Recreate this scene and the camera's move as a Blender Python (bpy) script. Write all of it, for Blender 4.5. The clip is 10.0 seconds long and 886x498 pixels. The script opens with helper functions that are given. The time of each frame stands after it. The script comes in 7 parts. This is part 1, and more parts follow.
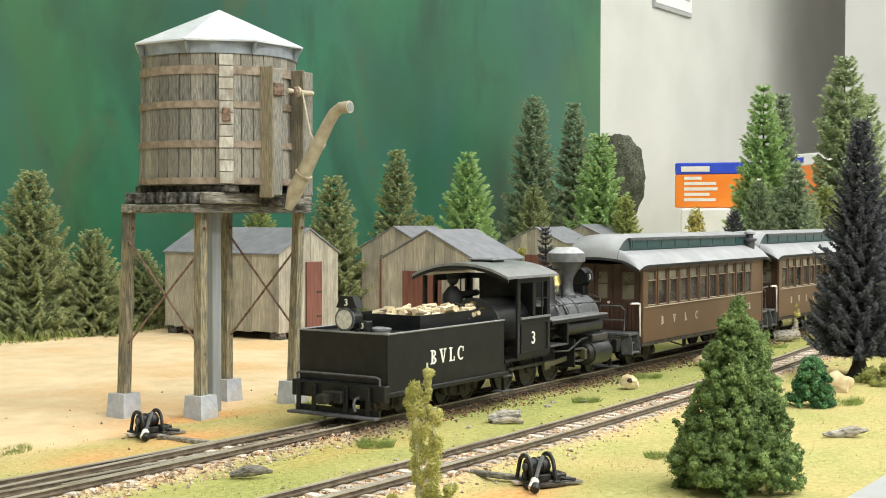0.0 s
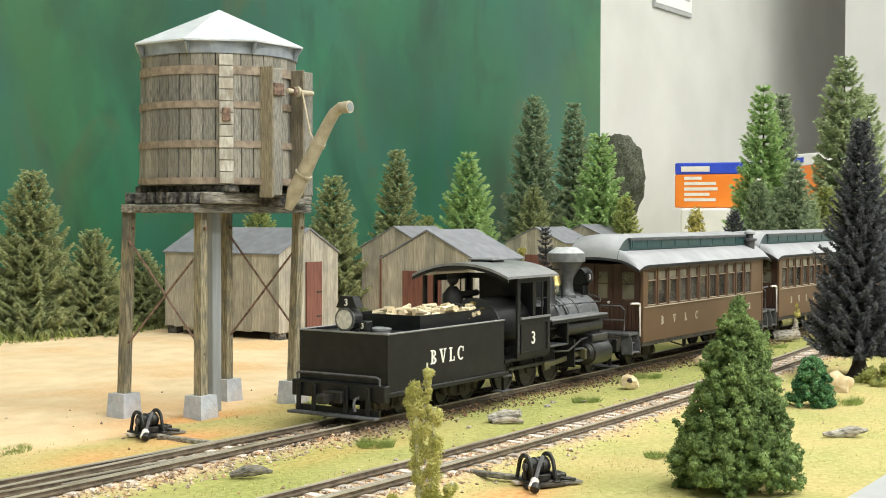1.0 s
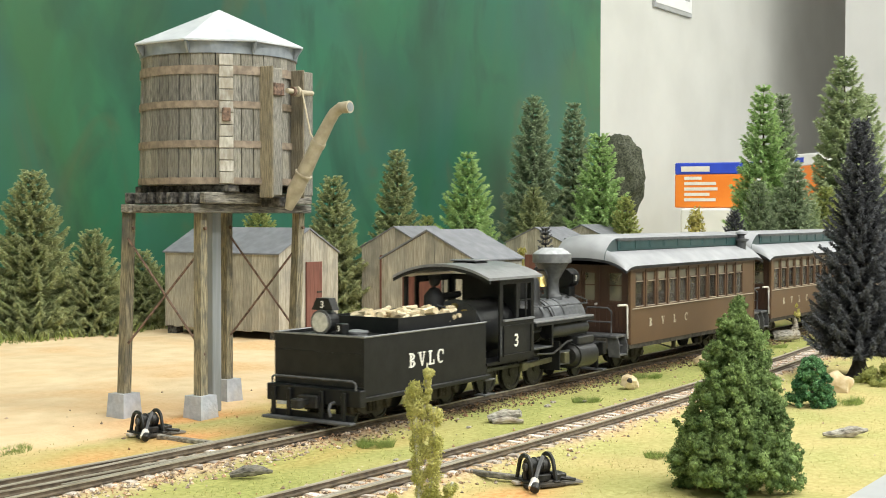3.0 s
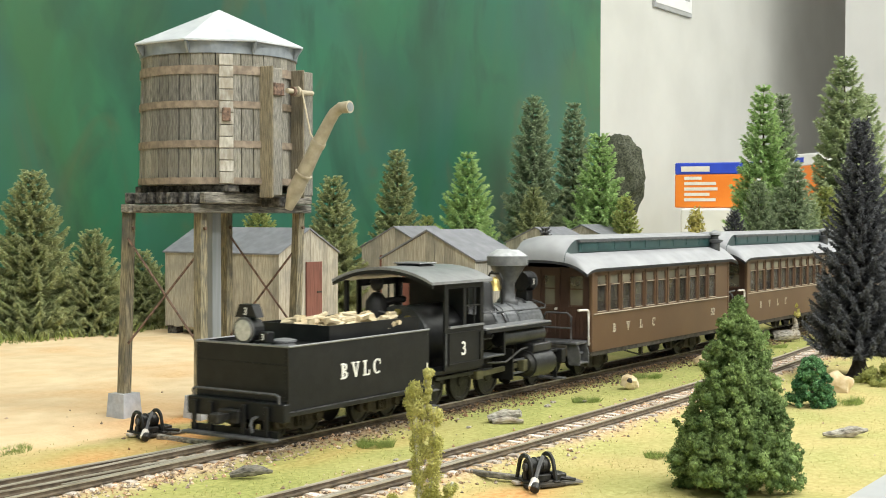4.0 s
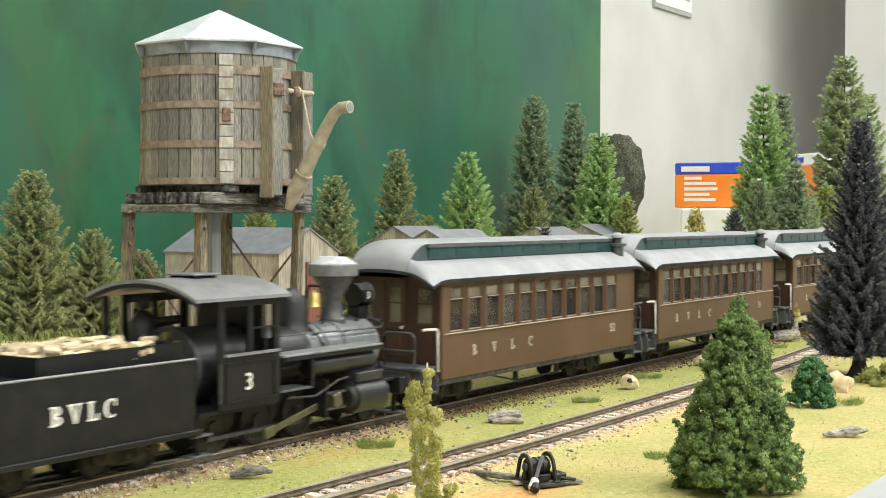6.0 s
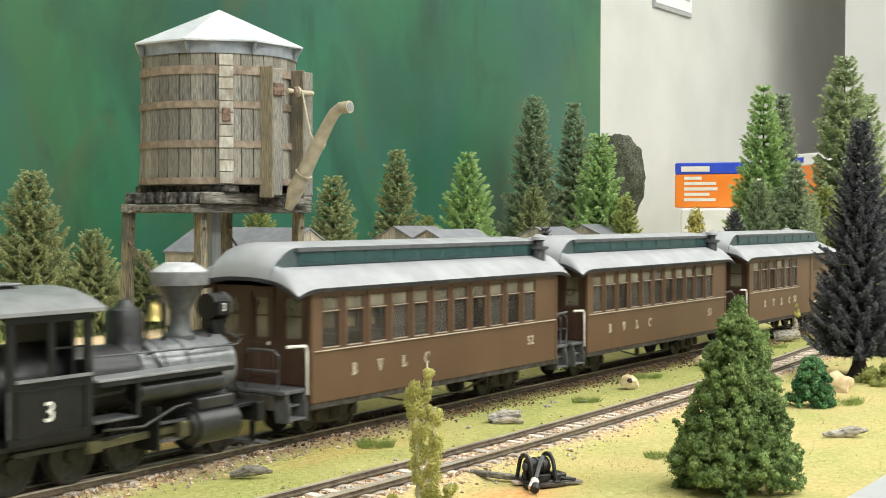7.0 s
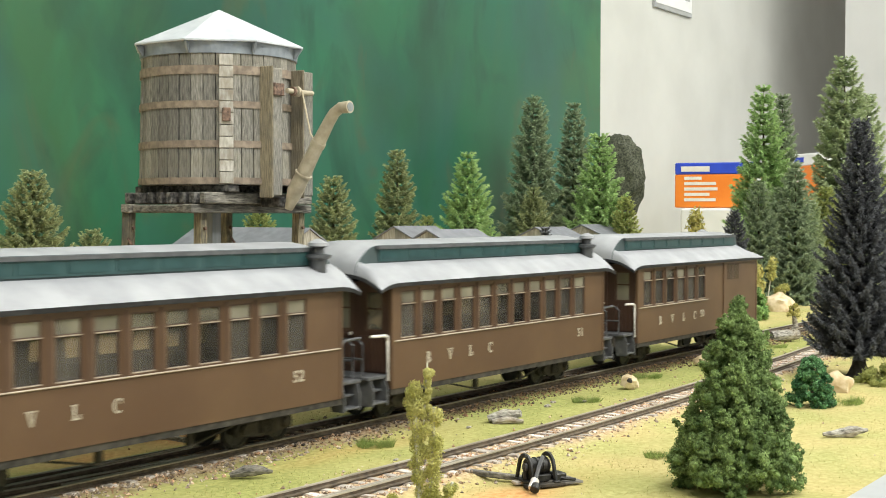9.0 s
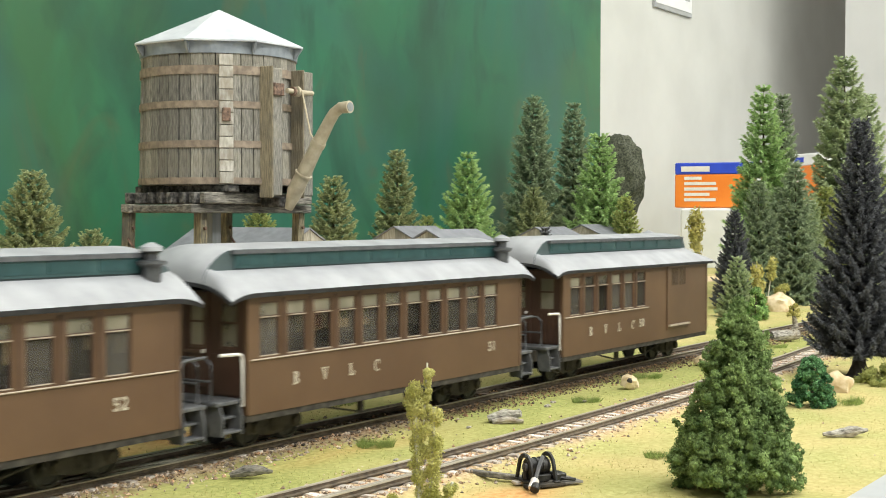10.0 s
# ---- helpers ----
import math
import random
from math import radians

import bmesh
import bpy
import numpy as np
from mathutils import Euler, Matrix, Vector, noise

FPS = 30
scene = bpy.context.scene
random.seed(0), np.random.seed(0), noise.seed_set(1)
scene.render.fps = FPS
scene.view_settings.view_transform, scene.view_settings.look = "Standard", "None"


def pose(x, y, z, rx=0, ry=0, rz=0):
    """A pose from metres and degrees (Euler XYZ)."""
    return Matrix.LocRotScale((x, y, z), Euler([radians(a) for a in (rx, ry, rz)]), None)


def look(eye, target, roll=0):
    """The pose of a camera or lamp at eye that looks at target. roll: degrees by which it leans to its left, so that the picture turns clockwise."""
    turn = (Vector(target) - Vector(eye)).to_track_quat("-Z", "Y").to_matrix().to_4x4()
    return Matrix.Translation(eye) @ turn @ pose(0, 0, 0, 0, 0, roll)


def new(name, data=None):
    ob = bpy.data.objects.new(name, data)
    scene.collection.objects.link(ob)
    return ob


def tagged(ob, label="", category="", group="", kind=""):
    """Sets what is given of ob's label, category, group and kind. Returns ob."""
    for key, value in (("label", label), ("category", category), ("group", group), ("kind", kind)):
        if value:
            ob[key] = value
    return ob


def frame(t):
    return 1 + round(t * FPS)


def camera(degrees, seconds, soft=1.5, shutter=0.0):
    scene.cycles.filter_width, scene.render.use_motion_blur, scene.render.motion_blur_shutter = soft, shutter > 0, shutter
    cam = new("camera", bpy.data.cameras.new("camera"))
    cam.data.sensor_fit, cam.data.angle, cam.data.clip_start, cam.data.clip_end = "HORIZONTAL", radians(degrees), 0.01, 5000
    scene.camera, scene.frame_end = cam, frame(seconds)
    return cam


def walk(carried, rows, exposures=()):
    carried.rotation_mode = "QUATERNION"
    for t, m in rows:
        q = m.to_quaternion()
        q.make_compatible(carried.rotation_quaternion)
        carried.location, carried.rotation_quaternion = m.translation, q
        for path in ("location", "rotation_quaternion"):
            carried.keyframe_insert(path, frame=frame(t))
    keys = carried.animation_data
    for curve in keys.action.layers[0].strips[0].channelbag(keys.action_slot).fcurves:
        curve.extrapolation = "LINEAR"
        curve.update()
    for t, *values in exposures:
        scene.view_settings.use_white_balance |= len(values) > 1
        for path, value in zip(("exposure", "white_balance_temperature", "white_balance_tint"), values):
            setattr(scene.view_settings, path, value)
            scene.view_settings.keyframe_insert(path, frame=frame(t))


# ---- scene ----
# A model railway on an exhibition layout. x runs along the main track, y away from the viewer, z = 0 is the rail top.
from bpy import data as D

cam = camera(37.18, 10.0, soft=1.0, shutter=0.85)
EYE = Vector((0.0, -0.3713, 0.0942))
AIM = EYE + Vector((0.83387, 0.55140, -0.02503))
walk(cam, [(0.0, look(EYE, AIM, 0.09)), (10.0, look(EYE, AIM, 0.09))], [(0.0, 0.05, 6500, 10), (10.0, 0.05, 6500, 10)])

# ---- light: an exhibition hall with rows of ceiling lamps
world = D.worlds.new("hall")
scene.world = world
world.use_nodes = True
world.node_tree.nodes["Background"].inputs[0].default_value = (0.9, 0.95, 1.0, 1)
world.node_tree.nodes["Background"].inputs[1].default_value = 0.25
LAMP_Z = 1.95


def ceiling_lamp(x, y, sx, sy, watts):
    lamp = D.lights.new("ceiling_lamp", "AREA")
    lamp.shape, lamp.size, lamp.size_y, lamp.energy, lamp.color = "RECTANGLE", sx, sy, watts, (0.985, 1.0, 0.94)
    ob = new("ceiling_lamp", lamp)
    ob.matrix_world = pose(x, y, LAMP_Z - 0.03)
    return ob


for lx, ly, watts in ((-0.9, -2.1, 52), (1.0, -2.1, 51), (2.9, -2.1, 36), (-0.8, -0.8, 25), (1.0, -0.8, 23), (2.8, -0.8, 18), (0.9, 0.3, 7), (2.7, 0.3, 6)):
    ceiling_lamp(lx, ly, 1.2, 0.5, watts)


# ---- materials
def mat(name, c1, c2=None, scale=200.0, rough=0.7, metal=0.0, bump=0.0, bscale=None, stretch=(1, 1, 1), vary=0.0, detail=5.0, c3=None, scale3=30.0, amount3=0.4, ramp=(0.35, 0.65), spec=0.5):
    m = D.materials.new(name)
    m.use_nodes = True
    nt = m.node_tree
    b = nt.nodes["Principled BSDF"]
    b.inputs["Roughness"].default_value, b.inputs["Metallic"].default_value = rough, metal
    b.inputs["Specular IOR Level"].default_value = spec
    tc = nt.nodes.new("ShaderNodeTexCoord")
    mp = nt.nodes.new("ShaderNodeMapping")
    mp.inputs["Scale"].default_value = stretch
    nt.links.new(tc.outputs["Object"], mp.inputs[0])
    no = nt.nodes.new("ShaderNodeTexNoise")
    no.inputs["Scale"].default_value, no.inputs["Detail"].default_value = scale, detail
    nt.links.new(mp.outputs[0], no.inputs[0])
    cr = nt.nodes.new("ShaderNodeValToRGB")
    cr.color_ramp.elements[0].position, cr.color_ramp.elements[1].position = ramp
    cr.color_ramp.elements[0].color = (*c1, 1)
    cr.color_ramp.elements[1].color = (*(c2 or c1), 1)
    nt.links.new(no.outputs[0], cr.inputs[0])
    out = cr.outputs[0]
    if c3:
        n3 = nt.nodes.new("ShaderNodeTexNoise")
        n3.inputs["Scale"].default_value, n3.inputs["Detail"].default_value = scale3, 4
        nt.links.new(tc.outputs["Object"], n3.inputs[0])
        r3 = nt.nodes.new("ShaderNodeValToRGB")
        r3.color_ramp.elements[0].position, r3.color_ramp.elements[1].position = 0.45, 0.7
        r3.color_ramp.elements[1].color = (amount3, amount3, amount3, 1)
        nt.links.new(n3.outputs[0], r3.inputs[0])
        mx = nt.nodes.new("ShaderNodeMix")
        mx.data_type = "RGBA"
        nt.links.new(r3.outputs[0], mx.inputs[0])
        nt.links.new(out, mx.inputs[6])
        mx.inputs[7].default_value = (*c3, 1)
        out = mx.outputs[2]
    if vary:
        oi = nt.nodes.new("ShaderNodeObjectInfo")
        ge = nt.nodes.new("ShaderNodeNewGeometry")
        ad = nt.nodes.new("ShaderNodeMath")
        ad.operation = "ADD"
        nt.links.new(oi.outputs["Random"], ad.inputs[0])
        nt.links.new(ge.outputs["Random Per Island"], ad.inputs[1])
        fr = nt.nodes.new("ShaderNodeMath")
        fr.operation = "FRACT"
        nt.links.new(ad.outputs[0], fr.inputs[0])
        mr = nt.nodes.new("ShaderNodeMapRange")
        mr.inputs[3].default_value, mr.inputs[4].default_value = 1 - vary, 1 + vary
        nt.links.new(fr.outputs[0], mr.inputs[0])
        hs = nt.nodes.new("ShaderNodeHueSaturation")
        nt.links.new(mr.outputs[0], hs.inputs["Value"])
        nt.links.new(out, hs.inputs["Color"])
        out = hs.outputs[0]
    nt.links.new(out, b.inputs["Base Color"])
    if bump:
        nb = nt.nodes.new("ShaderNodeTexNoise")
        nb.inputs["Scale"].default_value, nb.inputs["Detail"].default_value = bscale or scale * 2, 4
        nt.links.new(mp.outputs[0], nb.inputs[0])
        bu = nt.nodes.new("ShaderNodeBump")
        bu.inputs["Strength"].default_value, bu.inputs["Distance"].default_value = bump, 0.0006
        nt.links.new(nb.outputs[0], bu.inputs["Height"])
        nt.links.new(bu.outputs[0], b.inputs["Normal"])
    return m


def leafy(name, c1, c2, through_light=0.35, vary=0.5, tip=None):
    """Foliage: matt leaves that let some light through."""
    m = mat(name, c1, c2, scale=90, rough=0.7, vary=vary, spec=0.3)
    nt = m.node_tree
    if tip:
        # tip colour mixed in towards the end of each bough
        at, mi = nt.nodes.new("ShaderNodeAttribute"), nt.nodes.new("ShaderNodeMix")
        at.attribute_name, mi.data_type = "bough_end", "RGBA"
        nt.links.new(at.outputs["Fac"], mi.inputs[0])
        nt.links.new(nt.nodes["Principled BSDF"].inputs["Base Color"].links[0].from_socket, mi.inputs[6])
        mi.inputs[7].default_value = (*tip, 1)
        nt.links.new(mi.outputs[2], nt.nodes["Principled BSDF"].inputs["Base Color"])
    b, out = nt.nodes["Principled BSDF"], nt.nodes["Material Output"]
    tr, mx = nt.nodes.new("ShaderNodeBsdfTranslucent"), nt.nodes.new("ShaderNodeMixShader")
    nt.links.new(b.inputs["Base Color"].links[0].from_socket, tr.inputs["Color"])
    mx.inputs[0].default_value = through_light
    nt.links.new(b.outputs[0], mx.inputs[1])
    nt.links.new(tr.outputs[0], mx.inputs[2])
    nt.links.new(mx.outputs[0], out.inputs["Surface"])
    return m


WOOD_GREY = mat("weathered_grey_timber", (0.095, 0.090, 0.080), (0.345, 0.325, 0.285), 2600, 0.85, bump=0.9, stretch=(1, 1, 0.09), vary=0.32, detail=9, c3=(0.33, 0.30, 0.225), scale3=110, amount3=0.5, ramp=(0.32, 0.66))
WOOD_GREY_X = mat("weathered_timber_beam", (0.10, 0.092, 0.08), (0.37, 0.34, 0.29), 1500, 0.85, bump=0.9, stretch=(0.12, 0.3, 0.8), vary=0.25, detail=8, c3=(0.07, 0.066, 0.06), scale3=120, amount3=0.7)
WOOD_DARK = mat("charred_timber", (0.035, 0.033, 0.032), (0.22, 0.205, 0.185), 900, 0.85, bump=0.9, stretch=(0.5, 0.5, 0.5), vary=0.3, detail=8, ramp=(0.4, 0.7))
WOOD_TAN = mat("tan_timber", (0.15, 0.125, 0.08), (0.37, 0.315, 0.22), 2200, 0.8, bump=0.8, stretch=(1, 1, 0.07), vary=0.2, detail=8, c3=(0.13, 0.12, 0.10), scale3=90, amount3=0.7)
WOOD_POST = mat("stained_post_timber", (0.12, 0.104, 0.068), (0.43, 0.365, 0.235), 2000, 0.85, bump=0.9, stretch=(1, 1, 0.07), vary=0.12, detail=8, c3=(0.10, 0.098, 0.09), scale3=110, amount3=0.8)
SHED_WOOD = mat("shed_board_timber", (0.28, 0.252, 0.20), (0.48, 0.445, 0.37), 1500, 0.85, bump=0.5, stretch=(1, 1, 0.06), vary=0.2, detail=8, c3=(0.25, 0.24, 0.21), scale3=60, amount3=0.8)
SHED_ROOF = mat("grey_felt_roof", (0.165, 0.17, 0.19), (0.22, 0.225, 0.248), 130, 0.75, bump=0.2, c3=(0.14, 0.142, 0.158), scale3=25)
RED_DOOR = mat("red_oxide_door_paint", (0.13, 0.048, 0.036), (0.19, 0.075, 0.055), 500, 0.75, bump=0.3, stretch=(1, 1, 0.1))
CONCRETE = mat("cast_concrete", (0.36, 0.38, 0.43), (0.47, 0.49, 0.54), 260, 0.85, bump=0.5, bscale=700, c3=(0.45, 0.36, 0.26), scale3=90, amount3=0.35)
ZINC = mat("zinc_sheet", (0.46, 0.48, 0.52), (0.60, 0.62, 0.65), 90, 0.5, bump=0.15, bscale=260, c3=(0.36, 0.38, 0.42), scale3=45, amount3=0.5)
ZINC_DARK = mat("grey_zinc_band", (0.20, 0.225, 0.26), (0.31, 0.34, 0.38), 150, 0.5, bump=0.1)
IRON_HOOP = mat("brown_hoop_metal", (0.19, 0.145, 0.11), (0.34, 0.27, 0.205), 320, 0.7, bump=0.2, c3=(0.13, 0.105, 0.085), scale3=120)
LADDER = mat("bleached_ladder_wood", (0.36, 0.33, 0.28), (0.54, 0.51, 0.46), 700, 0.85, bump=0.4, vary=0.18, stretch=(1, 1, 0.3), c3=(0.30, 0.25, 0.19), scale3=160, amount3=0.7)
RUST = mat("rust_iron", (0.085, 0.055, 0.042), (0.26, 0.165, 0.12), 700, 0.85, bump=0.4)
SPOUT = mat("tan_spout_metal", (0.36, 0.31, 0.225), (0.50, 0.44, 0.33), 220, 0.65, bump=0.15, c3=(0.26, 0.215, 0.145), scale3=90)
PIPE = mat("grey_standpipe", (0.225, 0.238, 0.240), (0.31, 0.325, 0.328), 300, 0.7, stretch=(1, 1, 0.1))
ROPE = mat("rope", (0.45, 0.38, 0.27), (0.55, 0.47, 0.34), 800, 0.9)
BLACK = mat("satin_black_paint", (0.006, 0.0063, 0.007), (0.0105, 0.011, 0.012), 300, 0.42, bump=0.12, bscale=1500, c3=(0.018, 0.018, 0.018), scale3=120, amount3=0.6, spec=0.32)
# Dusty black for tops; reflected lamp light is put into its lighter grey.
BLACK_SHEEN = mat("black_with_painted_sheen", (0.15, 0.154, 0.162), (0.22, 0.224, 0.234), 200, 0.32, bump=0.08, c3=(0.27, 0.27, 0.28), scale3=60, amount3=0.6, spec=0.7)
GREASE = mat("grimy_black_metal", (0.007, 0.007, 0.007), (0.028, 0.026, 0.024), 500, 0.45, bump=0.3, spec=0.4)
DUSTY_BLACK = mat("dusty_black_boiler", (0.009, 0.0095, 0.0105), (0.020, 0.0205, 0.022), 350, 0.36, bump=0.15, c3=(0.04, 0.04, 0.042), scale3=90, amount3=0.6)
SMOKEBOX = mat("graphite_boiler", (0.12, 0.126, 0.136), (0.20, 0.208, 0.22), 400, 0.30, metal=0.2, bump=0.08, c3=(0.27, 0.275, 0.285), scale3=70, amount3=0.6, spec=0.7)
STACK_GREY = mat("dusty_stack_grey", (0.045, 0.047, 0.051), (0.082, 0.085, 0.090), 300, 0.42, bump=0.1)
BRASS = mat("brass", (0.46, 0.35, 0.12), (0.58, 0.45, 0.17), 300, 0.4, metal=0.8)
ROD = mat("brass_rod", (0.085, 0.08, 0.045), (0.14, 0.13, 0.075), 300, 0.45, metal=0.4)
LETTER = mat("white_lettering", (0.72, 0.70, 0.64), (0.80, 0.78, 0.74), 900, 0.7)
LETTER_OLD = mat("faded_cream_lettering", (0.36, 0.31, 0.23), (0.50, 0.45, 0.36), 900, 0.7)
# Pale grey that puts the white highlight on top of the stack.
STACK_LID = mat("highlit_stack_lid", (0.36, 0.37, 0.385), (0.50, 0.51, 0.525), 300, 0.5)
STACK_DRUM = mat("grey_stack_drum", (0.125, 0.128, 0.135), (0.19, 0.194, 0.20), 300, 0.45)
LENS = mat("headlamp_lens", (0.45, 0.47, 0.49), (0.62, 0.64, 0.66), 500, 0.18, metal=0.5)
COACH = mat("coach_brown_paint", (0.096, 0.053, 0.027), (0.122, 0.069, 0.035), 35, 0.48, bump=0.05, bscale=900, c3=(0.076, 0.038, 0.019), scale3=14, amount3=0.8)
COACH_END = mat("coach_end_maroon", (0.052, 0.026, 0.017), (0.074, 0.037, 0.024), 60, 0.5, bump=0.1, bscale=900)
COACH_SASH = mat("sash_brown", (0.062, 0.033, 0.021), (0.085, 0.046, 0.029), 200, 0.55)
BELT = mat("pale_belt_rail", (0.30, 0.24, 0.18), (0.46, 0.39, 0.31), 500, 0.55)
COACH_ROOF = mat("light_grey_roof", (0.27, 0.275, 0.295), (0.36, 0.365, 0.385), 60, 0.5, bump=0.08, bscale=600, c3=(0.24, 0.245, 0.265), scale3=22, amount3=0.5)
# Near-black in place of the shadow line under the coach eaves.
ROOF_EDGE_SHADE = mat("painted_eave_shade", (0.022, 0.022, 0.025), (0.042, 0.042, 0.047), 200, 0.7, spec=0.25)
COVE = mat("grey_green_clerestory_end", (0.035, 0.055, 0.058), (0.055, 0.078, 0.080), 120, 0.6)
# Dark grey that carries the shadow strip below the upper roof.
EAVE_BOARD_SHADE = mat("shaded_clerestory_eave", (0.060, 0.063, 0.068), (0.095, 0.098, 0.104), 200, 0.6)
TEAL = mat("teal_clerestory_paint", (0.022, 0.060, 0.062), (0.034, 0.080, 0.082), 90, 0.5)
TEAL_DARK = mat("clerestory_light_glass", (0.016, 0.050, 0.052), (0.024, 0.066, 0.068), 200, 0.35)
UNDER = mat("underframe_grime", (0.022, 0.020, 0.017), (0.062, 0.055, 0.046), 300, 0.75, bump=0.2, c3=(0.085, 0.07, 0.055), scale3=90, amount3=0.5, spec=0.25)
STEP_GREY = mat("worn_step_grey", (0.055, 0.056, 0.060), (0.10, 0.10, 0.105), 300, 0.6)
WHITE_RAIL = mat("white_handrail", (0.62, 0.58, 0.54), (0.72, 0.69, 0.65), 300, 0.5)
SEAT = mat("seat_plush", (0.05, 0.025, 0.02), (0.08, 0.035, 0.03), 300, 0.9)
INSIDE = mat("coach_inner_lining", (0.30, 0.24, 0.16), (0.36, 0.29, 0.20), 200, 0.8)
CORDWOOD = mat("split_cordwood", (0.52, 0.42, 0.26), (0.75, 0.66, 0.47), 260, 0.85, bump=0.4, vary=0.2, c3=(0.3, 0.17, 0.08), scale3=90, amount3=0.7)
RAIL = mat("rusty_rail_side", (0.055, 0.040, 0.026), (0.13, 0.098, 0.064), 300, 0.7, bump=0.2)
RAIL_TOP = mat("worn_rail_head", (0.30, 0.265, 0.205), (0.47, 0.43, 0.36), 120, 0.42, metal=0.25, stretch=(0.3, 1, 1))
TIE = mat("weathered_sleeper", (0.24, 0.19, 0.15), (0.62, 0.56, 0.50), 420, 0.9, bump=0.5, stretch=(1, 0.25, 1), vary=0.35, detail=8)
TIE_DARK = mat("dark_sleeper", (0.045, 0.034, 0.025), (0.17, 0.13, 0.10), 420, 0.9, bump=0.5, stretch=(1, 0.25, 1), vary=0.45, detail=8)
STONE = mat("ballast_stone", (0.14, 0.095, 0.06), (0.62, 0.53, 0.43), 260, 0.9, vary=0.5, c3=(0.58, 0.28, 0.11), scale3=200, amount3=0.75)
MULCH = mat("dark_leaf_litter", (0.035, 0.026, 0.017), (0.13, 0.09, 0.055), 260, 0.9, vary=0.6, c3=(0.42, 0.24, 0.12), scale3=330, amount3=0.8)
GRASS = leafy("static_grass", (0.45, 0.385, 0.145), (0.54, 0.47, 0.21), 0.5, 0.15)
GRASS_GREEN = leafy("green_tuft_grass", (0.31, 0.33, 0.095), (0.42, 0.43, 0.155), 0.5, 0.2)
TUFT = leafy("tuft_grass", (0.21, 0.28, 0.075), (0.34, 0.40, 0.135), 0.45, 0.3)
DRIFT = mat("driftwood", (0.11, 0.10, 0.088), (0.52, 0.49, 0.44), 900, 0.9, bump=1.0, stretch=(0.35, 1, 1), detail=8, c3=(0.40, 0.29, 0.17), scale3=70, amount3=0.6)
DRIFT_DARK = mat("dark_driftwood", (0.05, 0.047, 0.042), (0.24, 0.22, 0.19), 900, 0.9, bump=1.0, stretch=(0.35, 1, 1), detail=8, c3=(0.50, 0.44, 0.34), scale3=110, amount3=0.5)
ROCK_TAN = mat("tan_rock", (0.50, 0.37, 0.20), (0.72, 0.60, 0.42), 150, 0.9, bump=0.5)
ROCK_GREY = mat("grey_rock", (0.35, 0.36, 0.37), (0.55, 0.56, 0.57), 150, 0.9, bump=0.5)
BARK = mat("bark", (0.06, 0.045, 0.03), (0.13, 0.10, 0.07), 300, 0.9, bump=0.5)
BARK_DARK = mat("dark_bark", (0.03, 0.027, 0.025), (0.07, 0.06, 0.055), 300, 0.9, bump=0.5)
PALE_BARK = mat("pale_bark", (0.45, 0.42, 0.34), (0.6, 0.57, 0.48), 300, 0.9)
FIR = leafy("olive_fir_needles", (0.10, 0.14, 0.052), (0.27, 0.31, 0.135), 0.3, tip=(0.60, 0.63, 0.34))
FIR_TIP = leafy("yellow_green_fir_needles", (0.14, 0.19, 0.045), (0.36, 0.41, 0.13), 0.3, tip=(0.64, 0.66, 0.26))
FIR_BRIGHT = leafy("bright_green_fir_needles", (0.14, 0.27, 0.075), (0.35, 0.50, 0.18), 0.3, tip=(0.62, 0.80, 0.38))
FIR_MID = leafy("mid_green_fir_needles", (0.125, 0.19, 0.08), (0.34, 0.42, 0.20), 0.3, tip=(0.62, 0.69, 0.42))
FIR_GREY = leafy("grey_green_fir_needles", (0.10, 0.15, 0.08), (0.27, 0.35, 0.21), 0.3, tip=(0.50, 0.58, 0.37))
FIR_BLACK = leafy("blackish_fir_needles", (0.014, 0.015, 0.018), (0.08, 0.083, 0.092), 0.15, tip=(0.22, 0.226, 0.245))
FOAM_GREEN = leafy("foliage_foam_green", (0.105, 0.17, 0.055), (0.27, 0.365, 0.13), 0.25, 0.4)
FOAM_DEEP = leafy("deep_green_foam", (0.05, 0.15, 0.06), (0.17, 0.34, 0.15), 0.3, 0.6)
FOAM_PALE = leafy("pale_sage_foliage", (0.44, 0.43, 0.13), (0.66, 0.62, 0.27), 0.45, 0.25)
FOAM_YELLOW = leafy("yellow_foliage", (0.40, 0.36, 0.10), (0.62, 0.56, 0.22), 0.35, 0.4)
DARK_CLUMP = mat("dark_lichen_clump", (0.022, 0.026, 0.016), (0.12, 0.125, 0.085), 420, 0.95, bump=1.0, detail=8)
WALL_WHITE = mat("white_painted_wall", (0.58, 0.58, 0.555), (0.64, 0.64, 0.615), 6, 0.6, bump=0.05, bscale=300)
WALL_GREY = mat("pale_grey_wall", (0.60, 0.60, 0.60), (0.64, 0.64, 0.64), 8, 0.6)
# Saturated so that the hidden end wall throws warm bounce light.
TAUPE = mat("taupe_bounce_paint", (0.38, 0.28, 0.16), (0.44, 0.33, 0.20), 5, 0.6)
CEILING = mat("ceiling_tile", (0.75, 0.75, 0.73), (0.8, 0.8, 0.78), 20, 0.9)
FLOOR = mat("hall_floor_vinyl", (0.30, 0.30, 0.30), (0.36, 0.36, 0.36), 20, 0.5)
WHITE_BOARD = mat("white_card", (0.78, 0.79, 0.80), (0.84, 0.84, 0.85), 30, 0.7)
TABLE_EDGE = mat("grey_laminate", (0.36, 0.37, 0.38), (0.43, 0.44, 0.45), 40, 0.5)
ORANGE = mat("orange_carton_print", (0.85, 0.22, 0.02), (0.90, 0.27, 0.03), 30, 0.5)
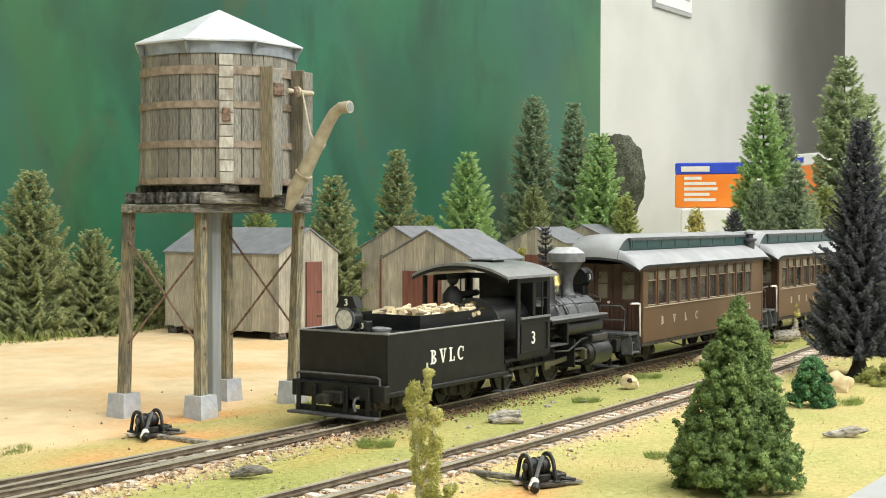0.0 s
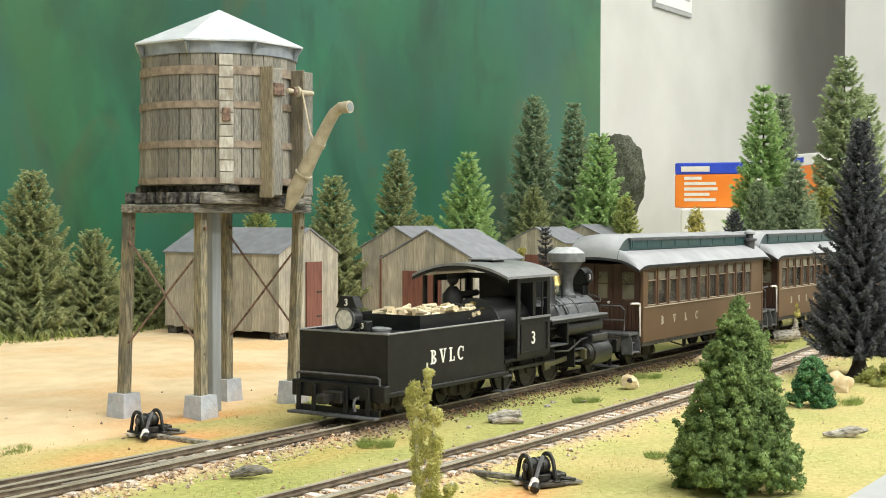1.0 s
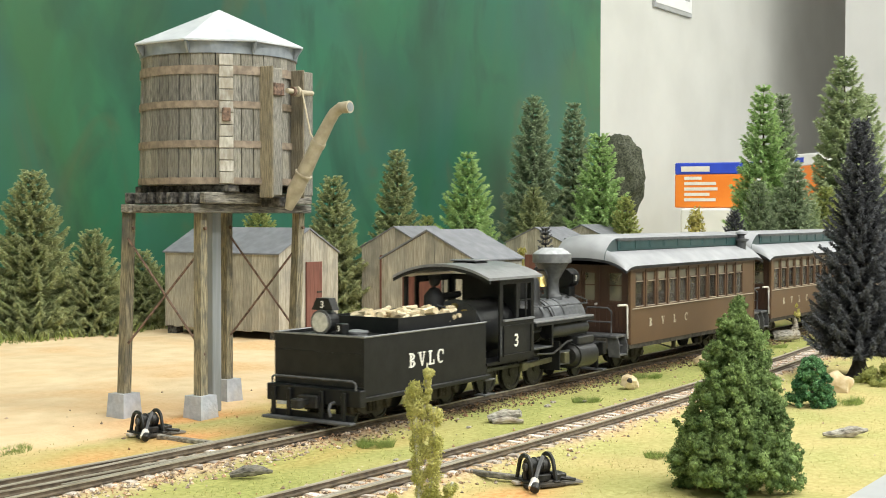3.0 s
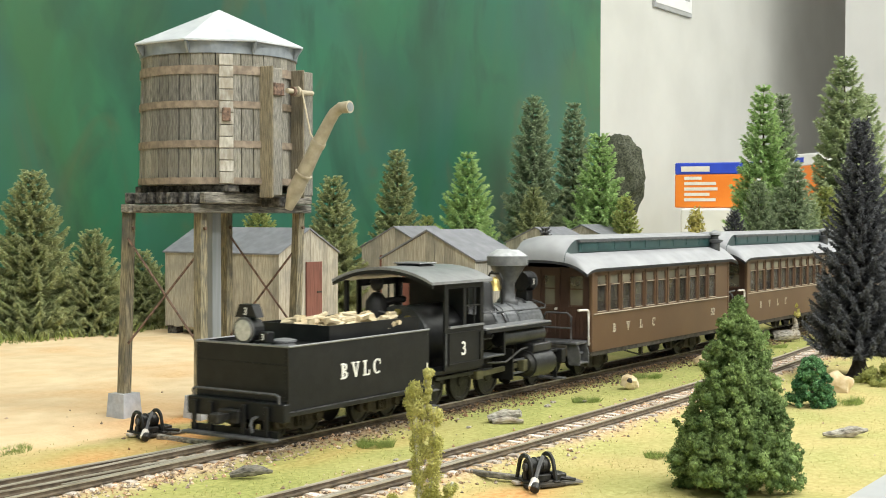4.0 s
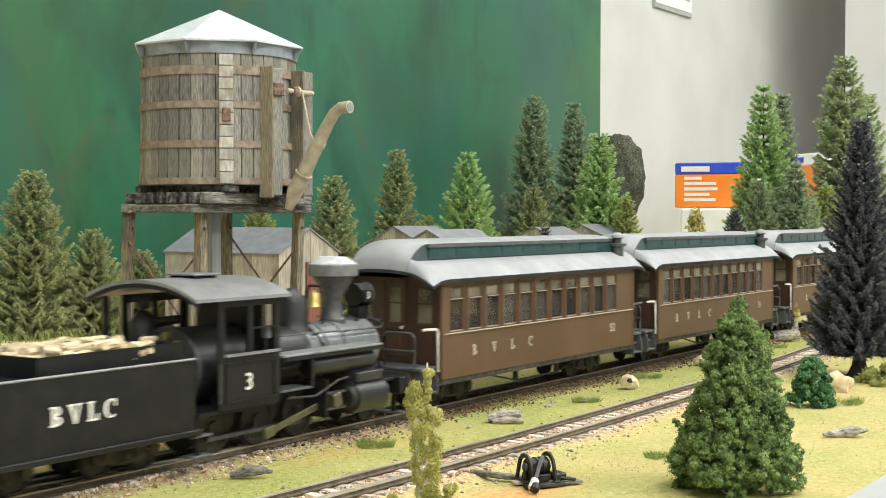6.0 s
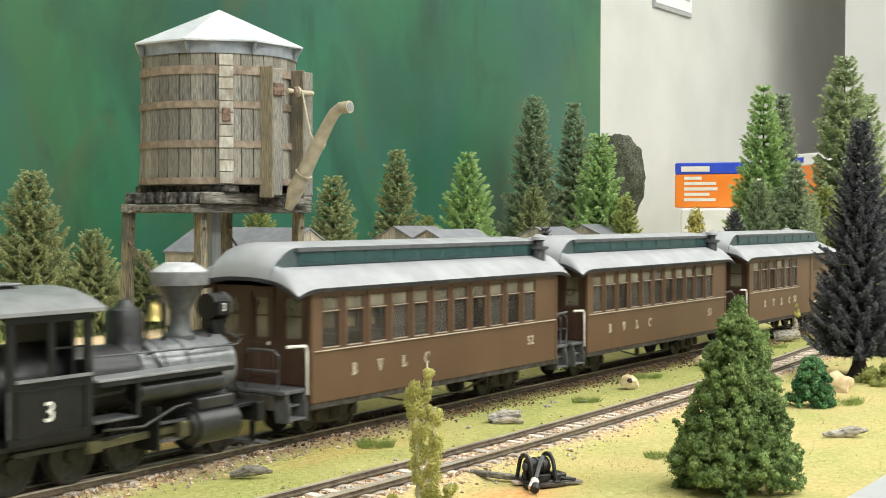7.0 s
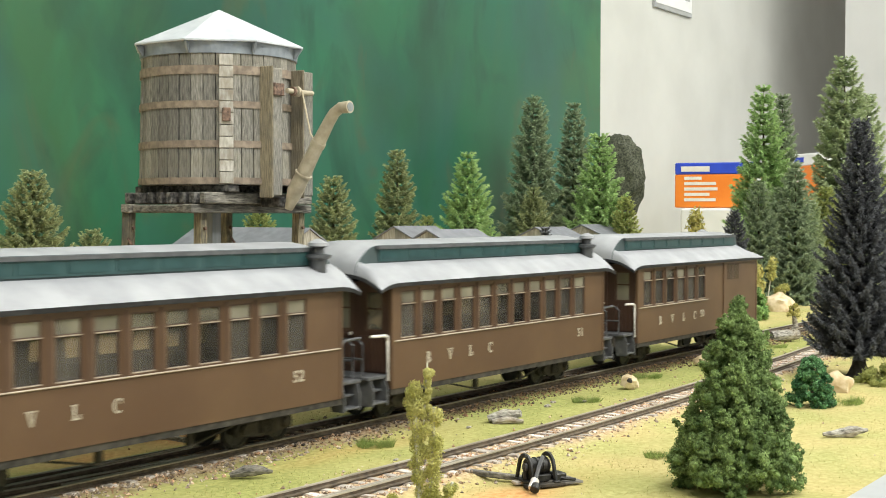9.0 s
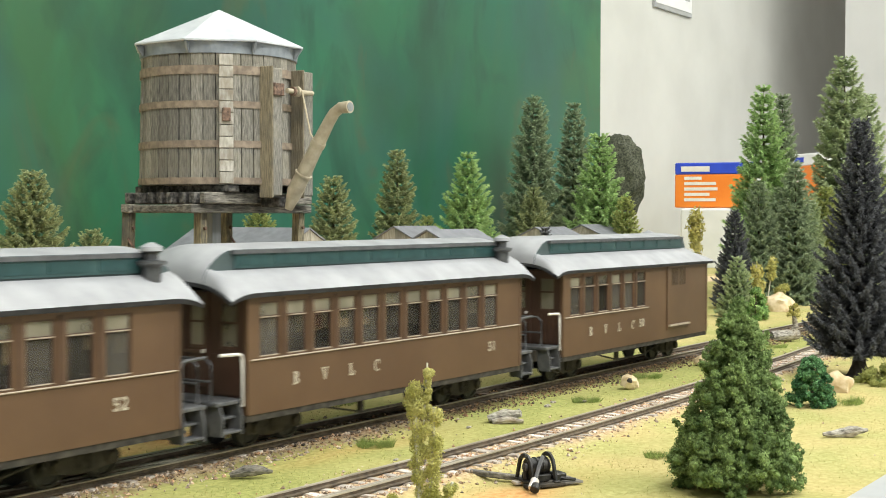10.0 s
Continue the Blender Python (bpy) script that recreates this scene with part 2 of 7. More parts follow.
BLUE = mat("blue_carton_print", (0.02, 0.06, 0.55), (0.03, 0.08, 0.65), 30, 0.5)
PRINT = mat("white_carton_print", (0.75, 0.72, 0.68), (0.8, 0.78, 0.75), 60, 0.6)
FIGURE = mat("dark_figure_paint", (0.012, 0.012, 0.014), (0.022, 0.02, 0.022), 300, 0.6)


def glass_material(name, thin, thick, clear):
    """Thin glazing: half of the light goes straight through, hall reflections are painted as a pale film that differs
    from pane to pane.
    """
    m = D.materials.new(name)
    m.use_nodes = True
    nt = m.node_tree
    b, out = nt.nodes["Principled BSDF"], nt.nodes["Material Output"]
    tc, n, oi, ad, r = (nt.nodes.new("ShaderNode" + k) for k in ("TexCoord", "TexNoise", "ObjectInfo", "Math", "ValToRGB"))
    n.inputs["Scale"].default_value, n.inputs["Detail"].default_value = 45, 2
    nt.links.new(tc.outputs["Object"], n.inputs[0])
    ad.operation = "MULTIPLY_ADD"
    ad.inputs[1].default_value = 0.5
    nt.links.new(oi.outputs["Random"], ad.inputs[0])
    nt.links.new(n.outputs[0], ad.inputs[2])
    r.color_ramp.elements[0].position, r.color_ramp.elements[1].position = 0.42, 0.98
    r.color_ramp.elements[0].color, r.color_ramp.elements[1].color = (*thin, 1), (*thick, 1)
    nt.links.new(ad.outputs[0], r.inputs[0])
    nt.links.new(r.outputs[0], b.inputs["Base Color"])
    b.inputs["Roughness"].default_value = 0.30
    b.inputs["Specular IOR Level"].default_value = 0.5
    tr, mx = nt.nodes.new("ShaderNodeBsdfTransparent"), nt.nodes.new("ShaderNodeMixShader")
    tr.inputs[0].default_value = (0.90, 0.87, 0.80, 1)
    mx.inputs[0].default_value = clear
    nt.links.new(b.outputs[0], mx.inputs[1])
    nt.links.new(tr.outputs[0], mx.inputs[2])
    nt.links.new(mx.outputs[0], out.inputs["Surface"])
    return m


GLASS = glass_material("hazed_window_glass", (0.018, 0.017, 0.016), (0.15, 0.138, 0.122), 0.66)
GLASS_PALE = glass_material("pale_hazed_glass", (0.06, 0.055, 0.043), (0.40, 0.37, 0.28), 0.45)


def backdrop_material():
    """Brushed green paint with bluish, olive and lighter upright sweeps."""
    m = mat("painted_green_backdrop", (0.008, 0.090, 0.040), (0.024, 0.155, 0.072), 3.2, 0.42, detail=5, stretch=(1, 1, 0.6), ramp=(0.32, 0.68), c3=(0.012, 0.105, 0.080), scale3=3.2, amount3=0.85, bump=0.25, bscale=30)
    nt = m.node_tree
    b = nt.nodes["Principled BSDF"]
    tc = nt.nodes.new("ShaderNodeTexCoord")
    mp = nt.nodes.new("ShaderNodeMapping")
    mp.inputs["Scale"].default_value, mp.inputs["Location"].default_value = (1, 1, 0.5), (3.3, 1.7, 0.4)
    nt.links.new(tc.outputs["Object"], mp.inputs[0])
    for scale, colour, lo, hi, amount in ((4.2, (0.050, 0.105, 0.028), 0.48, 0.62, 0.38), (5.5, (0.022, 0.150, 0.070), 0.50, 0.64, 0.6), (4.0, (0.010, 0.048, 0.034), 0.48, 0.62, 0.5), (3.1, (0.026, 0.100, 0.092), 0.50, 0.62, 0.45), (9.0, (0.006, 0.036, 0.022), 0.55, 0.66, 0.45), (14.0, (0.100, 0.075, 0.030), 0.60, 0.70, 0.28)):
        n = nt.nodes.new("ShaderNodeTexNoise")
        n.inputs["Scale"].default_value, n.inputs["Detail"].default_value, n.inputs["Distortion"].default_value = scale, 6, 1.2
        nt.links.new(mp.outputs[0], n.inputs[0])
        r = nt.nodes.new("ShaderNodeMapRange")
        r.inputs[1].default_value, r.inputs[2].default_value, r.inputs[4].default_value = lo, hi, amount
        nt.links.new(n.outputs[0], r.inputs[0])
        x = nt.nodes.new("ShaderNodeMix")
        x.data_type = "RGBA"
        nt.links.new(r.outputs[0], x.inputs[0])
        nt.links.new(b.inputs["Base Color"].links[0].from_socket, x.inputs[6])
        x.inputs[7].default_value = (*colour, 1)
        nt.links.new(x.outputs[2], b.inputs["Base Color"])
    return m


BACKDROP = backdrop_material()


def ground_material():
    m = D.materials.new("layout_ground")
    m.use_nodes = True
    nt = m.node_tree
    b = nt.nodes["Principled BSDF"]
    b.inputs["Roughness"].default_value = 0.95
    b.inputs["Specular IOR Level"].default_value = 0.15
    tc = nt.nodes.new("ShaderNodeTexCoord")

    def noise_ramp(scale, p0, p1, ca, cb):
        n = nt.nodes.new("ShaderNodeTexNoise")
        n.inputs["Scale"].default_value, n.inputs["Detail"].default_value = scale, 8
        nt.links.new(tc.outputs["Object"], n.inputs[0])
        r = nt.nodes.new("ShaderNodeValToRGB")
        r.color_ramp.elements[0].position, r.color_ramp.elements[1].position = p0, p1
        r.color_ramp.elements[0].color, r.color_ramp.elements[1].color = (*ca, 1), (*cb, 1)
        nt.links.new(n.outputs[0], r.inputs[0])
        return r.outputs[0]

    def mix(fac, a, c):
        x = nt.nodes.new("ShaderNodeMix")
        x.data_type = "RGBA"
        nt.links.new(fac, x.inputs[0])
        nt.links.new(a, x.inputs[6])
        nt.links.new(c, x.inputs[7])
        return x.outputs[2]

    def zone(name):
        a = nt.nodes.new("ShaderNodeAttribute")
        a.attribute_name = name
        return a.outputs["Fac"]

    sand = mix(noise_ramp(11, 0.47, 0.66, (0, 0, 0), (0.9, 0.9, 0.9)), noise_ramp(60, 0.3, 0.7, (0.62, 0.47, 0.29), (0.74, 0.58, 0.38)), noise_ramp(300, 0.3, 0.7, (0.60, 0.37, 0.18), (0.72, 0.50, 0.28)))
    turf = mix(noise_ramp(22, 0.4, 0.65, (0, 0, 0), (1, 1, 1)), noise_ramp(400, 0.3, 0.7, (0.38, 0.315, 0.12), (0.52, 0.445, 0.20)), noise_ramp(350, 0.3, 0.7, (0.28, 0.28, 0.09), (0.46, 0.44, 0.18)))
    bed = mix(zone("litter"), noise_ramp(500, 0.35, 0.65, (0.30, 0.19, 0.105), (0.62, 0.48, 0.32)), noise_ramp(500, 0.35, 0.7, (0.045, 0.032, 0.020), (0.20, 0.135, 0.08)))
    rust = noise_ramp(420, 0.3, 0.7, (0.50, 0.22, 0.07), (0.70, 0.40, 0.18))
    fresh = noise_ramp(420, 0.3, 0.7, (0.20, 0.23, 0.06), (0.38, 0.39, 0.13))
    col = mix(zone("turf"), sand, mix(zone("fresh"), turf, fresh))
    col = mix(zone("rust"), col, rust)
    col = mix(zone("bed"), col, bed)
    nt.links.new(col, b.inputs["Base Color"])
    n = nt.nodes.new("ShaderNodeTexNoise")
    n.inputs["Scale"].default_value, n.inputs["Detail"].default_value = 450, 5
    nt.links.new(tc.outputs["Object"], n.inputs[0])
    bu = nt.nodes.new("ShaderNodeBump")
    bu.inputs["Strength"].default_value, bu.inputs["Distance"].default_value = 0.6, 0.0008
    nt.links.new(n.outputs[0], bu.inputs["Height"])
    nt.links.new(bu.outputs[0], b.inputs["Normal"])
    return m


GROUND = ground_material()


# ---- mesh helpers
def finish(name, bm, material, parent=None, label="", bevel=0.0, smooth=False):
    if bevel:
        bmesh.ops.bevel(bm, geom=[e for e in bm.edges if e.is_manifold and e.calc_face_angle(0) > 0.6], offset=bevel, segments=1, affect="EDGES", clamp_overlap=True)
    me = D.meshes.new(name)
    bmesh.ops.recalc_face_normals(bm, faces=bm.faces)
    if smooth:
        for f in bm.faces:
            f.smooth = True
        for e in bm.edges:
            if len(e.link_faces) == 2 and e.calc_face_angle(0) > 0.7:
                e.smooth = False
    bm.to_mesh(me)
    bm.free()
    for one in material if isinstance(material, (list, tuple)) else (material,):
        me.materials.append(one)
    ob = new(name, me)
    if parent:
        ob.parent = parent
    if label:
        ob["label"] = label
    return ob


def part(name, bm, material, parent, label="", bevel=0.0, smooth=False):
    return finish(name, bm, material, parent, label, bevel, smooth)


def raw_mesh(name, verts, faces, material, parent=None):
    me = D.meshes.new(name)
    me.from_pydata([tuple(v) for v in verts] if not isinstance(verts, np.ndarray) else verts.tolist(), [], faces if isinstance(faces, list) else faces.tolist())
    me.materials.append(material)
    ob = new(name, me)
    if parent:
        ob.parent = parent
    return ob


def thing(name, m, label, category, group="", kind=""):
    ob = new(name)
    ob.empty_display_size = 0.01
    ob.matrix_basis = m
    return tagged(ob, label, category, group, kind)


def box(x0, x1, y0, y1, z0, z1, bm=None, m=None):
    bm = bm or bmesh.new()
    mm = Matrix.Translation(((x0 + x1) / 2, (y0 + y1) / 2, (z0 + z1) / 2)) @ Matrix.Diagonal((x1 - x0, y1 - y0, z1 - z0, 1))
    bmesh.ops.create_cube(bm, size=1, matrix=(m @ mm) if m else mm)
    return bm


def rod(a, b, r1, r2=None, seg=12, bm=None, caps=True):
    bm = bm or bmesh.new()
    a, b = Vector(a), Vector(b)
    d = b - a
    m = Matrix.Translation((a + b) / 2) @ d.to_track_quat("Z", "Y").to_matrix().to_4x4()
    bmesh.ops.create_cone(bm, cap_ends=caps, segments=seg, radius1=r1, radius2=r1 if r2 is None else r2, depth=d.length, matrix=m)
    return bm


def tube(points, r, seg=8, bm=None):
    bm = bm or bmesh.new()
    pts = [Vector(p) for p in points]
    rings = []
    for i, p in enumerate(pts):
        d = (pts[min(i + 1, len(pts) - 1)] - pts[max(i - 1, 0)]).normalized()
        q = d.to_track_quat("Z", "Y")
        rr = r[i] if isinstance(r, (list, tuple)) else r
        rings.append([bm.verts.new(p + q @ Vector((rr * math.cos(a), rr * math.sin(a), 0))) for a in (2 * math.pi * k / seg for k in range(seg))])
    for a, b in zip(rings, rings[1:]):
        for k in range(seg):
            bm.faces.new((a[k], a[(k + 1) % seg], b[(k + 1) % seg], b[k]))
    bm.faces.new(rings[0][::-1])
    bm.faces.new(rings[-1])
    return bm


def lathe(profile, seg=24, bm=None, m=None):
    """profile: (r, z) from bottom to top round z."""
    bm = bm or bmesh.new()
    m = m or Matrix()
    rings = []
    for r, z in profile:
        rings.append([bm.verts.new(m @ Vector((max(r, 1e-5) * math.cos(a), max(r, 1e-5) * math.sin(a), z))) for a in (2 * math.pi * k / seg for k in range(seg))])
    for a, b in zip(rings, rings[1:]):
        for k in range(seg):
            bm.faces.new((a[k], a[(k + 1) % seg], b[(k + 1) % seg], b[k]))
    bm.faces.new(rings[0][::-1])
    bm.faces.new(rings[-1])
    return bm


def prism(outline, axis, a, b, bm=None):
    """outline: points in the plane across the axis ('x': (y, z); 'y': (x, z); 'z': (x, y)), run from a to b."""
    bm = bm or bmesh.new()

    def put(p, t):
        return {"x": (t, p[0], p[1]), "y": (p[0], t, p[1]), "z": (p[0], p[1], t)}[axis]

    one, two = [bm.verts.new(put(p, a)) for p in outline], [bm.verts.new(put(p, b)) for p in outline]
    n = len(outline)
    for k in range(n):
        bm.faces.new((one[k], one[(k + 1) % n], two[(k + 1) % n], two[k]))
    bm.faces.new(one[::-1])
    bm.faces.new(two)
    return bm


def blob(radius, squash=(1, 1, 1), rough=0.25, sub=3, seed=0, freq=2.0):
    bm = bmesh.new()
    bmesh.ops.create_icosphere(bm, subdivisions=sub, radius=1)
    for v in bm.verts:
        n = noise.fractal(v.co * freq + Vector((seed * 7.3, seed * 3.1, 0)), 1.0, 2.0, 3)
        v.co = Vector(v.co) * (1 + rough * n)
        v.co = Vector((v.co.x * squash[0], v.co.y * squash[1], v.co.z * squash[2])) * radius
    return bm


def writing(name, text, height, material, parent, m, label="", spread=1.0, bold=0.0):
    cu = D.curves.new(name, "FONT")
    cu.body, cu.size, cu.extrude, cu.align_x, cu.align_y = text, height * 1.38, 0.00012, "CENTER", "CENTER"
    cu.space_character, cu.offset = spread, bold
    tmp = D.objects.new(name, cu)
    scene.collection.objects.link(tmp)
    me = D.meshes.new_from_object(tmp.evaluated_get(bpy.context.evaluated_depsgraph_get()))
    D.objects.remove(tmp)
    D.curves.remove(cu)
    me.materials.clear()
    me.materials.append(material)
    ob = new(name, me)
    ob.parent = parent
    ob.matrix_basis = m
    if label:
        ob["label"] = label
    return ob


FACE_FRONT = pose(0, 0, 0, 90, 0, 0)
FACE_BACKWARD = pose(0, 0, 0, 90, 0, -90)


# ---- the hall and the layout table
def slab(name, x0, x1, y0, y1, z0, z1, material, label, category, bevel=0.0):
    ob = finish(name, box(x0, x1, y0, y1, z0, z1), material, bevel=bevel)
    return tagged(ob, label, category, kind="structure")


slab("floor", -3.2, 7.2, -3.2, 1.75, -1.15, -1.05, FLOOR, "grey vinyl floor of the exhibition hall", "floor")
slab("ceiling", -3.2, 7.2, -3.2, 1.75, LAMP_Z, LAMP_Z + 0.1, CEILING, "white tiled ceiling of the exhibition hall", "ceiling")
slab("wall_north", -3.2, 7.2, 0.86, 0.96, -1.05, LAMP_Z, WALL_WHITE, "white painted hall wall behind the layout", "wall")
slab("wall_partition", 3.40, 3.46, -1.0, 0.640, -1.05, LAMP_Z, WALL_GREY, "free-standing pale grey partition beside the hall wall", "wall")
# Out of view; added to warm the shadow on the wall by the partition.
slab("wall_east", 7.1, 7.2, -3.2, 0.86, -1.05, LAMP_Z, TAUPE, "unseen taupe end wall added to bounce warm light behind the partition", "wall")
slab("wall_south", -3.2, 7.2, -3.3, -3.2, -1.05, LAMP_Z, WALL_WHITE, "white painted hall wall", "wall")
slab("wall_west", -3.3, -3.2, -3.2, 1.75, -1.05, LAMP_Z, WALL_WHITE, "white painted hall wall", "wall")
slab("backdrop", -1.2, 1.932, 0.60, 0.612, -0.05, 0.80, BACKDROP, "green painted hardboard backdrop behind the trees", "backdrop")
slab("table_edge", -1.2, 3.0, -0.330, -0.2352, -0.06, -0.0042, TABLE_EDGE, "pale grey laminate edge of the layout table", "table edge", 0.001)
slab("layout_frame", -1.2, 3.0, -0.24, 0.86, -0.12, -0.03, TABLE_EDGE, "timber frame under the railway layout", "table")

FRONT_C = lambda x: -0.0905 + 0.094 * (min(x, 0.93) - 0.53) ** 2 + max(0, x - 0.93) * 0.055
BRANCH_C = lambda x: 0.0095 * min(1.0, max(0.0, (0.47 - x) / 0.17)) ** 1.5 + max(0, 0.3 - x) * 0.12


def smooth(a, b, x):
    t = np.clip((x - a) / (b - a), 0, 1)
    return t * t * (3 - 2 * t)


def wave(x, y, f, seed=0.0):
    """Cheap smooth noise from -1 to 1 on arrays."""
    out = np.zeros_like(x)
    rng = np.random.RandomState(int(seed * 10) + 5)
    for k in range(7):
        a, ph, ff = rng.rand() * 6.28, rng.rand() * 6.28, f * (0.6 + 1.3 * rng.rand())
        out += np.sin((x * math.cos(a) + y * math.sin(a)) * ff + ph + 1.3 * np.sin(y * ff * 0.7 + k))
    return out / 4.0


def zones(x, y):
    front = np.vectorize(FRONT_C)(x)
    d = np.minimum(np.abs(y), np.abs(y - front))
    d = np.minimum(d, np.where(x < 0.47, np.abs(y - np.vectorize(BRANCH_C)(x)), 9))
    bed = 1 - smooth(0.0125, 0.021, d + 0.003 * wave(x, y, 160, 1))
    edge = 0.088 + 0.02 * wave(x, y, 30, 2) - 0.012 * smooth(0.55, 0.3, x) + 0.30 * smooth(0.78, 1.15, x)
    turf = 1 - smooth(-0.014, 0.018, y - edge + 0.008 * wave(x, y, 170, 3))
    turf = np.maximum(turf, smooth(0.46, 0.50, y + 0.02 * wave(x, y, 40, 4)))
    rust = 0.8 * np.exp(-(((x - 0.405) / 0.05) ** 2 + ((y - 0.047) / 0.016) ** 2)) + 0.9 * np.exp(-(((x - 0.38) / 0.05) ** 2 + ((y + 0.137) / 0.012) ** 2)) + 0.3 * np.exp(-(((x - 0.44) / 0.05) ** 2 + ((y + 0.032) / 0.012) ** 2))
    rust = np.maximum(rust, 0.6 * np.exp(-(((x - 0.47) / 0.06) ** 2 + ((y - 0.09) / 0.03) ** 2)))
    rust = np.clip(rust * (1.1 + 0.8 * wave(x, y, 120, 6)), 0, 1)
    fresh = np.clip(smooth(-0.085, -0.06, y) * smooth(0.05, 0.02, y) * (0.75 + 0.5 * wave(x, y, 70, 13)) + 0.6 * smooth(0.25, 0.7, wave(x, y, 28, 14)), 0, 1)
    litter = smooth(0.034, 0.026, np.abs(y)) * smooth(0.44, 0.58, x)
    return bed, np.clip(turf * 0.95, 0, 1), rust, fresh, litter


def height(x, y):
    front = np.vectorize(FRONT_C)(x)
    d = np.minimum(np.abs(y), np.abs(y - front))
    z = -0.0052 + 0.0007 * wave(x, y, 45, 7) + 0.0004 * wave(x, y, 190, 8)
    return z + (-0.0031 - z) * (1 - smooth(0.013, 0.022, d))


def ground():
    xs = np.concatenate([np.arange(-1.2, 0.2, 0.03), np.arange(0.2, 1.3, 0.005), np.arange(1.3, 3.001, 0.02)])
    ys = np.concatenate([np.arange(-0.236, 0.2, 0.005), np.arange(0.2, 0.601, 0.0125), [0.86]])
    gx, gy = np.meshgrid(xs, ys, indexing="ij")
    x, y = gx.ravel(), gy.ravel()
    verts = np.stack([x, y, height(x, y)], 1)
    nx, ny = len(xs), len(ys)
    i = (np.arange(nx - 1)[:, None] * ny + np.arange(ny - 1)[None]).ravel()
    ob = raw_mesh("ground", verts, np.stack([i, i + ny, i + ny + 1, i + 1], 1), GROUND)
    for n, v in zip(("bed", "turf", "rust", "fresh", "litter"), zones(x, y)):
        ob.data.attributes.new(n, "FLOAT", "POINT").data.foreach_set("value", v.astype(np.float32))
    for p in ob.data.polygons:
        p.use_smooth = True
    tagged(ob, "sandy layout ground with straw-coloured turf along the tracks", "ground", kind="structure")


ground()


def blades(name, pts, lo, hi, width, lean, material, label, category="grass", seed=1):
    """Grass blades as thin triangles at the points (n, 3)."""
    rng = np.random.RandomState(seed)
    n = len(pts)
    a, ln = rng.rand(n) * 6.283, lo + (hi - lo) * rng.rand(n)
    side = np.stack([np.cos(a), np.sin(a), np.zeros(n)], 1) * (width / 2)
    b = rng.rand(n) * 6.283
    tip = np.stack([np.cos(b) * lean * ln * rng.rand(n), np.sin(b) * lean * ln * rng.rand(n), ln], 1)
    v = np.stack([pts - side, pts + side, pts + tip], 1).reshape(-1, 3)
    ob = raw_mesh(name, v, np.arange(3 * n).reshape(-1, 3), material)
    return tagged(ob, label, category, kind="stuff")


def grass():
    rng = np.random.RandomState(3)
    x, y = 0.22 + rng.rand(110000) ** 1.4 * 1.3, -0.235 + rng.rand(110000) * 0.435
    bed, turf, rust, fresh, litter = zones(x, y)
    ok = rng.rand(len(x)) < turf * (1 - bed) * (1 - 0.9 * rust) * (0.25 + 0.75 * smooth(-0.4, 0.6, wave(x, y, 60, 9)))
    x, y = x[ok], y[ok]
    k = rng.rand(len(x)) < 0.15 + 0.65 * fresh[ok]
    p = np.stack([x, y, height(x, y) - 0.0003], 1)
    blades("dry_grass", p[~k], 0.0006, 0.0012, 0.0004, 1.3, GRASS, "short straw-yellow static grass", seed=4)
    blades("green_grass", p[k], 0.0006, 0.0014, 0.0004, 1.2, GRASS_GREEN, "short green static grass beside the tracks", seed=5)
    x, y = 0.5 + rng.rand(9000) * 1.2, 0.46 + rng.rand(9000) * 0.12
    blades("scrub_grass", np.stack([x, y, height(x, y)], 1), 0.003, 0.012, 0.0012, 1.2, FIR_TIP, "rough green scrub under the backdrop trees", seed=6)


grass()


def grass_tuft(x, y, r, h, material, label, seed):
    rng = np.random.RandomState(seed)
    n = 620
    a, q = rng.rand(n) * 6.283, np.sqrt(rng.rand(n)) * r
    px, py = x + np.cos(a) * q * 1.3, y + np.sin(a) * q
    ob = blades("grass_tuft", np.stack([px, py, height(px, py) - 0.0003], 1), h * 0.3, h * 0.62, 0.00045, 1.1, material, label, "grass tuft", seed)
    return ob


for i, (x, y, r, h) in enumerate(((0.4595, -0.033, 0.0075, 0.0065), (0.505, -0.148, 0.0075, 0.005), (0.632, -0.046, 0.007, 0.005), (0.355, 0.088, 0.012, 0.004), (0.745, -0.030, 0.008, 0.005), (0.97, -0.03, 0.01, 0.006), (0.70, -0.162, 0.012, 0.007), (0.80, -0.17, 0.014, 0.008), (0.77, -0.135, 0.012, 0.007), (0.545, 0.06, 0.012, 0.004))):
    grass_tuft(x, y, r, h, TUFT, "small tuft of green grass on the dry turf", 20 + i)


# ---- tracks
def rail_run(name, centre, off, x0, x1, parent, step=0.012):
    prof = ((-0.0011, -0.0024), (0.0011, -0.0024), (0.0011, -0.0020), (0.0003, -0.0016), (0.0003, -0.0008), (0.0006, -0.0005), (0.0006, 0.0), (-0.0006, 0.0), (-0.0006, -0.0005), (-0.0003, -0.0008), (-0.0003, -0.0016), (-0.0011, -0.0020))
    n = int((x1 - x0) / step)
    bm = bmesh.new()
    rings = []
    for i in range(n + 1):
        x = x0 + (x1 - x0) * i / n
        c = centre(x) + off
        rings.append([bm.verts.new((x, c + py, pz)) for py, pz in prof])
    m = len(prof)
    for a, b in zip(rings, rings[1:]):
        for k in range(m):
            f = bm.faces.new((a[k], a[(k + 1) % m], b[(k + 1) % m], b[k]))
            if k in (5, 6, 7):
                f.material_index = 1
    return part(name, bm, (RAIL, RAIL_TOP), parent)


TIE_MESHES = {}


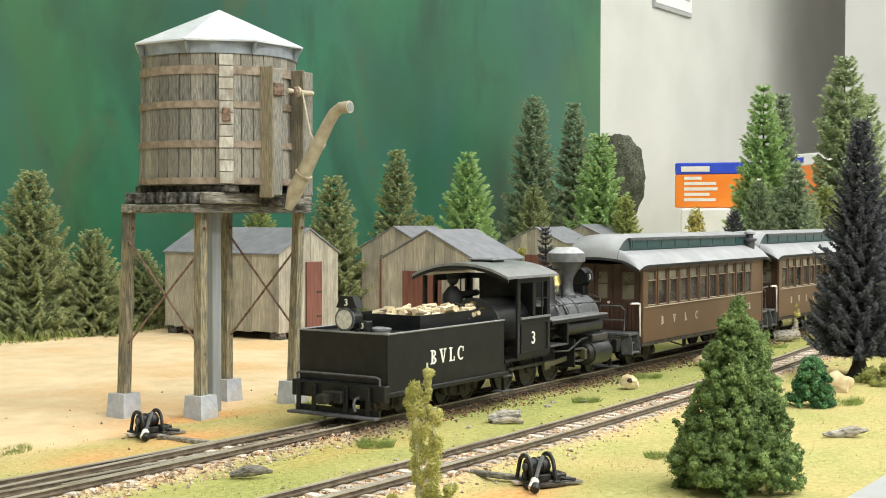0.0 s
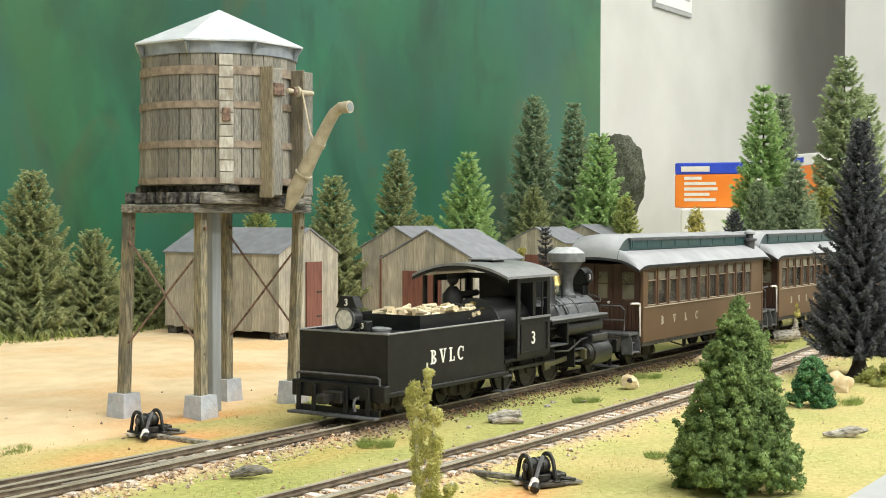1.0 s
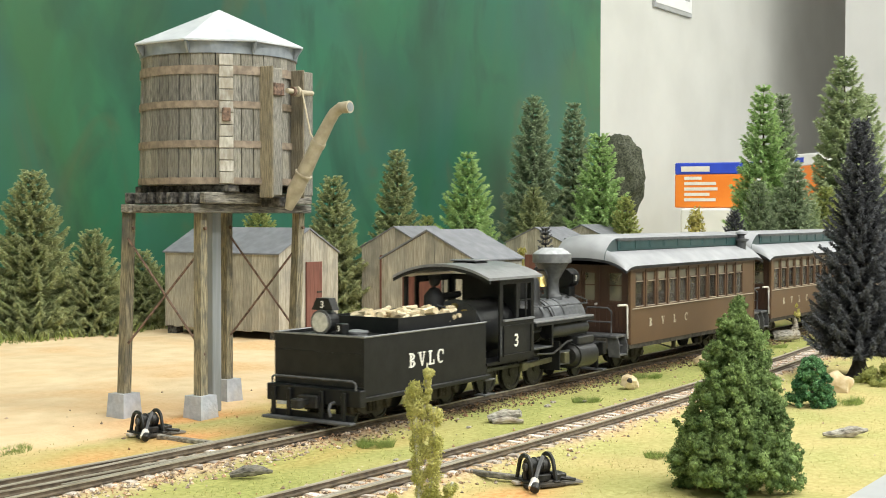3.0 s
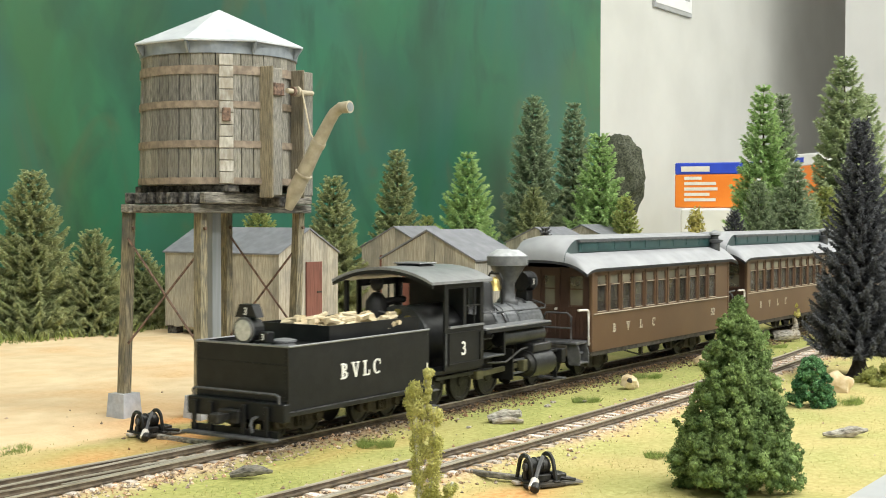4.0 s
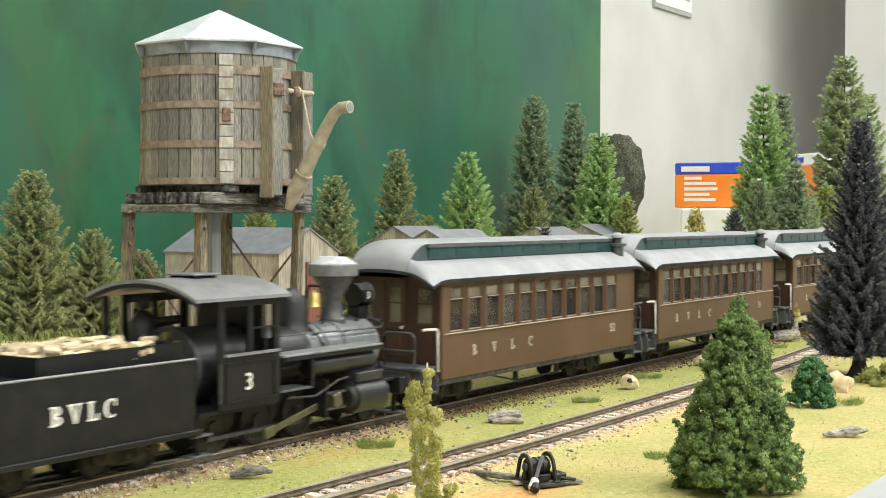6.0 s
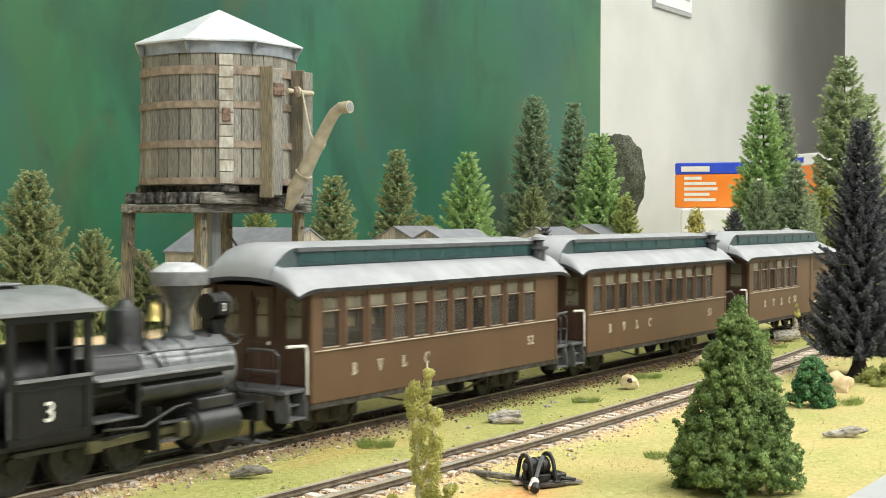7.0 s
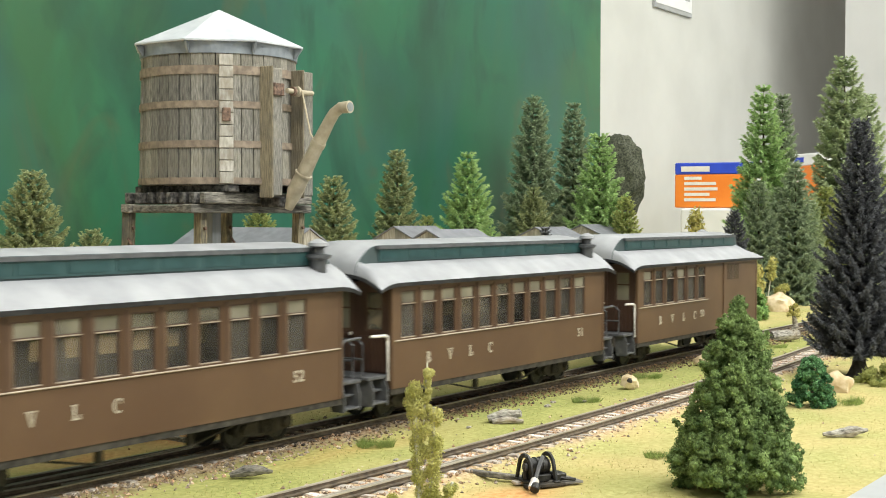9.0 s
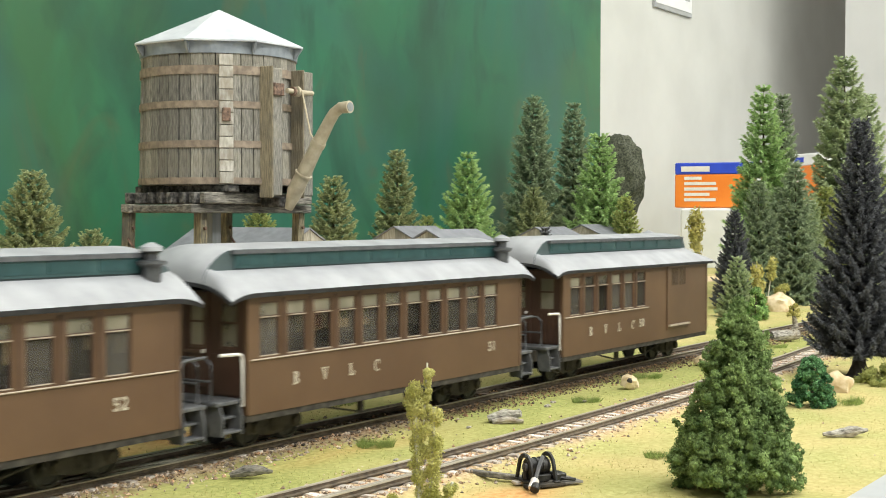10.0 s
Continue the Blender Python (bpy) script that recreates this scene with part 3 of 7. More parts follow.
def tie_mesh(i, material, half):
    """Six worn sleepers of each kind, shared by the tracks."""
    key = (i, material.name)
    if key not in TIE_MESHES:
        rng = random.Random(i)
        bm = box(-0.0019, 0.0019, -half, half, -0.0056, -0.0024)
        for v in bm.verts:
            v.co += Vector((rng.uniform(-1, 1) * 0.0004, rng.uniform(-1, 1) * 0.0012, rng.uniform(-1, 1) * 0.00018))
        bmesh.ops.bevel(bm, geom=bm.edges[:], offset=0.0002, segments=1, affect="EDGES")
        me = D.meshes.new("sleeper")
        bm.to_mesh(me)
        bm.free()
        me.materials.append(material)
        TIE_MESHES[key] = me
    return TIE_MESHES[key]


def track(label, centre, x0, x1, dark=False):
    t = thing("railway_track", Matrix(), label, "railway track", "tracks of the layout")
    for off in (-0.0088, 0.0088):
        rail_run("rail", centre, off, x0, x1, t)
    rng = random.Random(8)
    x = x0 + 0.004
    while x < x1:
        ob = new("sleeper", tie_mesh(rng.randrange(6), TIE_DARK if dark and x > 0.40 + 0.05 * rng.random() else TIE, 0.0132 if dark else 0.0140))
        ob.parent = t
        slope = (centre(x + 0.01) - centre(x - 0.01)) / 0.02
        ob.matrix_basis = pose(x + rng.uniform(-1, 1) * 0.0007, centre(x) + rng.uniform(-1, 1) * 0.0009, -rng.random() * 0.0005, 0, 0, math.degrees(math.atan(slope)) + rng.uniform(-2.5, 2.5))
        x += 0.0088
    return t


track("main railway track with rusty rails on weathered sleepers", lambda x: 0.0, -0.6, 2.0, True)
track("rusty passing track on pale weathered sleepers in dry turf", FRONT_C, -0.3, 2.0)
turnout = thing("turnout", Matrix(), "diverging turnout rails joining the main track", "turnout", "tracks of the layout")
for off in (-0.0088, 0.0088):
    rail_run("branch_rail", BRANCH_C, off, -0.3, 0.445, turnout)
rail_run("guard_rail", lambda x: -0.0072 + 0.05 * max(0, abs(x - 0.36) - 0.03), 0.0, 0.31, 0.41, turnout)
rail_run("guard_rail", lambda x: FRONT_C(x) - 0.0072 + 0.05 * max(0, abs(x - 0.38) - 0.03), 0.0, 0.33, 0.43, turnout)
part("throw_bar", box(0.4155, 0.4185, -0.012, 0.056, -0.0050, -0.0030), WOOD_GREY_X, turnout, "pale switch throw timber", 0.0003)
part("throw_bar", box(0.4235, 0.4265, -0.140, -0.082, -0.0048, -0.0028), WOOD_GREY_X, turnout, "pale switch throw timber", 0.0003)


def stones():
    rng = np.random.RandomState(12)
    pts = []
    for c, n in ((lambda x: 0.0, 9000), (FRONT_C, 9500)):
        x = 0.22 + rng.rand(n) ** 1.3 * 1.1
        y = np.vectorize(c)(x) + rng.randn(n) * 0.0105
        pts.append(np.stack([x, y], 1))
    x = 0.22 + rng.rand(4000) * 0.9
    pts.append(np.stack([x, -0.0165 + rng.randn(4000) * 0.0042], 1))
    x, y = 0.3 + rng.rand(260) * 0.7, -0.23 + rng.rand(260) * 0.4
    pts.append(np.stack([x, y], 1))
    p = np.concatenate(pts)
    n = len(p)
    keep = np.ones(n, bool)
    for c in (lambda x: 0.0, FRONT_C):
        for o in (-0.0088, 0.0088):
            keep &= np.abs(p[:, 1] - np.vectorize(c)(p[:, 0]) - o) > 0.0019
    p = p[keep]
    n = len(p)
    s = 0.0003 + 0.0008 * rng.rand(n) ** 2.5
    base = np.array([(1, 0, 0), (-1, 0, 0), (0, 1, 0), (0, -1, 0), (0, 0, 0.8), (0, 0, -0.8)], float)
    tri = np.array([(0, 2, 4), (2, 1, 4), (1, 3, 4), (3, 0, 4), (2, 0, 5), (1, 2, 5), (3, 1, 5), (0, 3, 5)])
    a = rng.rand(n) * 6.283
    jig = base[None] * (0.6 + 0.8 * rng.rand(n, 6, 1))
    ca, sa = np.cos(a)[:, None], np.sin(a)[:, None]
    vx, vy = jig[:, :, 0] * ca - jig[:, :, 1] * sa, jig[:, :, 0] * sa + jig[:, :, 1] * ca
    z = height(p[:, 0], p[:, 1])
    v = np.stack([vx * s[:, None] + p[:, 0:1], vy * s[:, None] + p[:, 1:2], jig[:, :, 2] * s[:, None] + z[:, None] + 0.0003], 2).reshape(-1, 3)
    dark = (np.abs(p[:, 1]) < 0.034) & (p[:, 0] > 0.42 + 0.13 * rng.rand(n))
    v = v.reshape(-1, 6, 3)
    for pick, material, label in ((~dark, STONE, "loose rusty and pale ballast between the sleepers"), (dark, MULCH, "dark brown leaf litter and ballast along the main track")):
        k = int(pick.sum())
        f = (tri[None] + 6 * np.arange(k)[:, None, None]).reshape(-1, 3)
        tagged(raw_mesh("ballast", v[pick].reshape(-1, 3), f, material), label, "ballast", kind="stuff")


stones()


# ---- water tower
TX, TY = 0.501, 0.0975


def water_tower():
    t = thing("water_tower", pose(TX, TY, -0.005), "weathered wooden railway water tower with zinc roof", "water tower")
    z0 = 0.005
    legs = ((-0.0292, -0.0145), (0.041, -0.0145), (-0.0444, 0.0228), (0.027, 0.0205))
    tops = ((-0.0310, -0.0164), (0.042, -0.0175), (-0.040, 0.0235), (0.026, 0.0195))
    for i, ((bx, by), (tx, ty)) in enumerate(zip(legs, tops)):
        f = part("footing", prism([(-0.0063, -0.0063), (0.0063, -0.0063), (0.0063, 0.0063), (-0.0063, 0.0063)], "z", -0.003, 0.0112), CONCRETE, t, bevel=0.0008)
        for v in f.data.vertices:
            if v.co.z > 0.005:
                v.co.x, v.co.y = v.co.x * 0.86, v.co.y * 0.86
        f.matrix_basis = pose(bx, by, 0)
        bm = bmesh.new()
        lo = [bm.verts.new((bx + sx * 0.0024, by + sy * 0.0024, 0.011)) for sx, sy in ((-1, -1), (1, -1), (1, 1), (-1, 1))]
        hi = [bm.verts.new((tx + sx * 0.0023, ty + sy * 0.0023, 0.0957 + z0)) for sx, sy in ((-1, -1), (1, -1), (1, 1), (-1, 1))]
        for k in range(4):
            bm.faces.new((lo[k], lo[(k + 1) % 4], hi[(k + 1) % 4], hi[k]))
        bm.faces.new(lo[::-1]), bm.faces.new(hi)
        part("leg", bm, WOOD_POST, t, bevel=0.0005)
        # bolt plate
        part("bolt", rod((tx, ty - 0.0037, 0.088 + z0), (tx, ty - 0.0026, 0.088 + z0), 0.0009, seg=6), RUST, t)
    def brace(a, b, f0, f1):
        (ax, ay), (bx, by) = legs[a], legs[b]
        part("brace_rod", rod((ax, ay - 0.003, z0 + f0), (bx, by - 0.003, z0 + f1), 0.0006, seg=6), RUST, t, "thin rusty tie rod")
    brace(2, 0, 0.083, 0.026)
    brace(0, 2, 0.080, 0.031)
    brace(1, 3, 0.078, 0.030)
    brace(3, 1, 0.083, 0.032)
    # sill beams across the legs
    for y in (-0.0205, 0.0215):
        part("cap_beam", box(-0.0445, 0.0455, y - 0.0033, y + 0.0033, 0.0955 + z0, 0.0998 + z0), WOOD_GREY_X, t, bevel=0.0005)
    for x in (-0.0400, 0.0400):
        part("cap_beam", box(x - 0.0030, x + 0.0030, -0.0170, 0.0180, 0.0958 + z0, 0.0995 + z0), WOOD_GREY_X, t, bevel=0.0005)
    # joists run lengthwise, their ends show; the front one is cut short for the spout
    n = 8
    for i in range(n):
        y = -0.0265 + 0.0515 * i / (n - 1)
        mtl = WOOD_GREY_X if i == 0 else WOOD_DARK
        x1 = 0.0400
        part("joist", box(-0.0405 + 0.0006 * (i % 3), x1, y - 0.0020, y + 0.0020, 0.1000 + z0, 0.1056 + z0), mtl, t, bevel=0.0006)
    for x in (-0.024, 0.0, 0.022):
        part("deck_bearer", box(x - 0.004, x + 0.004, -0.032, 0.032, 0.1058 + z0, 0.1090 + z0), WOOD_DARK, t, bevel=0.0004)
    # tub of staves
    zb, zt, rb, rt = 0.1092 + z0, 0.1730 + z0, 0.0400, 0.0388
    stave = []
    ns = 40
    for k in range(3):
        bm = bmesh.new()
        w = math.pi * rb / ns - 0.00022
        pts = []
        for z, r in ((zb, rb), (zt, rt)):
            w2 = w * r / rb
            pts.append([bm.verts.new(c) for c in ((r - 0.003, -w2, z), (r, -w2, z), (r, w2, z), (r - 0.003, w2, z))])
        for j in range(4):
            bm.faces.new((pts[0][j], pts[0][(j + 1) % 4], pts[1][(j + 1) % 4], pts[1][j]))
        bm.faces.new(pts[0][::-1]), bm.faces.new(pts[1])
        bmesh.ops.bevel(bm, geom=[e for e in bm.edges if abs((e.verts[0].co - e.verts[1].co).z) > 0.01], offset=0.0002, segments=1, affect="EDGES")
        bmesh.ops.recalc_face_normals(bm, faces=bm.faces)
        me = D.meshes.new("stave")
        bm.to_mesh(me)
        bm.free()
        me.materials.append(WOOD_GREY)
        stave.append(me)
    rng = random.Random(2)
    for i in range(ns):
        ob = new("stave", stave[i % 3])
        ob.parent = t
        ob.matrix_basis = pose(0, 0, 0, 0, 0, 360 * i / ns + rng.uniform(-0.2, 0.2)) @ pose(rng.uniform(-0.0003, 0.0002), 0, 0)
    part("tank_lining", lathe([(0.0368, zb + 0.001), (0.0356, zt)], 44), WOOD_DARK, t)
    for z, h in ((zb + 0.0003, 0.0032), (zb + 0.0180, 0.0034), (zb + 0.0372, 0.0034), (zb + 0.0535, 0.0042)):
        r = rb + (rt - rb) * (z - zb) / (zt - zb)
        bm = bmesh.new()
        rings = [[bm.verts.new((q * math.cos(a), q * math.sin(a), zz)) for a in (2 * math.pi * k / 64 for k in range(64))] for q, zz in ((r + 0.0001, z), (r + 0.0008, z), (r + 0.0008, z + h), (r + 0.0001, z + h))]
        for a, b in zip(rings, rings[1:]):
            for k in range(64):
                bm.faces.new((a[k], a[(k + 1) % 64], b[(k + 1) % 64], b[k]))
        part("hoop", bm, IRON_HOOP, t, "pale iron hoop")
    # zinc band and roof
    part("roof_band", lathe([(rt + 0.0009, zt - 0.0002), (rt + 0.0014, zt + 0.0056), (rt - 0.004, zt + 0.0056)], 48), ZINC_DARK, t, "grey zinc band")
    bm = bmesh.new()
    apex = bm.verts.new((0, 0, 0.1995 + z0))
    rim, low = [], []
    for k in range(8):
        a = math.radians(45 * k + 21.6)
        rim.append(bm.verts.new((0.0449 * math.cos(a), 0.0449 * math.sin(a), zt + 0.0062)))
        low.append(bm.verts.new((0.0449 * math.cos(a), 0.0449 * math.sin(a), zt + 0.0054)))
    for k in range(8):
        bm.faces.new((rim[k], rim[(k + 1) % 8], apex))
        bm.faces.new((low[k], low[(k + 1) % 8], rim[(k + 1) % 8], rim[k]))
    bm.faces.new(low[::-1])
    part("roof", bm, ZINC, t, "eight-sided zinc sheet roof")
    for k in range(8):
        a = 45 * k + 21.6
        part("roof_bracket", prism([(0.0403, zt + 0.0002), (0.0412, zt + 0.0002), (0.0440, zt + 0.0046), (0.0440, zt + 0.0053), (0.0403, zt + 0.0053)], "y", -0.0006, 0.0006), ZINC_DARK, t, "grey eave bracket").matrix_basis = pose(0, 0, 0, 0, 0, a)
    # level board with rungs of painted bars, turned to the viewer
    a = math.degrees(math.atan2(-0.472, -0.499)) + 4.2
    base = pose(0, 0, 0, 0, 0, a)
    for i in range(11):
        z = zb + 0.0004 + i * 0.0057
        r = rb + (rt - rb) * i / 11
        part("level_board_plank", box(r + 0.0011, r + 0.0024, -0.0034, 0.0034, z + 0.0002, z + 0.0055, m=base), LADDER, t, bevel=0.0002)
    part("level_marker", box(rb + 0.0020, rb + 0.0034, -0.002, 0.002, zb + 0.0305, zb + 0.037, m=base), RUST, t, "rusty level marker", 0.0003)
    # spout housing on the track side
    for x in (-0.007, 0.0165):
        part("spout_post", box(x - 0.0034, x + 0.0040, -0.0450, -0.0380, 0.1040 + z0, 0.1665 + z0), WOOD_GREY, t, bevel=0.0005)
        part("spout_post_board", box(x - 0.0048, x - 0.0036, -0.0458, -0.0372, 0.1030 + z0, 0.1672 + z0), WOOD_TAN, t, bevel=0.0004)
    part("post_plate", box(-0.0110, -0.0035, -0.0466, -0.0452, 0.1530 + z0, 0.1590 + z0), RUST, t, "rusty pulley plate", 0.0003)
    part("pulley_shaft", rod((-0.0035, -0.0480, 0.1555 + z0), (0.0160, -0.0480, 0.1555 + z0), 0.0013), SPOUT, t)
    part("pulley", rod((0.0035, -0.0480, 0.1555 + z0), (0.0052, -0.0480, 0.1555 + z0), 0.0026, seg=16), SPOUT, t, bevel=0.0003)
    part("pulley_wheel", rod((0.0005, -0.0480, 0.1555 + z0), (0.0018, -0.0480, 0.1555 + z0), 0.0023, seg=16), RUST, t)
    sp = [(0.000, -0.0460, 0.0975 + z0), (0.000, -0.0500, 0.1060 + z0), (0.000, -0.0655, 0.1305 + z0), (0.000, -0.0718, 0.1400 + z0), (0.000, -0.0748, 0.1438 + z0), (0.000, -0.0785, 0.1460 + z0), (0.000, -0.0842, 0.1462 + z0)]
    part("spout", tube(sp, [0.0020, 0.0040, 0.0033, 0.0029, 0.0028, 0.0028, 0.0030], 14), SPOUT, t, "tan sheet-metal spout with bent tip", smooth=True)
    part("spout_mouth", rod((0.000, -0.0839, 0.1462 + z0), (0.000, -0.0846, 0.1462 + z0), 0.0022, seg=12), PIPE, t, "grey spout mouth")
    part("spout_collar", rod((0.000, -0.0640, 0.1281 + z0), (0.000, -0.0653, 0.1302 + z0), 0.0038, seg=14), SPOUT, t)
    part("spout_collar", rod((0.000, -0.0552, 0.1142 + z0), (0.000, -0.0557, 0.1150 + z0), 0.0045, seg=14), SPOUT, t)
    part("rope", tube([(0.0045, -0.0485, 0.1580 + z0), (0.0045, -0.0510, 0.1555 + z0), (0.003, -0.0575, 0.1345 + z0), (0.000, -0.0620, 0.1318 + z0)], 0.00045, 6), ROPE, t, "pale pull rope")
    part("outlet_box", box(-0.003, 0.008, -0.043, -0.0305, 0.0985 + z0, 0.1035 + z0), WOOD_DARK, t, bevel=0.0005)
    # standpipe below the tub
    part("standpipe", box(-0.0174, -0.0110, -0.0115, -0.0051, 0.001, 0.0998 + z0), PIPE, t, "grey square standpipe casing", 0.0004)


water_tower()


# ---- sheds of upright boards
def shed(x0, x1, y0, y1, ridge, eave, peak, door, label, z=0.001, seed=0):
    """ridge: 'y' gables face along y, 'x' along x. door: (face, from, to, top)."""
    t = thing("shed", pose((x0 + x1) / 2, (y0 + y1) / 2, -0.005), label, "shed", "board sheds behind the track")
    hx, hy, up = (x1 - x0) / 2, (y1 - y0) / 2, 0.005
    rng = random.Random(seed)
    eave, peak, zb = eave + up, peak + up, z + up
    span = hx if ridge == "y" else hy

    def top(s):
        return eave + (peak - eave) * (1 - abs(s) / span) if span else eave

    part("wall_core", box(-hx + 0.002, hx - 0.002, -hy + 0.002, hy - 0.002, zb, eave - 0.001), WOOD_DARK, t)
    part("gable_core", prism([(-span + 0.002, eave - 0.001), (span - 0.002, eave - 0.001), (0, peak - 0.003)], "y" if ridge == "y" else "x", -(hy if ridge == "y" else hx) + 0.002, (hy if ridge == "y" else hx) - 0.002), WOOD_DARK, t)

    def boards(axis, at, half, gable):
        s = -half
        while s < half - 0.001:
            w = min(rng.uniform(0.0062, 0.0098), half - s)
            a, b = s + 0.00012, s + w - 0.00012
            za, zc = (top(a), top(b)) if gable else (eave, eave)
            low = zb + rng.uniform(-0.0006, 0.0006)
            th = 0.0018 + rng.uniform(0, 0.0003)
            out = [(a, low), (b, low), (b, zc)] + ([(0, peak)] if gable and a < 0 < b else []) + [(a, za)]
            sgn = 1 if at > 0 else -1
            part("board", prism(out, axis, at - sgn * 0.0021, at - sgn * 0.002 + sgn * th), SHED_WOOD, t)
            s += w

    boards("x", -hx, hy, ridge == "x")
    boards("x", hx, hy, ridge == "x")
    boards("y", -hy, hx, ridge == "y")
    boards("y", hy, hx, ridge == "y")
    # roof sheets
    o, n = 0.0016, 0.0012
    for sgn in (-1, 1):
        k = (peak - eave) / span
        out = [(0, peak + 0.0003), (sgn * (span + o), eave - k * o + 0.0003), (sgn * (span + o), eave - k * o + 0.0014), (0, peak + 0.0015)]
        half = hy if ridge == "y" else hx
        part("roof_sheet", prism(out, "y" if ridge == "y" else "x", -half - n, half + n), SHED_ROOF, t)
    f, a, b, dt = door
    if f == "y":
        d = part("door", box(a, b, -hy - 0.0016, -hy - 0.0001, zb + 0.001, dt + up), RED_DOOR, t, "red oxide plank door", 0.0002)
        part("hinge", box(b - 0.007, b - 0.001, -hy - 0.0022, -hy - 0.0017, zb + 0.03, zb + 0.0312), UNDER, d)
        part("hinge", box(b - 0.007, b - 0.001, -hy - 0.0022, -hy - 0.0017, zb + 0.010, zb + 0.0112), UNDER, d)
    else:
        d = part("door", box(-hx - 0.0016, -hx - 0.0001, a, b, zb + 0.001, dt + up), RED_DOOR, t, "red oxide plank door", 0.0002)
        part("hinge", box(-hx - 0.0022, -hx - 0.0017, a + 0.001, a + 0.009, zb + 0.03, zb + 0.0312), UNDER, d)
        part("hinge", box(-hx - 0.0022, -hx - 0.0017, a + 0.001, a + 0.009, zb + 0.010, zb + 0.0112), UNDER, d)
    for sx in (-1, 0, 1):
        for sy in (-1, 1):
            part("pier", box(sx * (hx - 0.006) - 0.004, sx * (hx - 0.006) + 0.004, sy * (hy - 0.006) - 0.005, sy * (hy - 0.006) + 0.005, -0.003, zb - 0.0003), WOOD_DARK, t)
    return t


shed(0.800, 0.876, 0.314, 0.440, "y", 0.0635, 0.083, ("y", -0.005, 0.0150, 0.0565), "board shed with grey felt roof and red door", seed=1)
shed(0.752, 0.815, 0.100, 0.178, "x", 0.064, 0.0835, ("x", -0.012, 0.020, 0.056), "narrow board shed with red door beside the track", z=-0.003, seed=2)
shed(1.035, 1.105, 0.331, 0.409, "x", 0.0635, 0.083, ("x", -0.01, 0.016, 0.056), "weathered board shed with grey roof beside another shed", z=-0.003, seed=3)
shed(1.262, 1.33, 0.305, 0.379, "x", 0.0645, 0.081, ("x", -0.02, 0.012, 0.052), "pale board shed with red-brown door", z=-0.003, seed=4)
shed(1.42, 1.50, 0.325, 0.41, "x", 0.065, 0.083, ("x", -0.02, 0.012, 0.052), "far pale board shed with grey roof", z=-0.003, seed=5)


# ---- trees
def fir(x, y, h, r, foliage, label, bark=BARK, seed=0, droop=0.35, dense=1.0, base=0.06, needle=1.0, taper=0.72, zoff=-0.0055):
    """A conifer: tapered trunk, whorls of limbs and many small needle sprays."""
    rng = np.random.RandomState(seed + 100)
    t = thing("fir_tree", pose(x, y, zoff), label, "tree", "model fir trees")
    part("trunk", rod((0, 0, 0), (0, 0, h * 0.97), max(0.0012, h * 0.017), 0.0003, 8), bark, t)
    size = min(1.5, max(0.75, h / 0.14))
    gap = 0.0050 * size / dense
    levels = max(9, int(h * (1 - base) / gap))
    P, Y = [], []
    for i in range(levels):
        f = (i + 0.5 * rng.rand()) / levels
        z = h * (base + (0.985 - base) * f)
        reach = r * (1 - f) ** taper * (0.92 + 0.25 * rng.rand()) + 0.0036 * size
        n = int(8 + 8 * (1 - f))
        turn = rng.rand() * 6.283
        for k in range(n):
            a = turn + 6.283 * (k + 0.5 * rng.rand()) / n
            ln = reach * (0.72 + 0.42 * rng.rand())
            rise = 0.55 * f ** 2 - droop * (1 - 0.6 * f) * (0.5 + 0.9 * rng.rand())
            m = max(4, int(ln / (0.0013 * size * needle)))
            per = 13
            s = np.repeat(np.linspace(0.10, 1, m), per) + rng.rand(m * per) * 0.04
            g = len(s)
            fx = np.array([math.cos(a), math.sin(a), 0.0])
            sx = np.array([-math.sin(a), math.cos(a), 0.0])
            lift = ln * (s * rise + 0.22 * s ** 3 - 0.10 * np.sin(3.1 * s))
            c0 = fx * (ln * s)[:, None] + np.array([0, 0, 1.0]) * (z + lift)[:, None] + rng.randn(g, 3) * 0.0004 * size
            fan = rng.uniform(-1.25, 1.25, g)
            l2 = (0.26 * ln * (1.12 - s) + 0.0024 * size) * (0.55 + 0.7 * rng.rand(g)) * needle
            d = fx * np.cos(fan)[:, None] + sx * np.sin(fan)[:, None]
            d[:, 2] = rise * 0.5 - 0.35 * np.abs(np.sin(fan)) + rng.randn(g) * 0.22
            d *= l2[:, None]
            w = rng.randn(g, 3)
            w -= d * ((w * d).sum(1) / (d * d).sum(1))[:, None]
            w *= (0.00054 * size * max(0.6, needle) / np.linalg.norm(w, axis=1))[:, None]
            P.append(np.stack([c0 - w, c0 + w, c0 + d], 1).reshape(-1, 3))
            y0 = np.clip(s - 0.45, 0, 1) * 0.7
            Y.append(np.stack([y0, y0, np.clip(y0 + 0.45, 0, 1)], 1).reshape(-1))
    v = np.concatenate(P)
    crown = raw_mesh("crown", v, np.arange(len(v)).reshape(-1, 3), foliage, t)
    crown.data.attributes.new("bough_end", "FLOAT", "POINT").data.foreach_set("value", np.concatenate(Y).astype(np.float32))
    return t


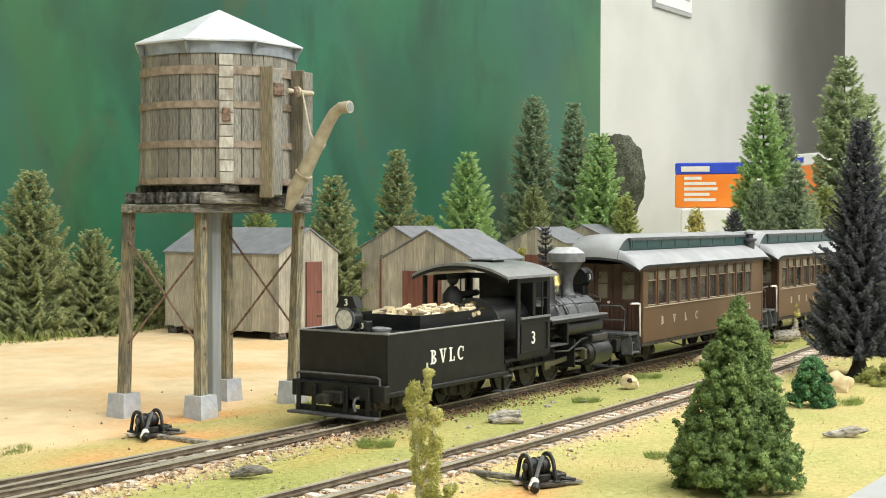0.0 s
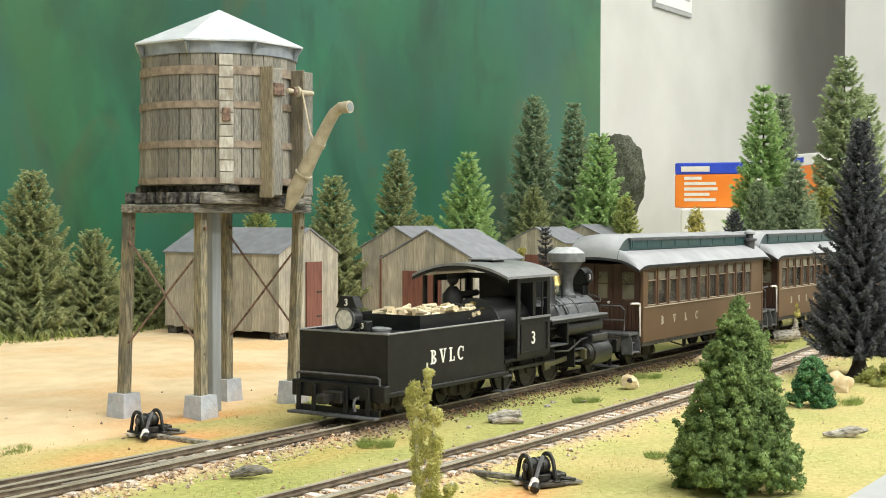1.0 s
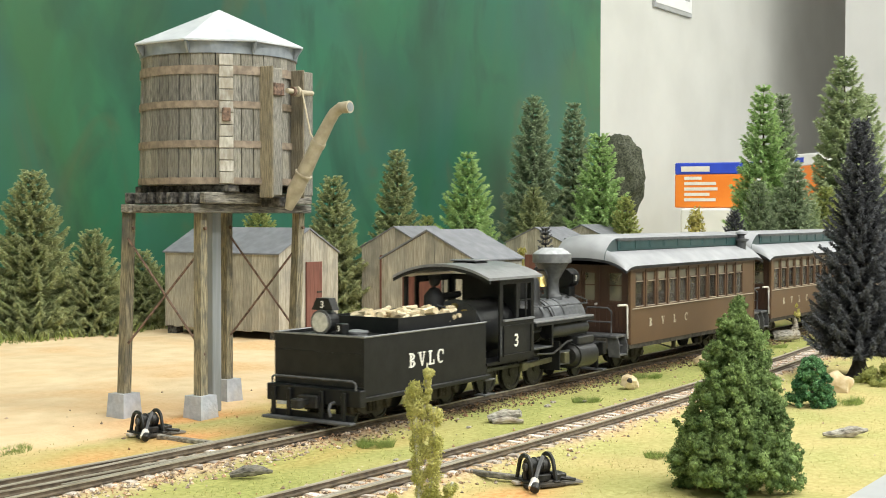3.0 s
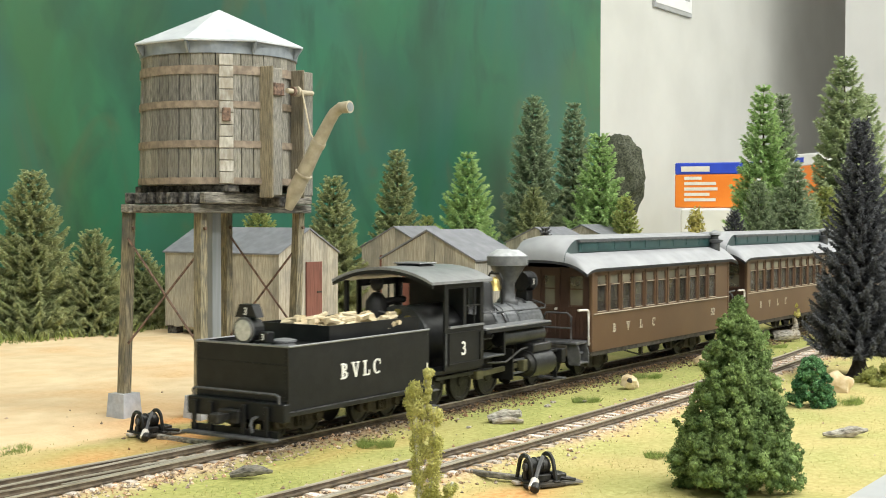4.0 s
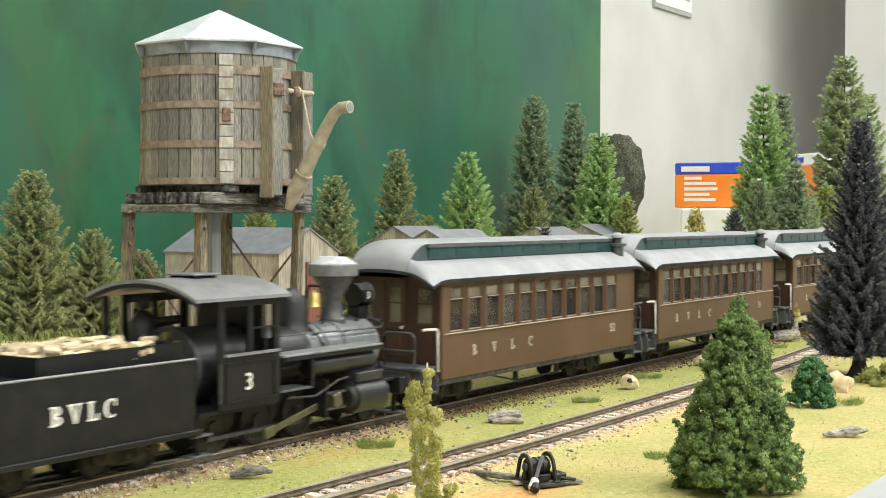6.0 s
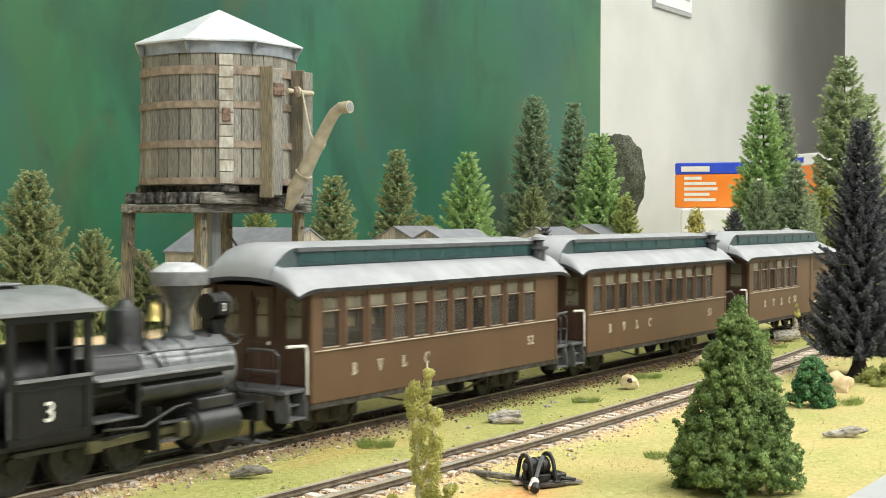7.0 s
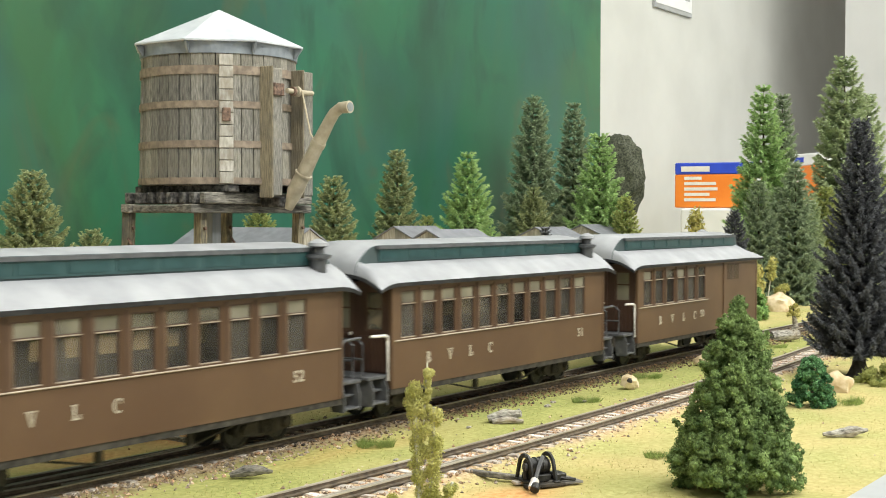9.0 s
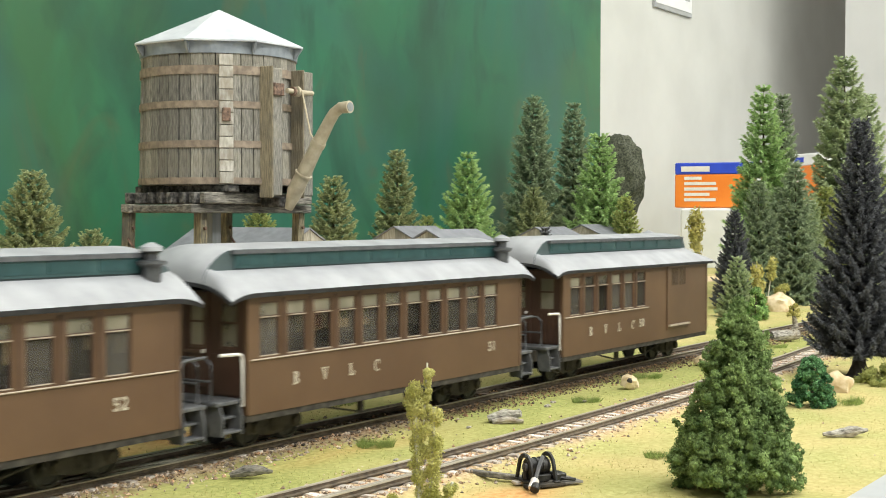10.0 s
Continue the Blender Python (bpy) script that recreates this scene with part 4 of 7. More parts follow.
for i, (fol, x, y, h, r, text) in enumerate((
        (FIR, 0.718, 0.509, 0.138, 0.034, "olive-green model fir tree in front of the backdrop"),
        (FIR, 0.763, 0.487, 0.088, 0.030, "short olive-green model fir tree"),
        (FIR, 0.821, 0.489, 0.070, 0.022, "short olive-green fir tree beside a shed"),
        (FIR_TIP, 1.000, 0.511, 0.109, 0.031, "yellow-green fir tree behind a shed roof"),
        (FIR, 1.026, 0.437, 0.140, 0.030, "olive-green model fir tree beside the shed"),
        (FIR, 1.241, 0.513, 0.178, 0.026, "slim olive-green model fir tree"),
        (FIR_TIP, 1.242, 0.471, 0.102, 0.020, "small yellow-green fir tree behind the sheds"),
        (FIR_BRIGHT, 1.269, 0.434, 0.173, 0.034, "bright green model fir tree behind the sheds"),
        (FIR_GREY, 1.591, 0.531, 0.269, 0.040, "tall grey-green model fir tree"),
        (FIR_GREY, 1.657, 0.503, 0.262, 0.034, "tall grey-green model fir tree"),
        (FIR, 1.414, 0.430, 0.136, 0.030, "olive-green fir tree between two sheds"),
        (FIR_BRIGHT, 1.496, 0.382, 0.207, 0.038, "bright green model fir tree"),
        (FIR_TIP, 1.476, 0.335, 0.126, 0.024, "small yellow-green fir tree"),
        (FIR_BRIGHT, 1.612, 0.210, 0.267, 0.040, "tall bright green feathery fir tree"),
        (FIR_GREY, 1.859, 0.271, 0.280, 0.026, "tall slim grey-green fir tree"),
        (FIR_MID, 1.628, 0.113, 0.301, 0.048, "tallest green feathery fir tree"),
        (FIR_MID, 1.744, 0.118, 0.264, 0.034, "tall green fir tree at the end of the layout"),
        (FIR_GREY, 1.451, 0.157, 0.142, 0.026, "grey-green model fir tree"),
        (FIR_GREY, 1.474, 0.122, 0.162, 0.026, "grey-green model fir tree"),
        (FIR_MID, 1.536, 0.128, 0.127, 0.028, "green model fir tree beside the track"),
        (FIR_TIP, 1.570, 0.117, 0.137, 0.026, "yellow-green model fir tree beside the track"),
        (FIR_GREY, 1.581, 0.178, 0.138, 0.026, "grey-green model fir tree"),
        (FIR_MID, 1.244, 0.103, 0.060, 0.017, "short green fir tree beside the track"),
        (FIR_TIP, 1.68, 0.075, 0.150, 0.030, "yellow-green fir tree at the end of the layout"))):
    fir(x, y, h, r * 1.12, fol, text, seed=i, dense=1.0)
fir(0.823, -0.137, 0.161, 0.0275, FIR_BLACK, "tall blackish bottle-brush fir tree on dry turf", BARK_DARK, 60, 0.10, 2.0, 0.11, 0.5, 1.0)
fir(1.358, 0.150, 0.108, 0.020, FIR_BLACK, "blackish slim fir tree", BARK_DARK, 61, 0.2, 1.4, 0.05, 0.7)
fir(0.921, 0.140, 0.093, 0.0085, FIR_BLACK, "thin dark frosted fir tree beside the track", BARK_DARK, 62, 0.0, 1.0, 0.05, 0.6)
tree_root = thing("tree_roots", pose(0.823, -0.137, -0.0055), "dark spreading roots of the blackish fir tree", "tree roots")
part("root_collar", lathe([(0.0095, -0.001), (0.0068, 0.003), (0.0045, 0.008), (0.0032, 0.016), (0.0026, 0.022)], 12), BARK_DARK, tree_root, smooth=True)


def leaf_cloud(centres, radii, per, size, seed):
    """Small leaf triangles on lumpy clumps."""
    rng = np.random.RandomState(seed)
    out = []
    for c, r in zip(centres, radii):
        n = per
        d = rng.randn(n, 3)
        d /= np.linalg.norm(d, axis=1)[:, None]
        p = c + d * r * (0.45 + 0.68 * rng.rand(n, 1) ** 0.6)
        a = rng.randn(n, 3)
        a -= d * (a * d).sum(1)[:, None] * 0.4
        a /= np.linalg.norm(a, axis=1)[:, None]
        b = np.cross(d, a)
        s = size * (0.6 + 0.8 * rng.rand(n, 1))
        out.append(np.stack([p - a * s * 0.5, p + a * s * 0.5, p + b * s + d * s * 0.4 * rng.randn(n, 1)], 1).reshape(-1, 3))
    return np.concatenate(out)


def foam_tree(name, x, y, h, r, foliage, label, clumps, clump_r, per, size, seed, top=0.0, power=0.8, core=0.82):
    t = thing(name, pose(x, y, -0.0055), label, "tree" if "tree" in name else "bush")
    part("trunk", rod((0, 0, 0), (0, 0, h * 0.9), max(0.001, h * 0.03), 0.0005, 8), BARK, t)
    rng = np.random.RandomState(seed)
    cs, rs = [], []
    for i in range(clumps):
        f = rng.rand() ** 1.15
        a = rng.rand() * 6.283
        shell = r * ((1 - f) ** power * (1 - top) + top * math.sqrt(max(0.0, 1 - f * f)))
        q = shell * (0.62 + 0.42 * rng.rand())
        cs.append((math.cos(a) * q, math.sin(a) * q, h * (0.06 + 0.90 * f)))
        rs.append(clump_r * (0.65 + 0.7 * rng.rand()) * (1 - 0.35 * f))
    v = leaf_cloud(np.array(cs), np.array(rs), per, size, seed + 1)
    raw_mesh("crown", v, np.arange(len(v)).reshape(-1, 3), foliage, t)
    bm = bmesh.new()
    for c, q in zip(cs, rs):
        bmesh.ops.create_icosphere(bm, subdivisions=1, radius=q * core, matrix=Matrix.Translation(c))
    part("clump", bm, foliage, t, smooth=True)
    return t


def lobed_tree(x, y, h, r, foliage, label, seed):
    """A foam tree: boughs end in rounded lobes, each lobe a bunch of small leafy clumps with shaded gaps between."""
    t = thing("foam_tree", pose(x, y, -0.0055), label, "tree")
    part("trunk", rod((0, 0, 0), (0, 0, h * 0.93), h * 0.028, 0.0005, 8), BARK, t)
    rng = np.random.RandomState(seed)
    cs, rs = [], []
    tiers = 12
    wood = bmesh.new()
    for i in range(tiers):
        f = i / (tiers - 1)
        z = h * (0.11 + 0.83 * f)
        shell = r * (1 - f) ** 0.62 * (0.93 + 0.16 * rng.rand()) + 0.0018
        n = int(round(11 * (1 - f) + 5))
        turn = rng.rand() * 6.283
        for k in range(n):
            a = turn + 6.283 * (k + 0.35 * rng.rand()) / n
            big = 0.0052 * (1 - 0.42 * f) * (0.7 + 0.6 * rng.rand())
            q = max(0.0, shell - big * 0.75) * ((0.84 + 0.26 * rng.rand()) if k % 4 else 0.35)
            c = np.array([math.cos(a) * q, math.sin(a) * q, z + rng.uniform(-1, 1) * h * 0.028])
            rod((0, 0, max(0.001, c[2] - 0.2 * q)), c * np.array([0.9, 0.9, 1.0]) + np.array([1e-4, 0, 0]), 0.0006, 0.0003, 5, bm=wood)
            m = 30
            d = rng.randn(m, 3)
            d /= np.linalg.norm(d, axis=1)[:, None]
            d[:, 2] *= 1.15
            cs += list(c + d * big * (0.45 + 0.70 * rng.rand(m, 1)))
            rs += list(big * (0.12 + 0.30 * rng.rand(m) ** 1.6))
    part("bough", wood, BARK, t)
    cs, rs = np.array(cs), np.array(rs)
    v = leaf_cloud(cs, rs * 1.25, 75, 0.00068, seed + 1)
    raw_mesh("crown", v, np.arange(len(v)).reshape(-1, 3), foliage, t)
    core = bmesh.new()
    bmesh.ops.create_icosphere(core, subdivisions=2, radius=1)
    cv = np.array([list(q.co) for q in core.verts])
    cf = np.array([[q.index for q in face.verts] for face in core.faces])
    core.free()
    cv = cv[None] * (0.55 + 0.6 * rng.rand(len(cs), len(cv), 1)) * rs[:, None, None] * 0.8 + cs[:, None, :]
    raw_mesh("clump", cv.reshape(-1, 3), (cf[None] + (np.arange(len(cs)) * cv.shape[1])[:, None, None]).reshape(-1, 3), foliage, t)
    return t


lobed_tree(0.4566, -0.1975, 0.0685, 0.0212, FOAM_GREEN, "green clumpy foam tree on yellow turf", 5)
foam_tree("foam_bush", 0.681, -0.153, 0.027, 0.0115, FOAM_DEEP, "round deep green leafy bush", 150, 0.0019, 90, 0.0011, 6, top=0.85, core=0.6)
foam_tree("low_bush", 1.06, 0.43, 0.045, 0.03, FIR_TIP, "low green bush beside the sheds", 60, 0.007, 90, 0.003, 7, top=0.7)
foam_tree("low_bush", 0.70, 0.565, 0.055, 0.05, FIR, "dark green undergrowth at the backdrop", 70, 0.009, 90, 0.004, 8, top=0.7)
foam_tree("low_bush", 0.80, 0.55, 0.050, 0.05, FIR, "dark green undergrowth at the backdrop", 70, 0.009, 90, 0.004, 9, top=0.7)
foam_tree("low_bush", 0.88, 0.53, 0.050, 0.04, FIR, "dark green undergrowth at the backdrop", 60, 0.009, 90, 0.004, 10, top=0.7)
foam_tree("low_bush", 0.80, -0.165, 0.010, 0.022, GRASS_GREEN, "low mossy bush under the blackish fir", 50, 0.0035, 90, 0.0016, 11, top=0.8)
foam_tree("low_bush", 1.22, 0.075, 0.032, 0.012, FIR_BRIGHT, "small bright green bush beside the track", 40, 0.004, 90, 0.0018, 12, top=0.6)

clump = thing("lichen_tree", pose(1.594, 0.402, -0.005), "dark round-headed lichen tree behind green firs", "tree")
part("trunk", rod((0, 0, 0), (0, 0, 0.13), 0.004, 0.003, 8), BARK_DARK, clump)
crown = part("crown", blob(0.058, (0.58, 0.58, 1.0), 0.18, 5, 3, 2.3), DARK_CLUMP, clump, smooth=True)
crown.matrix_basis = pose(0, 0, 0.150)


def plant(name, x, y, stems, foliage, label, stem_mat, seed, leaf, per, clump_r, z0=-0.0055):
    """stems: lists of points in local space, each wrapped in leaf clumps towards its tip."""
    t = thing(name, pose(x, y, z0), label, "plant")
    for i, (pts, w, start) in enumerate(stems):
        part("stem", tube(pts, w, 6), stem_mat, t)
        cs = []
        rng = random.Random(seed + i)
        for k in range(int(start[1])):
            f = start[0] + (1 - start[0]) * k / start[1]
            q = f * (len(pts) - 1)
            j = min(int(q), len(pts) - 2)
            a, b = Vector(pts[j]), Vector(pts[j + 1])
            cs.append(np.array(a.lerp(b, q - j)) + np.array([rng.uniform(-1, 1) * clump_r * 0.6 for _ in range(3)]))
        v = leaf_cloud(np.array(cs), np.full(len(cs), clump_r * (start[2] if len(start) > 2 else 1)), per, leaf, seed + i)
        raw_mesh("leaves", v, np.arange(len(v)).reshape(-1, 3), foliage, t)
    return t


plant("mullein_plant", 0.3295, -0.1458, [
    ([(0, 0, 0), (0.0004, 0.0016, 0.02), (0.0002, 0.0026, 0.040), (0.0000, 0.0028, 0.0470)], 0.0008, (0.05, 26, 1.0)),
    ([(0.001, -0.001, 0.0), (0.0016, -0.0024, 0.02), (0.002, -0.0032, 0.0415)], 0.0006, (0.05, 24, 1.0)),
    ([(0.001, 0, 0.036), (0.0012, -0.0005, 0.046), (0.0014, -0.0010, 0.0550)], 0.0003, (0.1, 13, 0.5)),
    ([(0.002, -0.004, 0), (0.003, -0.0065, 0.008), (0.004, -0.0085, 0.019)], 0.0005, (0.1, 16, 0.7)),
    ([(-0.002, 0.004, 0), (-0.004, 0.006, 0.008), (-0.005, 0.007, 0.013)], 0.0005, (0.1, 12, 0.8))], FOAM_PALE, "pale sage-green weed with tall spikes on dry turf", PALE_BARK, 31, 0.0005, 480, 0.0022)
plant("yellow_shrub", 1.411, 0.216, [([(0, 0, 0), (0, 0, 0.06), (0.001, 0, 0.107)], 0.001, (0.2, 26))], FOAM_YELLOW, "tall narrow yellow shrub", PALE_BARK, 35, 0.0035, 60, 0.0065)
plant("sapling", 1.352, 0.112, [
    ([(0, 0, 0), (0.003, -0.003, 0.03), (0.004, -0.006, 0.055)], 0.0007, (0.6, 8)),
    ([(0, 0, 0.012), (-0.006, 0.008, 0.028), (-0.008, 0.012, 0.036)], 0.0005, (0.5, 8)),
    ([(0.001, -0.001, 0.01), (0.008, -0.012, 0.02), (0.010, -0.018, 0.024)], 0.0005, (0.5, 8))], FOAM_PALE, "sapling with a pale stem and yellow-green leaves", PALE_BARK, 38, 0.0026, 60, 0.004)
plant("yellow_flower", 0.866, 0.132, [([(0, 0, 0), (0, 0, 0.05), (0.001, 0, 0.074)], 0.0005, (0.75, 9))], FOAM_YELLOW, "thin yellow flowering weed beside the shed", PALE_BARK, 41, 0.0018, 50, 0.0028)
plant("yellow_shrub", 1.31, 0.105, [([(0, 0, 0), (0.001, 0.002, 0.025), (0.001, 0.003, 0.05)], 0.0007, (0.2, 14))], FOAM_YELLOW, "yellowish shrub behind the track", PALE_BARK, 42, 0.003, 60, 0.0055)


# ---- rocks, driftwood, stumps
def rock(name, x, y, r, squash, material, label, seed, turn=0, lift=0.0, category="rock"):
    ob = finish(name, blob(r, squash, 0.28, 3, seed, 1.5), material, smooth=True)
    ob.matrix_basis = pose(x, y, -0.005 + r * squash[2] * 0.45 + lift, 0, 0, turn)
    return tagged(ob, label, category)


rock("rock", 0.748, -0.146, 0.0085, (0.7, 1.0, 0.85), ROCK_TAN, "tan rock beside the leafy bush", 1)
rock("rock", 1.345, 0.096, 0.017, (1, 1, 0.75), ROCK_TAN, "tan rounded rock beside the track", 2)
rock("rock", 1.46, 0.072, 0.013, (1.2, 1, 0.6), ROCK_GREY, "grey rock beside the track", 3)
rock("rock", 0.83, -0.03, 0.005, (1, 1, 0.8), ROCK_TAN, "small orange-tan stone beside the track", 14)
for i, (x, y, r) in enumerate(((0.434, -0.0615, 0.0012), (0.60, -0.040, 0.0022), (0.615, -0.035, 0.0018), (0.628, -0.047, 0.0015), (0.52, -0.012 - 0.03, 0.0014))):
    rock("pebble", x, y, r * 0.8, (1.5, 0.9, 0.5), DRIFT, "small grey pebble on the turf", 5 + i, category="pebble")


def driftwood(name, x, y, turn, limbs, label, material=DRIFT, seed=0):
    t = thing(name, pose(x, y, -0.005, 0, 0, turn), label, "driftwood")
    for i, (pts, rr) in enumerate(limbs):
        rng = random.Random(seed + i)
        fine = []
        rads = []
        for k in range(len(pts) - 1):
            for j in range(4):
                q = j / 4
                fine.append(Vector(pts[k]).lerp(Vector(pts[k + 1]), q) + Vector([rng.uniform(-1, 1) * rr[k] * 0.10 for _ in range(3)]))
                rads.append((rr[k] + (rr[k + 1] - rr[k]) * q) * rng.uniform(0.97, 1.03))
        fine.append(Vector(pts[-1]))
        rads.append(rr[-1])
        part("limb", tube(fine, rads, 8), material, t, smooth=True)
    return t


driftwood("driftwood", 0.541, -0.049, -58, [([(-0.008, 0, 0.002), (0, 0.001, 0.004), (0.008, 0, 0.0045)], [0.0018, 0.0026, 0.0016]), ([(-0.007, 0.002, 0.0015), (0.003, 0.004, 0.003), (0.0075, 0.003, 0.006)], [0.0014, 0.0016, 0.0008]), ([(-0.006, -0.003, 0.001), (0.002, -0.002, 0.002), (0.009, -0.002, 0.0012)], [0.0015, 0.0018, 0.001])], "bleached grey driftwood bundle between the tracks")
driftwood("driftwood", 0.374, -0.0365, -50, [([(-0.0075, 0, 0.001), (-0.002, 0, 0.0024), (0.003, 0, 0.0028), (0.0085, -0.0005, 0.0022)], [0.0010, 0.0022, 0.0020, 0.0006])], "small dark grey driftwood stub on the turf", DRIFT_DARK)
driftwood("driftwood", 0.590, -0.198, -50, [([(-0.011, 0, 0.002), (-0.004, 0, 0.002), (0.002, 0, 0.0028), (0.010, 0, 0.0036)], [0.0008, 0.0020, 0.0028, 0.0007])], "bleached driftwood branch on the yellow turf")
driftwood("fallen_log", 1.025, -0.022, -42, [([(-0.013, 0, 0.004), (0, 0, 0.0042), (0.011, 0, 0.005)], [0.0042, 0.0046, 0.0034]), ([(0.006, 0, 0.006), (0.008, 0, 0.013), (0.006, 0, 0.021)], [0.0034, 0.0024, 0.0014])], "grey fallen log with a broken branch beside the track")
hat = foam_tree("log_foliage", 1.029, -0.026, 0.010, 0.005, FOAM_YELLOW, "yellow-green leaf tuft on the fallen log", 14, 0.002, 50, 0.0014, 77, top=0.8)
hat.location.z = 0.0150
st = thing("tree_stump", pose(0.690, -0.044, -0.005), "pale cut stump with a dark hollow", "tree stump")
part("stump_wood", blob(0.0046, (0.9, 1.1, 0.95), 0.4, 3, 21, 1.8), ROCK_TAN, st, smooth=True).location.z = 0.0036
# no real cavity: a dark lump gives the shade of the hollow
part("stump_hollow", blob(0.0016, (0.8, 1.0, 1.0), 0.3, 2, 5), BARK_DARK, st).location = (-0.0034, -0.0016, 0.0050)


# ---- switch stands
def switch_stand(x, y, turn, label):
    t = thing("switch_stand", pose(x, y, -0.005, 0, 0, turn) @ Matrix.Diagonal((0.86, 0.86, 0.86, 1)), label, "switch stand", "switch stands beside the tracks")
    part("base_timber", box(-0.0095, 0.0095, -0.0085, -0.0045, 0.0002, 0.0018), UNDER, t, bevel=0.0003)
    part("base_timber", box(-0.0095, 0.0095, 0.0015, 0.0055, 0.0002, 0.0018), TIE, t, bevel=0.0003)
    part("motor_drum", rod((-0.0050, 0, 0.0080), (0.0046, 0, 0.0080), 0.0036, seg=18), GREASE, t, "greasy black switch drum", smooth=True)
    for k in range(4):
        part("drum_rib", rod((-0.0040 + 0.0026 * k, 0, 0.0080), (-0.0034 + 0.0026 * k, 0, 0.0080), 0.0040, seg=18), GREASE, t)
    for xx in (-0.0058, 0.0054):
        hoop = [(xx, -0.0072, 0.0016), (xx, -0.0058, 0.0060)] + [(xx, -0.0050 * math.cos(a), 0.0080 + 0.0050 * math.sin(a)) for a in (0.25 * k for k in range(1, 12))] + [(xx, 0.0058, 0.0060), (xx, 0.0072, 0.0016)]
        part("end_frame", tube(hoop, 0.0010, 6), GREASE, t, smooth=True)
        part("frame_foot", box(xx - 0.0016, xx + 0.0016, -0.0086, 0.0086, 0.0017, 0.0026), GREASE, t, bevel=0.0003)
        part("hub", rod((xx - 0.0006, 0, 0.0080), (xx + 0.0006, 0, 0.0080), 0.0018, seg=12), STEP_GREY, t)
        part("frame_strut", rod((xx, 0, 0.0020), (xx, 0, 0.0080), 0.0009, seg=6), GREASE, t)
    part("lever", tube([(0.0010, -0.0030, 0.0125), (-0.0035, -0.0075, 0.0090), (-0.0085, -0.0125, 0.0035)], 0.0009, 6), STEP_GREY, t, "worn grey throw lever")
    part("lever_weight", rod((-0.0110, -0.0165, 0.0016), (-0.0085, -0.0140, 0.0030), 0.0020, seg=10), GREASE, t, bevel=0.0004)
    part("target_tip", rod((-0.0075, -0.0115, 0.0045), (-0.0112, -0.0138, 0.0020), 0.0019, 0.0012, 8), WHITE_RAIL, t, "white painted lever tip")
    part("base_plate", box(0.0040, 0.0190, -0.0075, 0.0065, 0.0003, 0.0014), WOOD_GREY_X, t, "grey weathered base board", 0.0003)
    part("link_rod", tube([(0.0050, -0.0040, 0.0040), (0.0100, -0.0060, 0.0030), (0.0150, -0.0070, 0.0022)], 0.0008, 6), GREASE, t)
    part("crank_box", box(0.0058, 0.0115, -0.0060, 0.0010, 0.0020, 0.0052), GREASE, t, bevel=0.0005)
    part("housing", box(-0.0048, 0.0044, -0.0050, 0.0050, 0.0019, 0.0050), GREASE, t, bevel=0.0004)
    return t


switch_stand(0.420, 0.066, -14, "black ground switch stand with a white lever tip")
switch_stand(0.4235, -0.133, -30, "black ground switch stand beside the passing track")


# ---- cartons, stand and sign at the back of the hall
def carton(x, y, z, turn, w, d, h, label, band=None):
    t = thing("carton", pose(x, y, z, 0, 0, turn), label, "carton", "printed cartons")
    part("carton_body", box(0, d, -w / 2, w / 2, 0, h * 0.74), ORANGE, t, "bright orange lower carton", 0.002)
    part("carton_top_band", box(0, d, -w / 2, w / 2, h * 0.7405, h), band or BLUE, t, "pale top band" if band else "deep blue top band", 0.002)
    part("label_bar", box(-0.0012, -0.0002, w * 0.06, w * 0.42, h * 0.80, h * 0.92), BLUE if band else PRINT, t)
    for k, (a, b) in enumerate(((0.16, 0.38), (-0.02, 0.38), (-0.04, 0.38), (0.06, 0.38), (-0.02, 0.38))):
        part("text_bar", box(-0.0012, -0.0002, w * a, w * b, h * (0.62 - 0.12 * k), h * (0.69 - 0.12 * k)), PRINT, t)
    part("side_panel", box(d * 0.15, d * 0.85, -w / 2 - 0.0012, -w / 2 - 0.0002, h * 0.30, h * 0.9), WHITE_BOARD, t)
    return t


stand = finish("white_stand", box(2.42, 2.75, 0.46, 0.670, -1.05, 0.110), WHITE_BOARD, bevel=0.004)
tagged(stand, "plain white display stand under the orange carton", "stand")
carton(2.44, 0.607, 0.1115, 12, 0.155, 0.09, 0.088, "orange and blue printed carton on the white stand")
stand2 = finish("white_stand", box(2.80, 3.05, 0.40, 0.62, -1.05, 0.130), WHITE_BOARD, bevel=0.004)
tagged(stand2, "plain white display stand behind the trees", "stand")
carton(2.83, 0.555, 0.1315, -40, 0.10, 0.10, 0.10, "small orange and white carton on a stand", WHITE_BOARD)
sign = thing("wall_sign", pose(2.81, 0.858, 0.60), "white notice in a grey frame on the hall wall", "sign")
part("sign_frame", box(-0.108, 0.100, -0.005, 0.0015, -0.041, 0.11), TABLE_EDGE, sign, bevel=0.001)
part("sign_sheet", box(-0.103, 0.095, -0.0062, -0.0051, -0.031, 0.10), WHITE_BOARD, sign)
for a, b, z in ((0.0, 0.045, -0.006), (0.052, 0.080, -0.006), (0.0, 0.070, 0.016), (-0.02, 0.080, 0.038)):
    part("text_bar", box(a, b, -0.0074, -0.0063, z, z + 0.009), TABLE_EDGE, sign)



# ---- the train: every vehicle rides on the main track; REL is its place when the coach end stands at 0
TRAIN_X = 0.7428
WHEELS = []


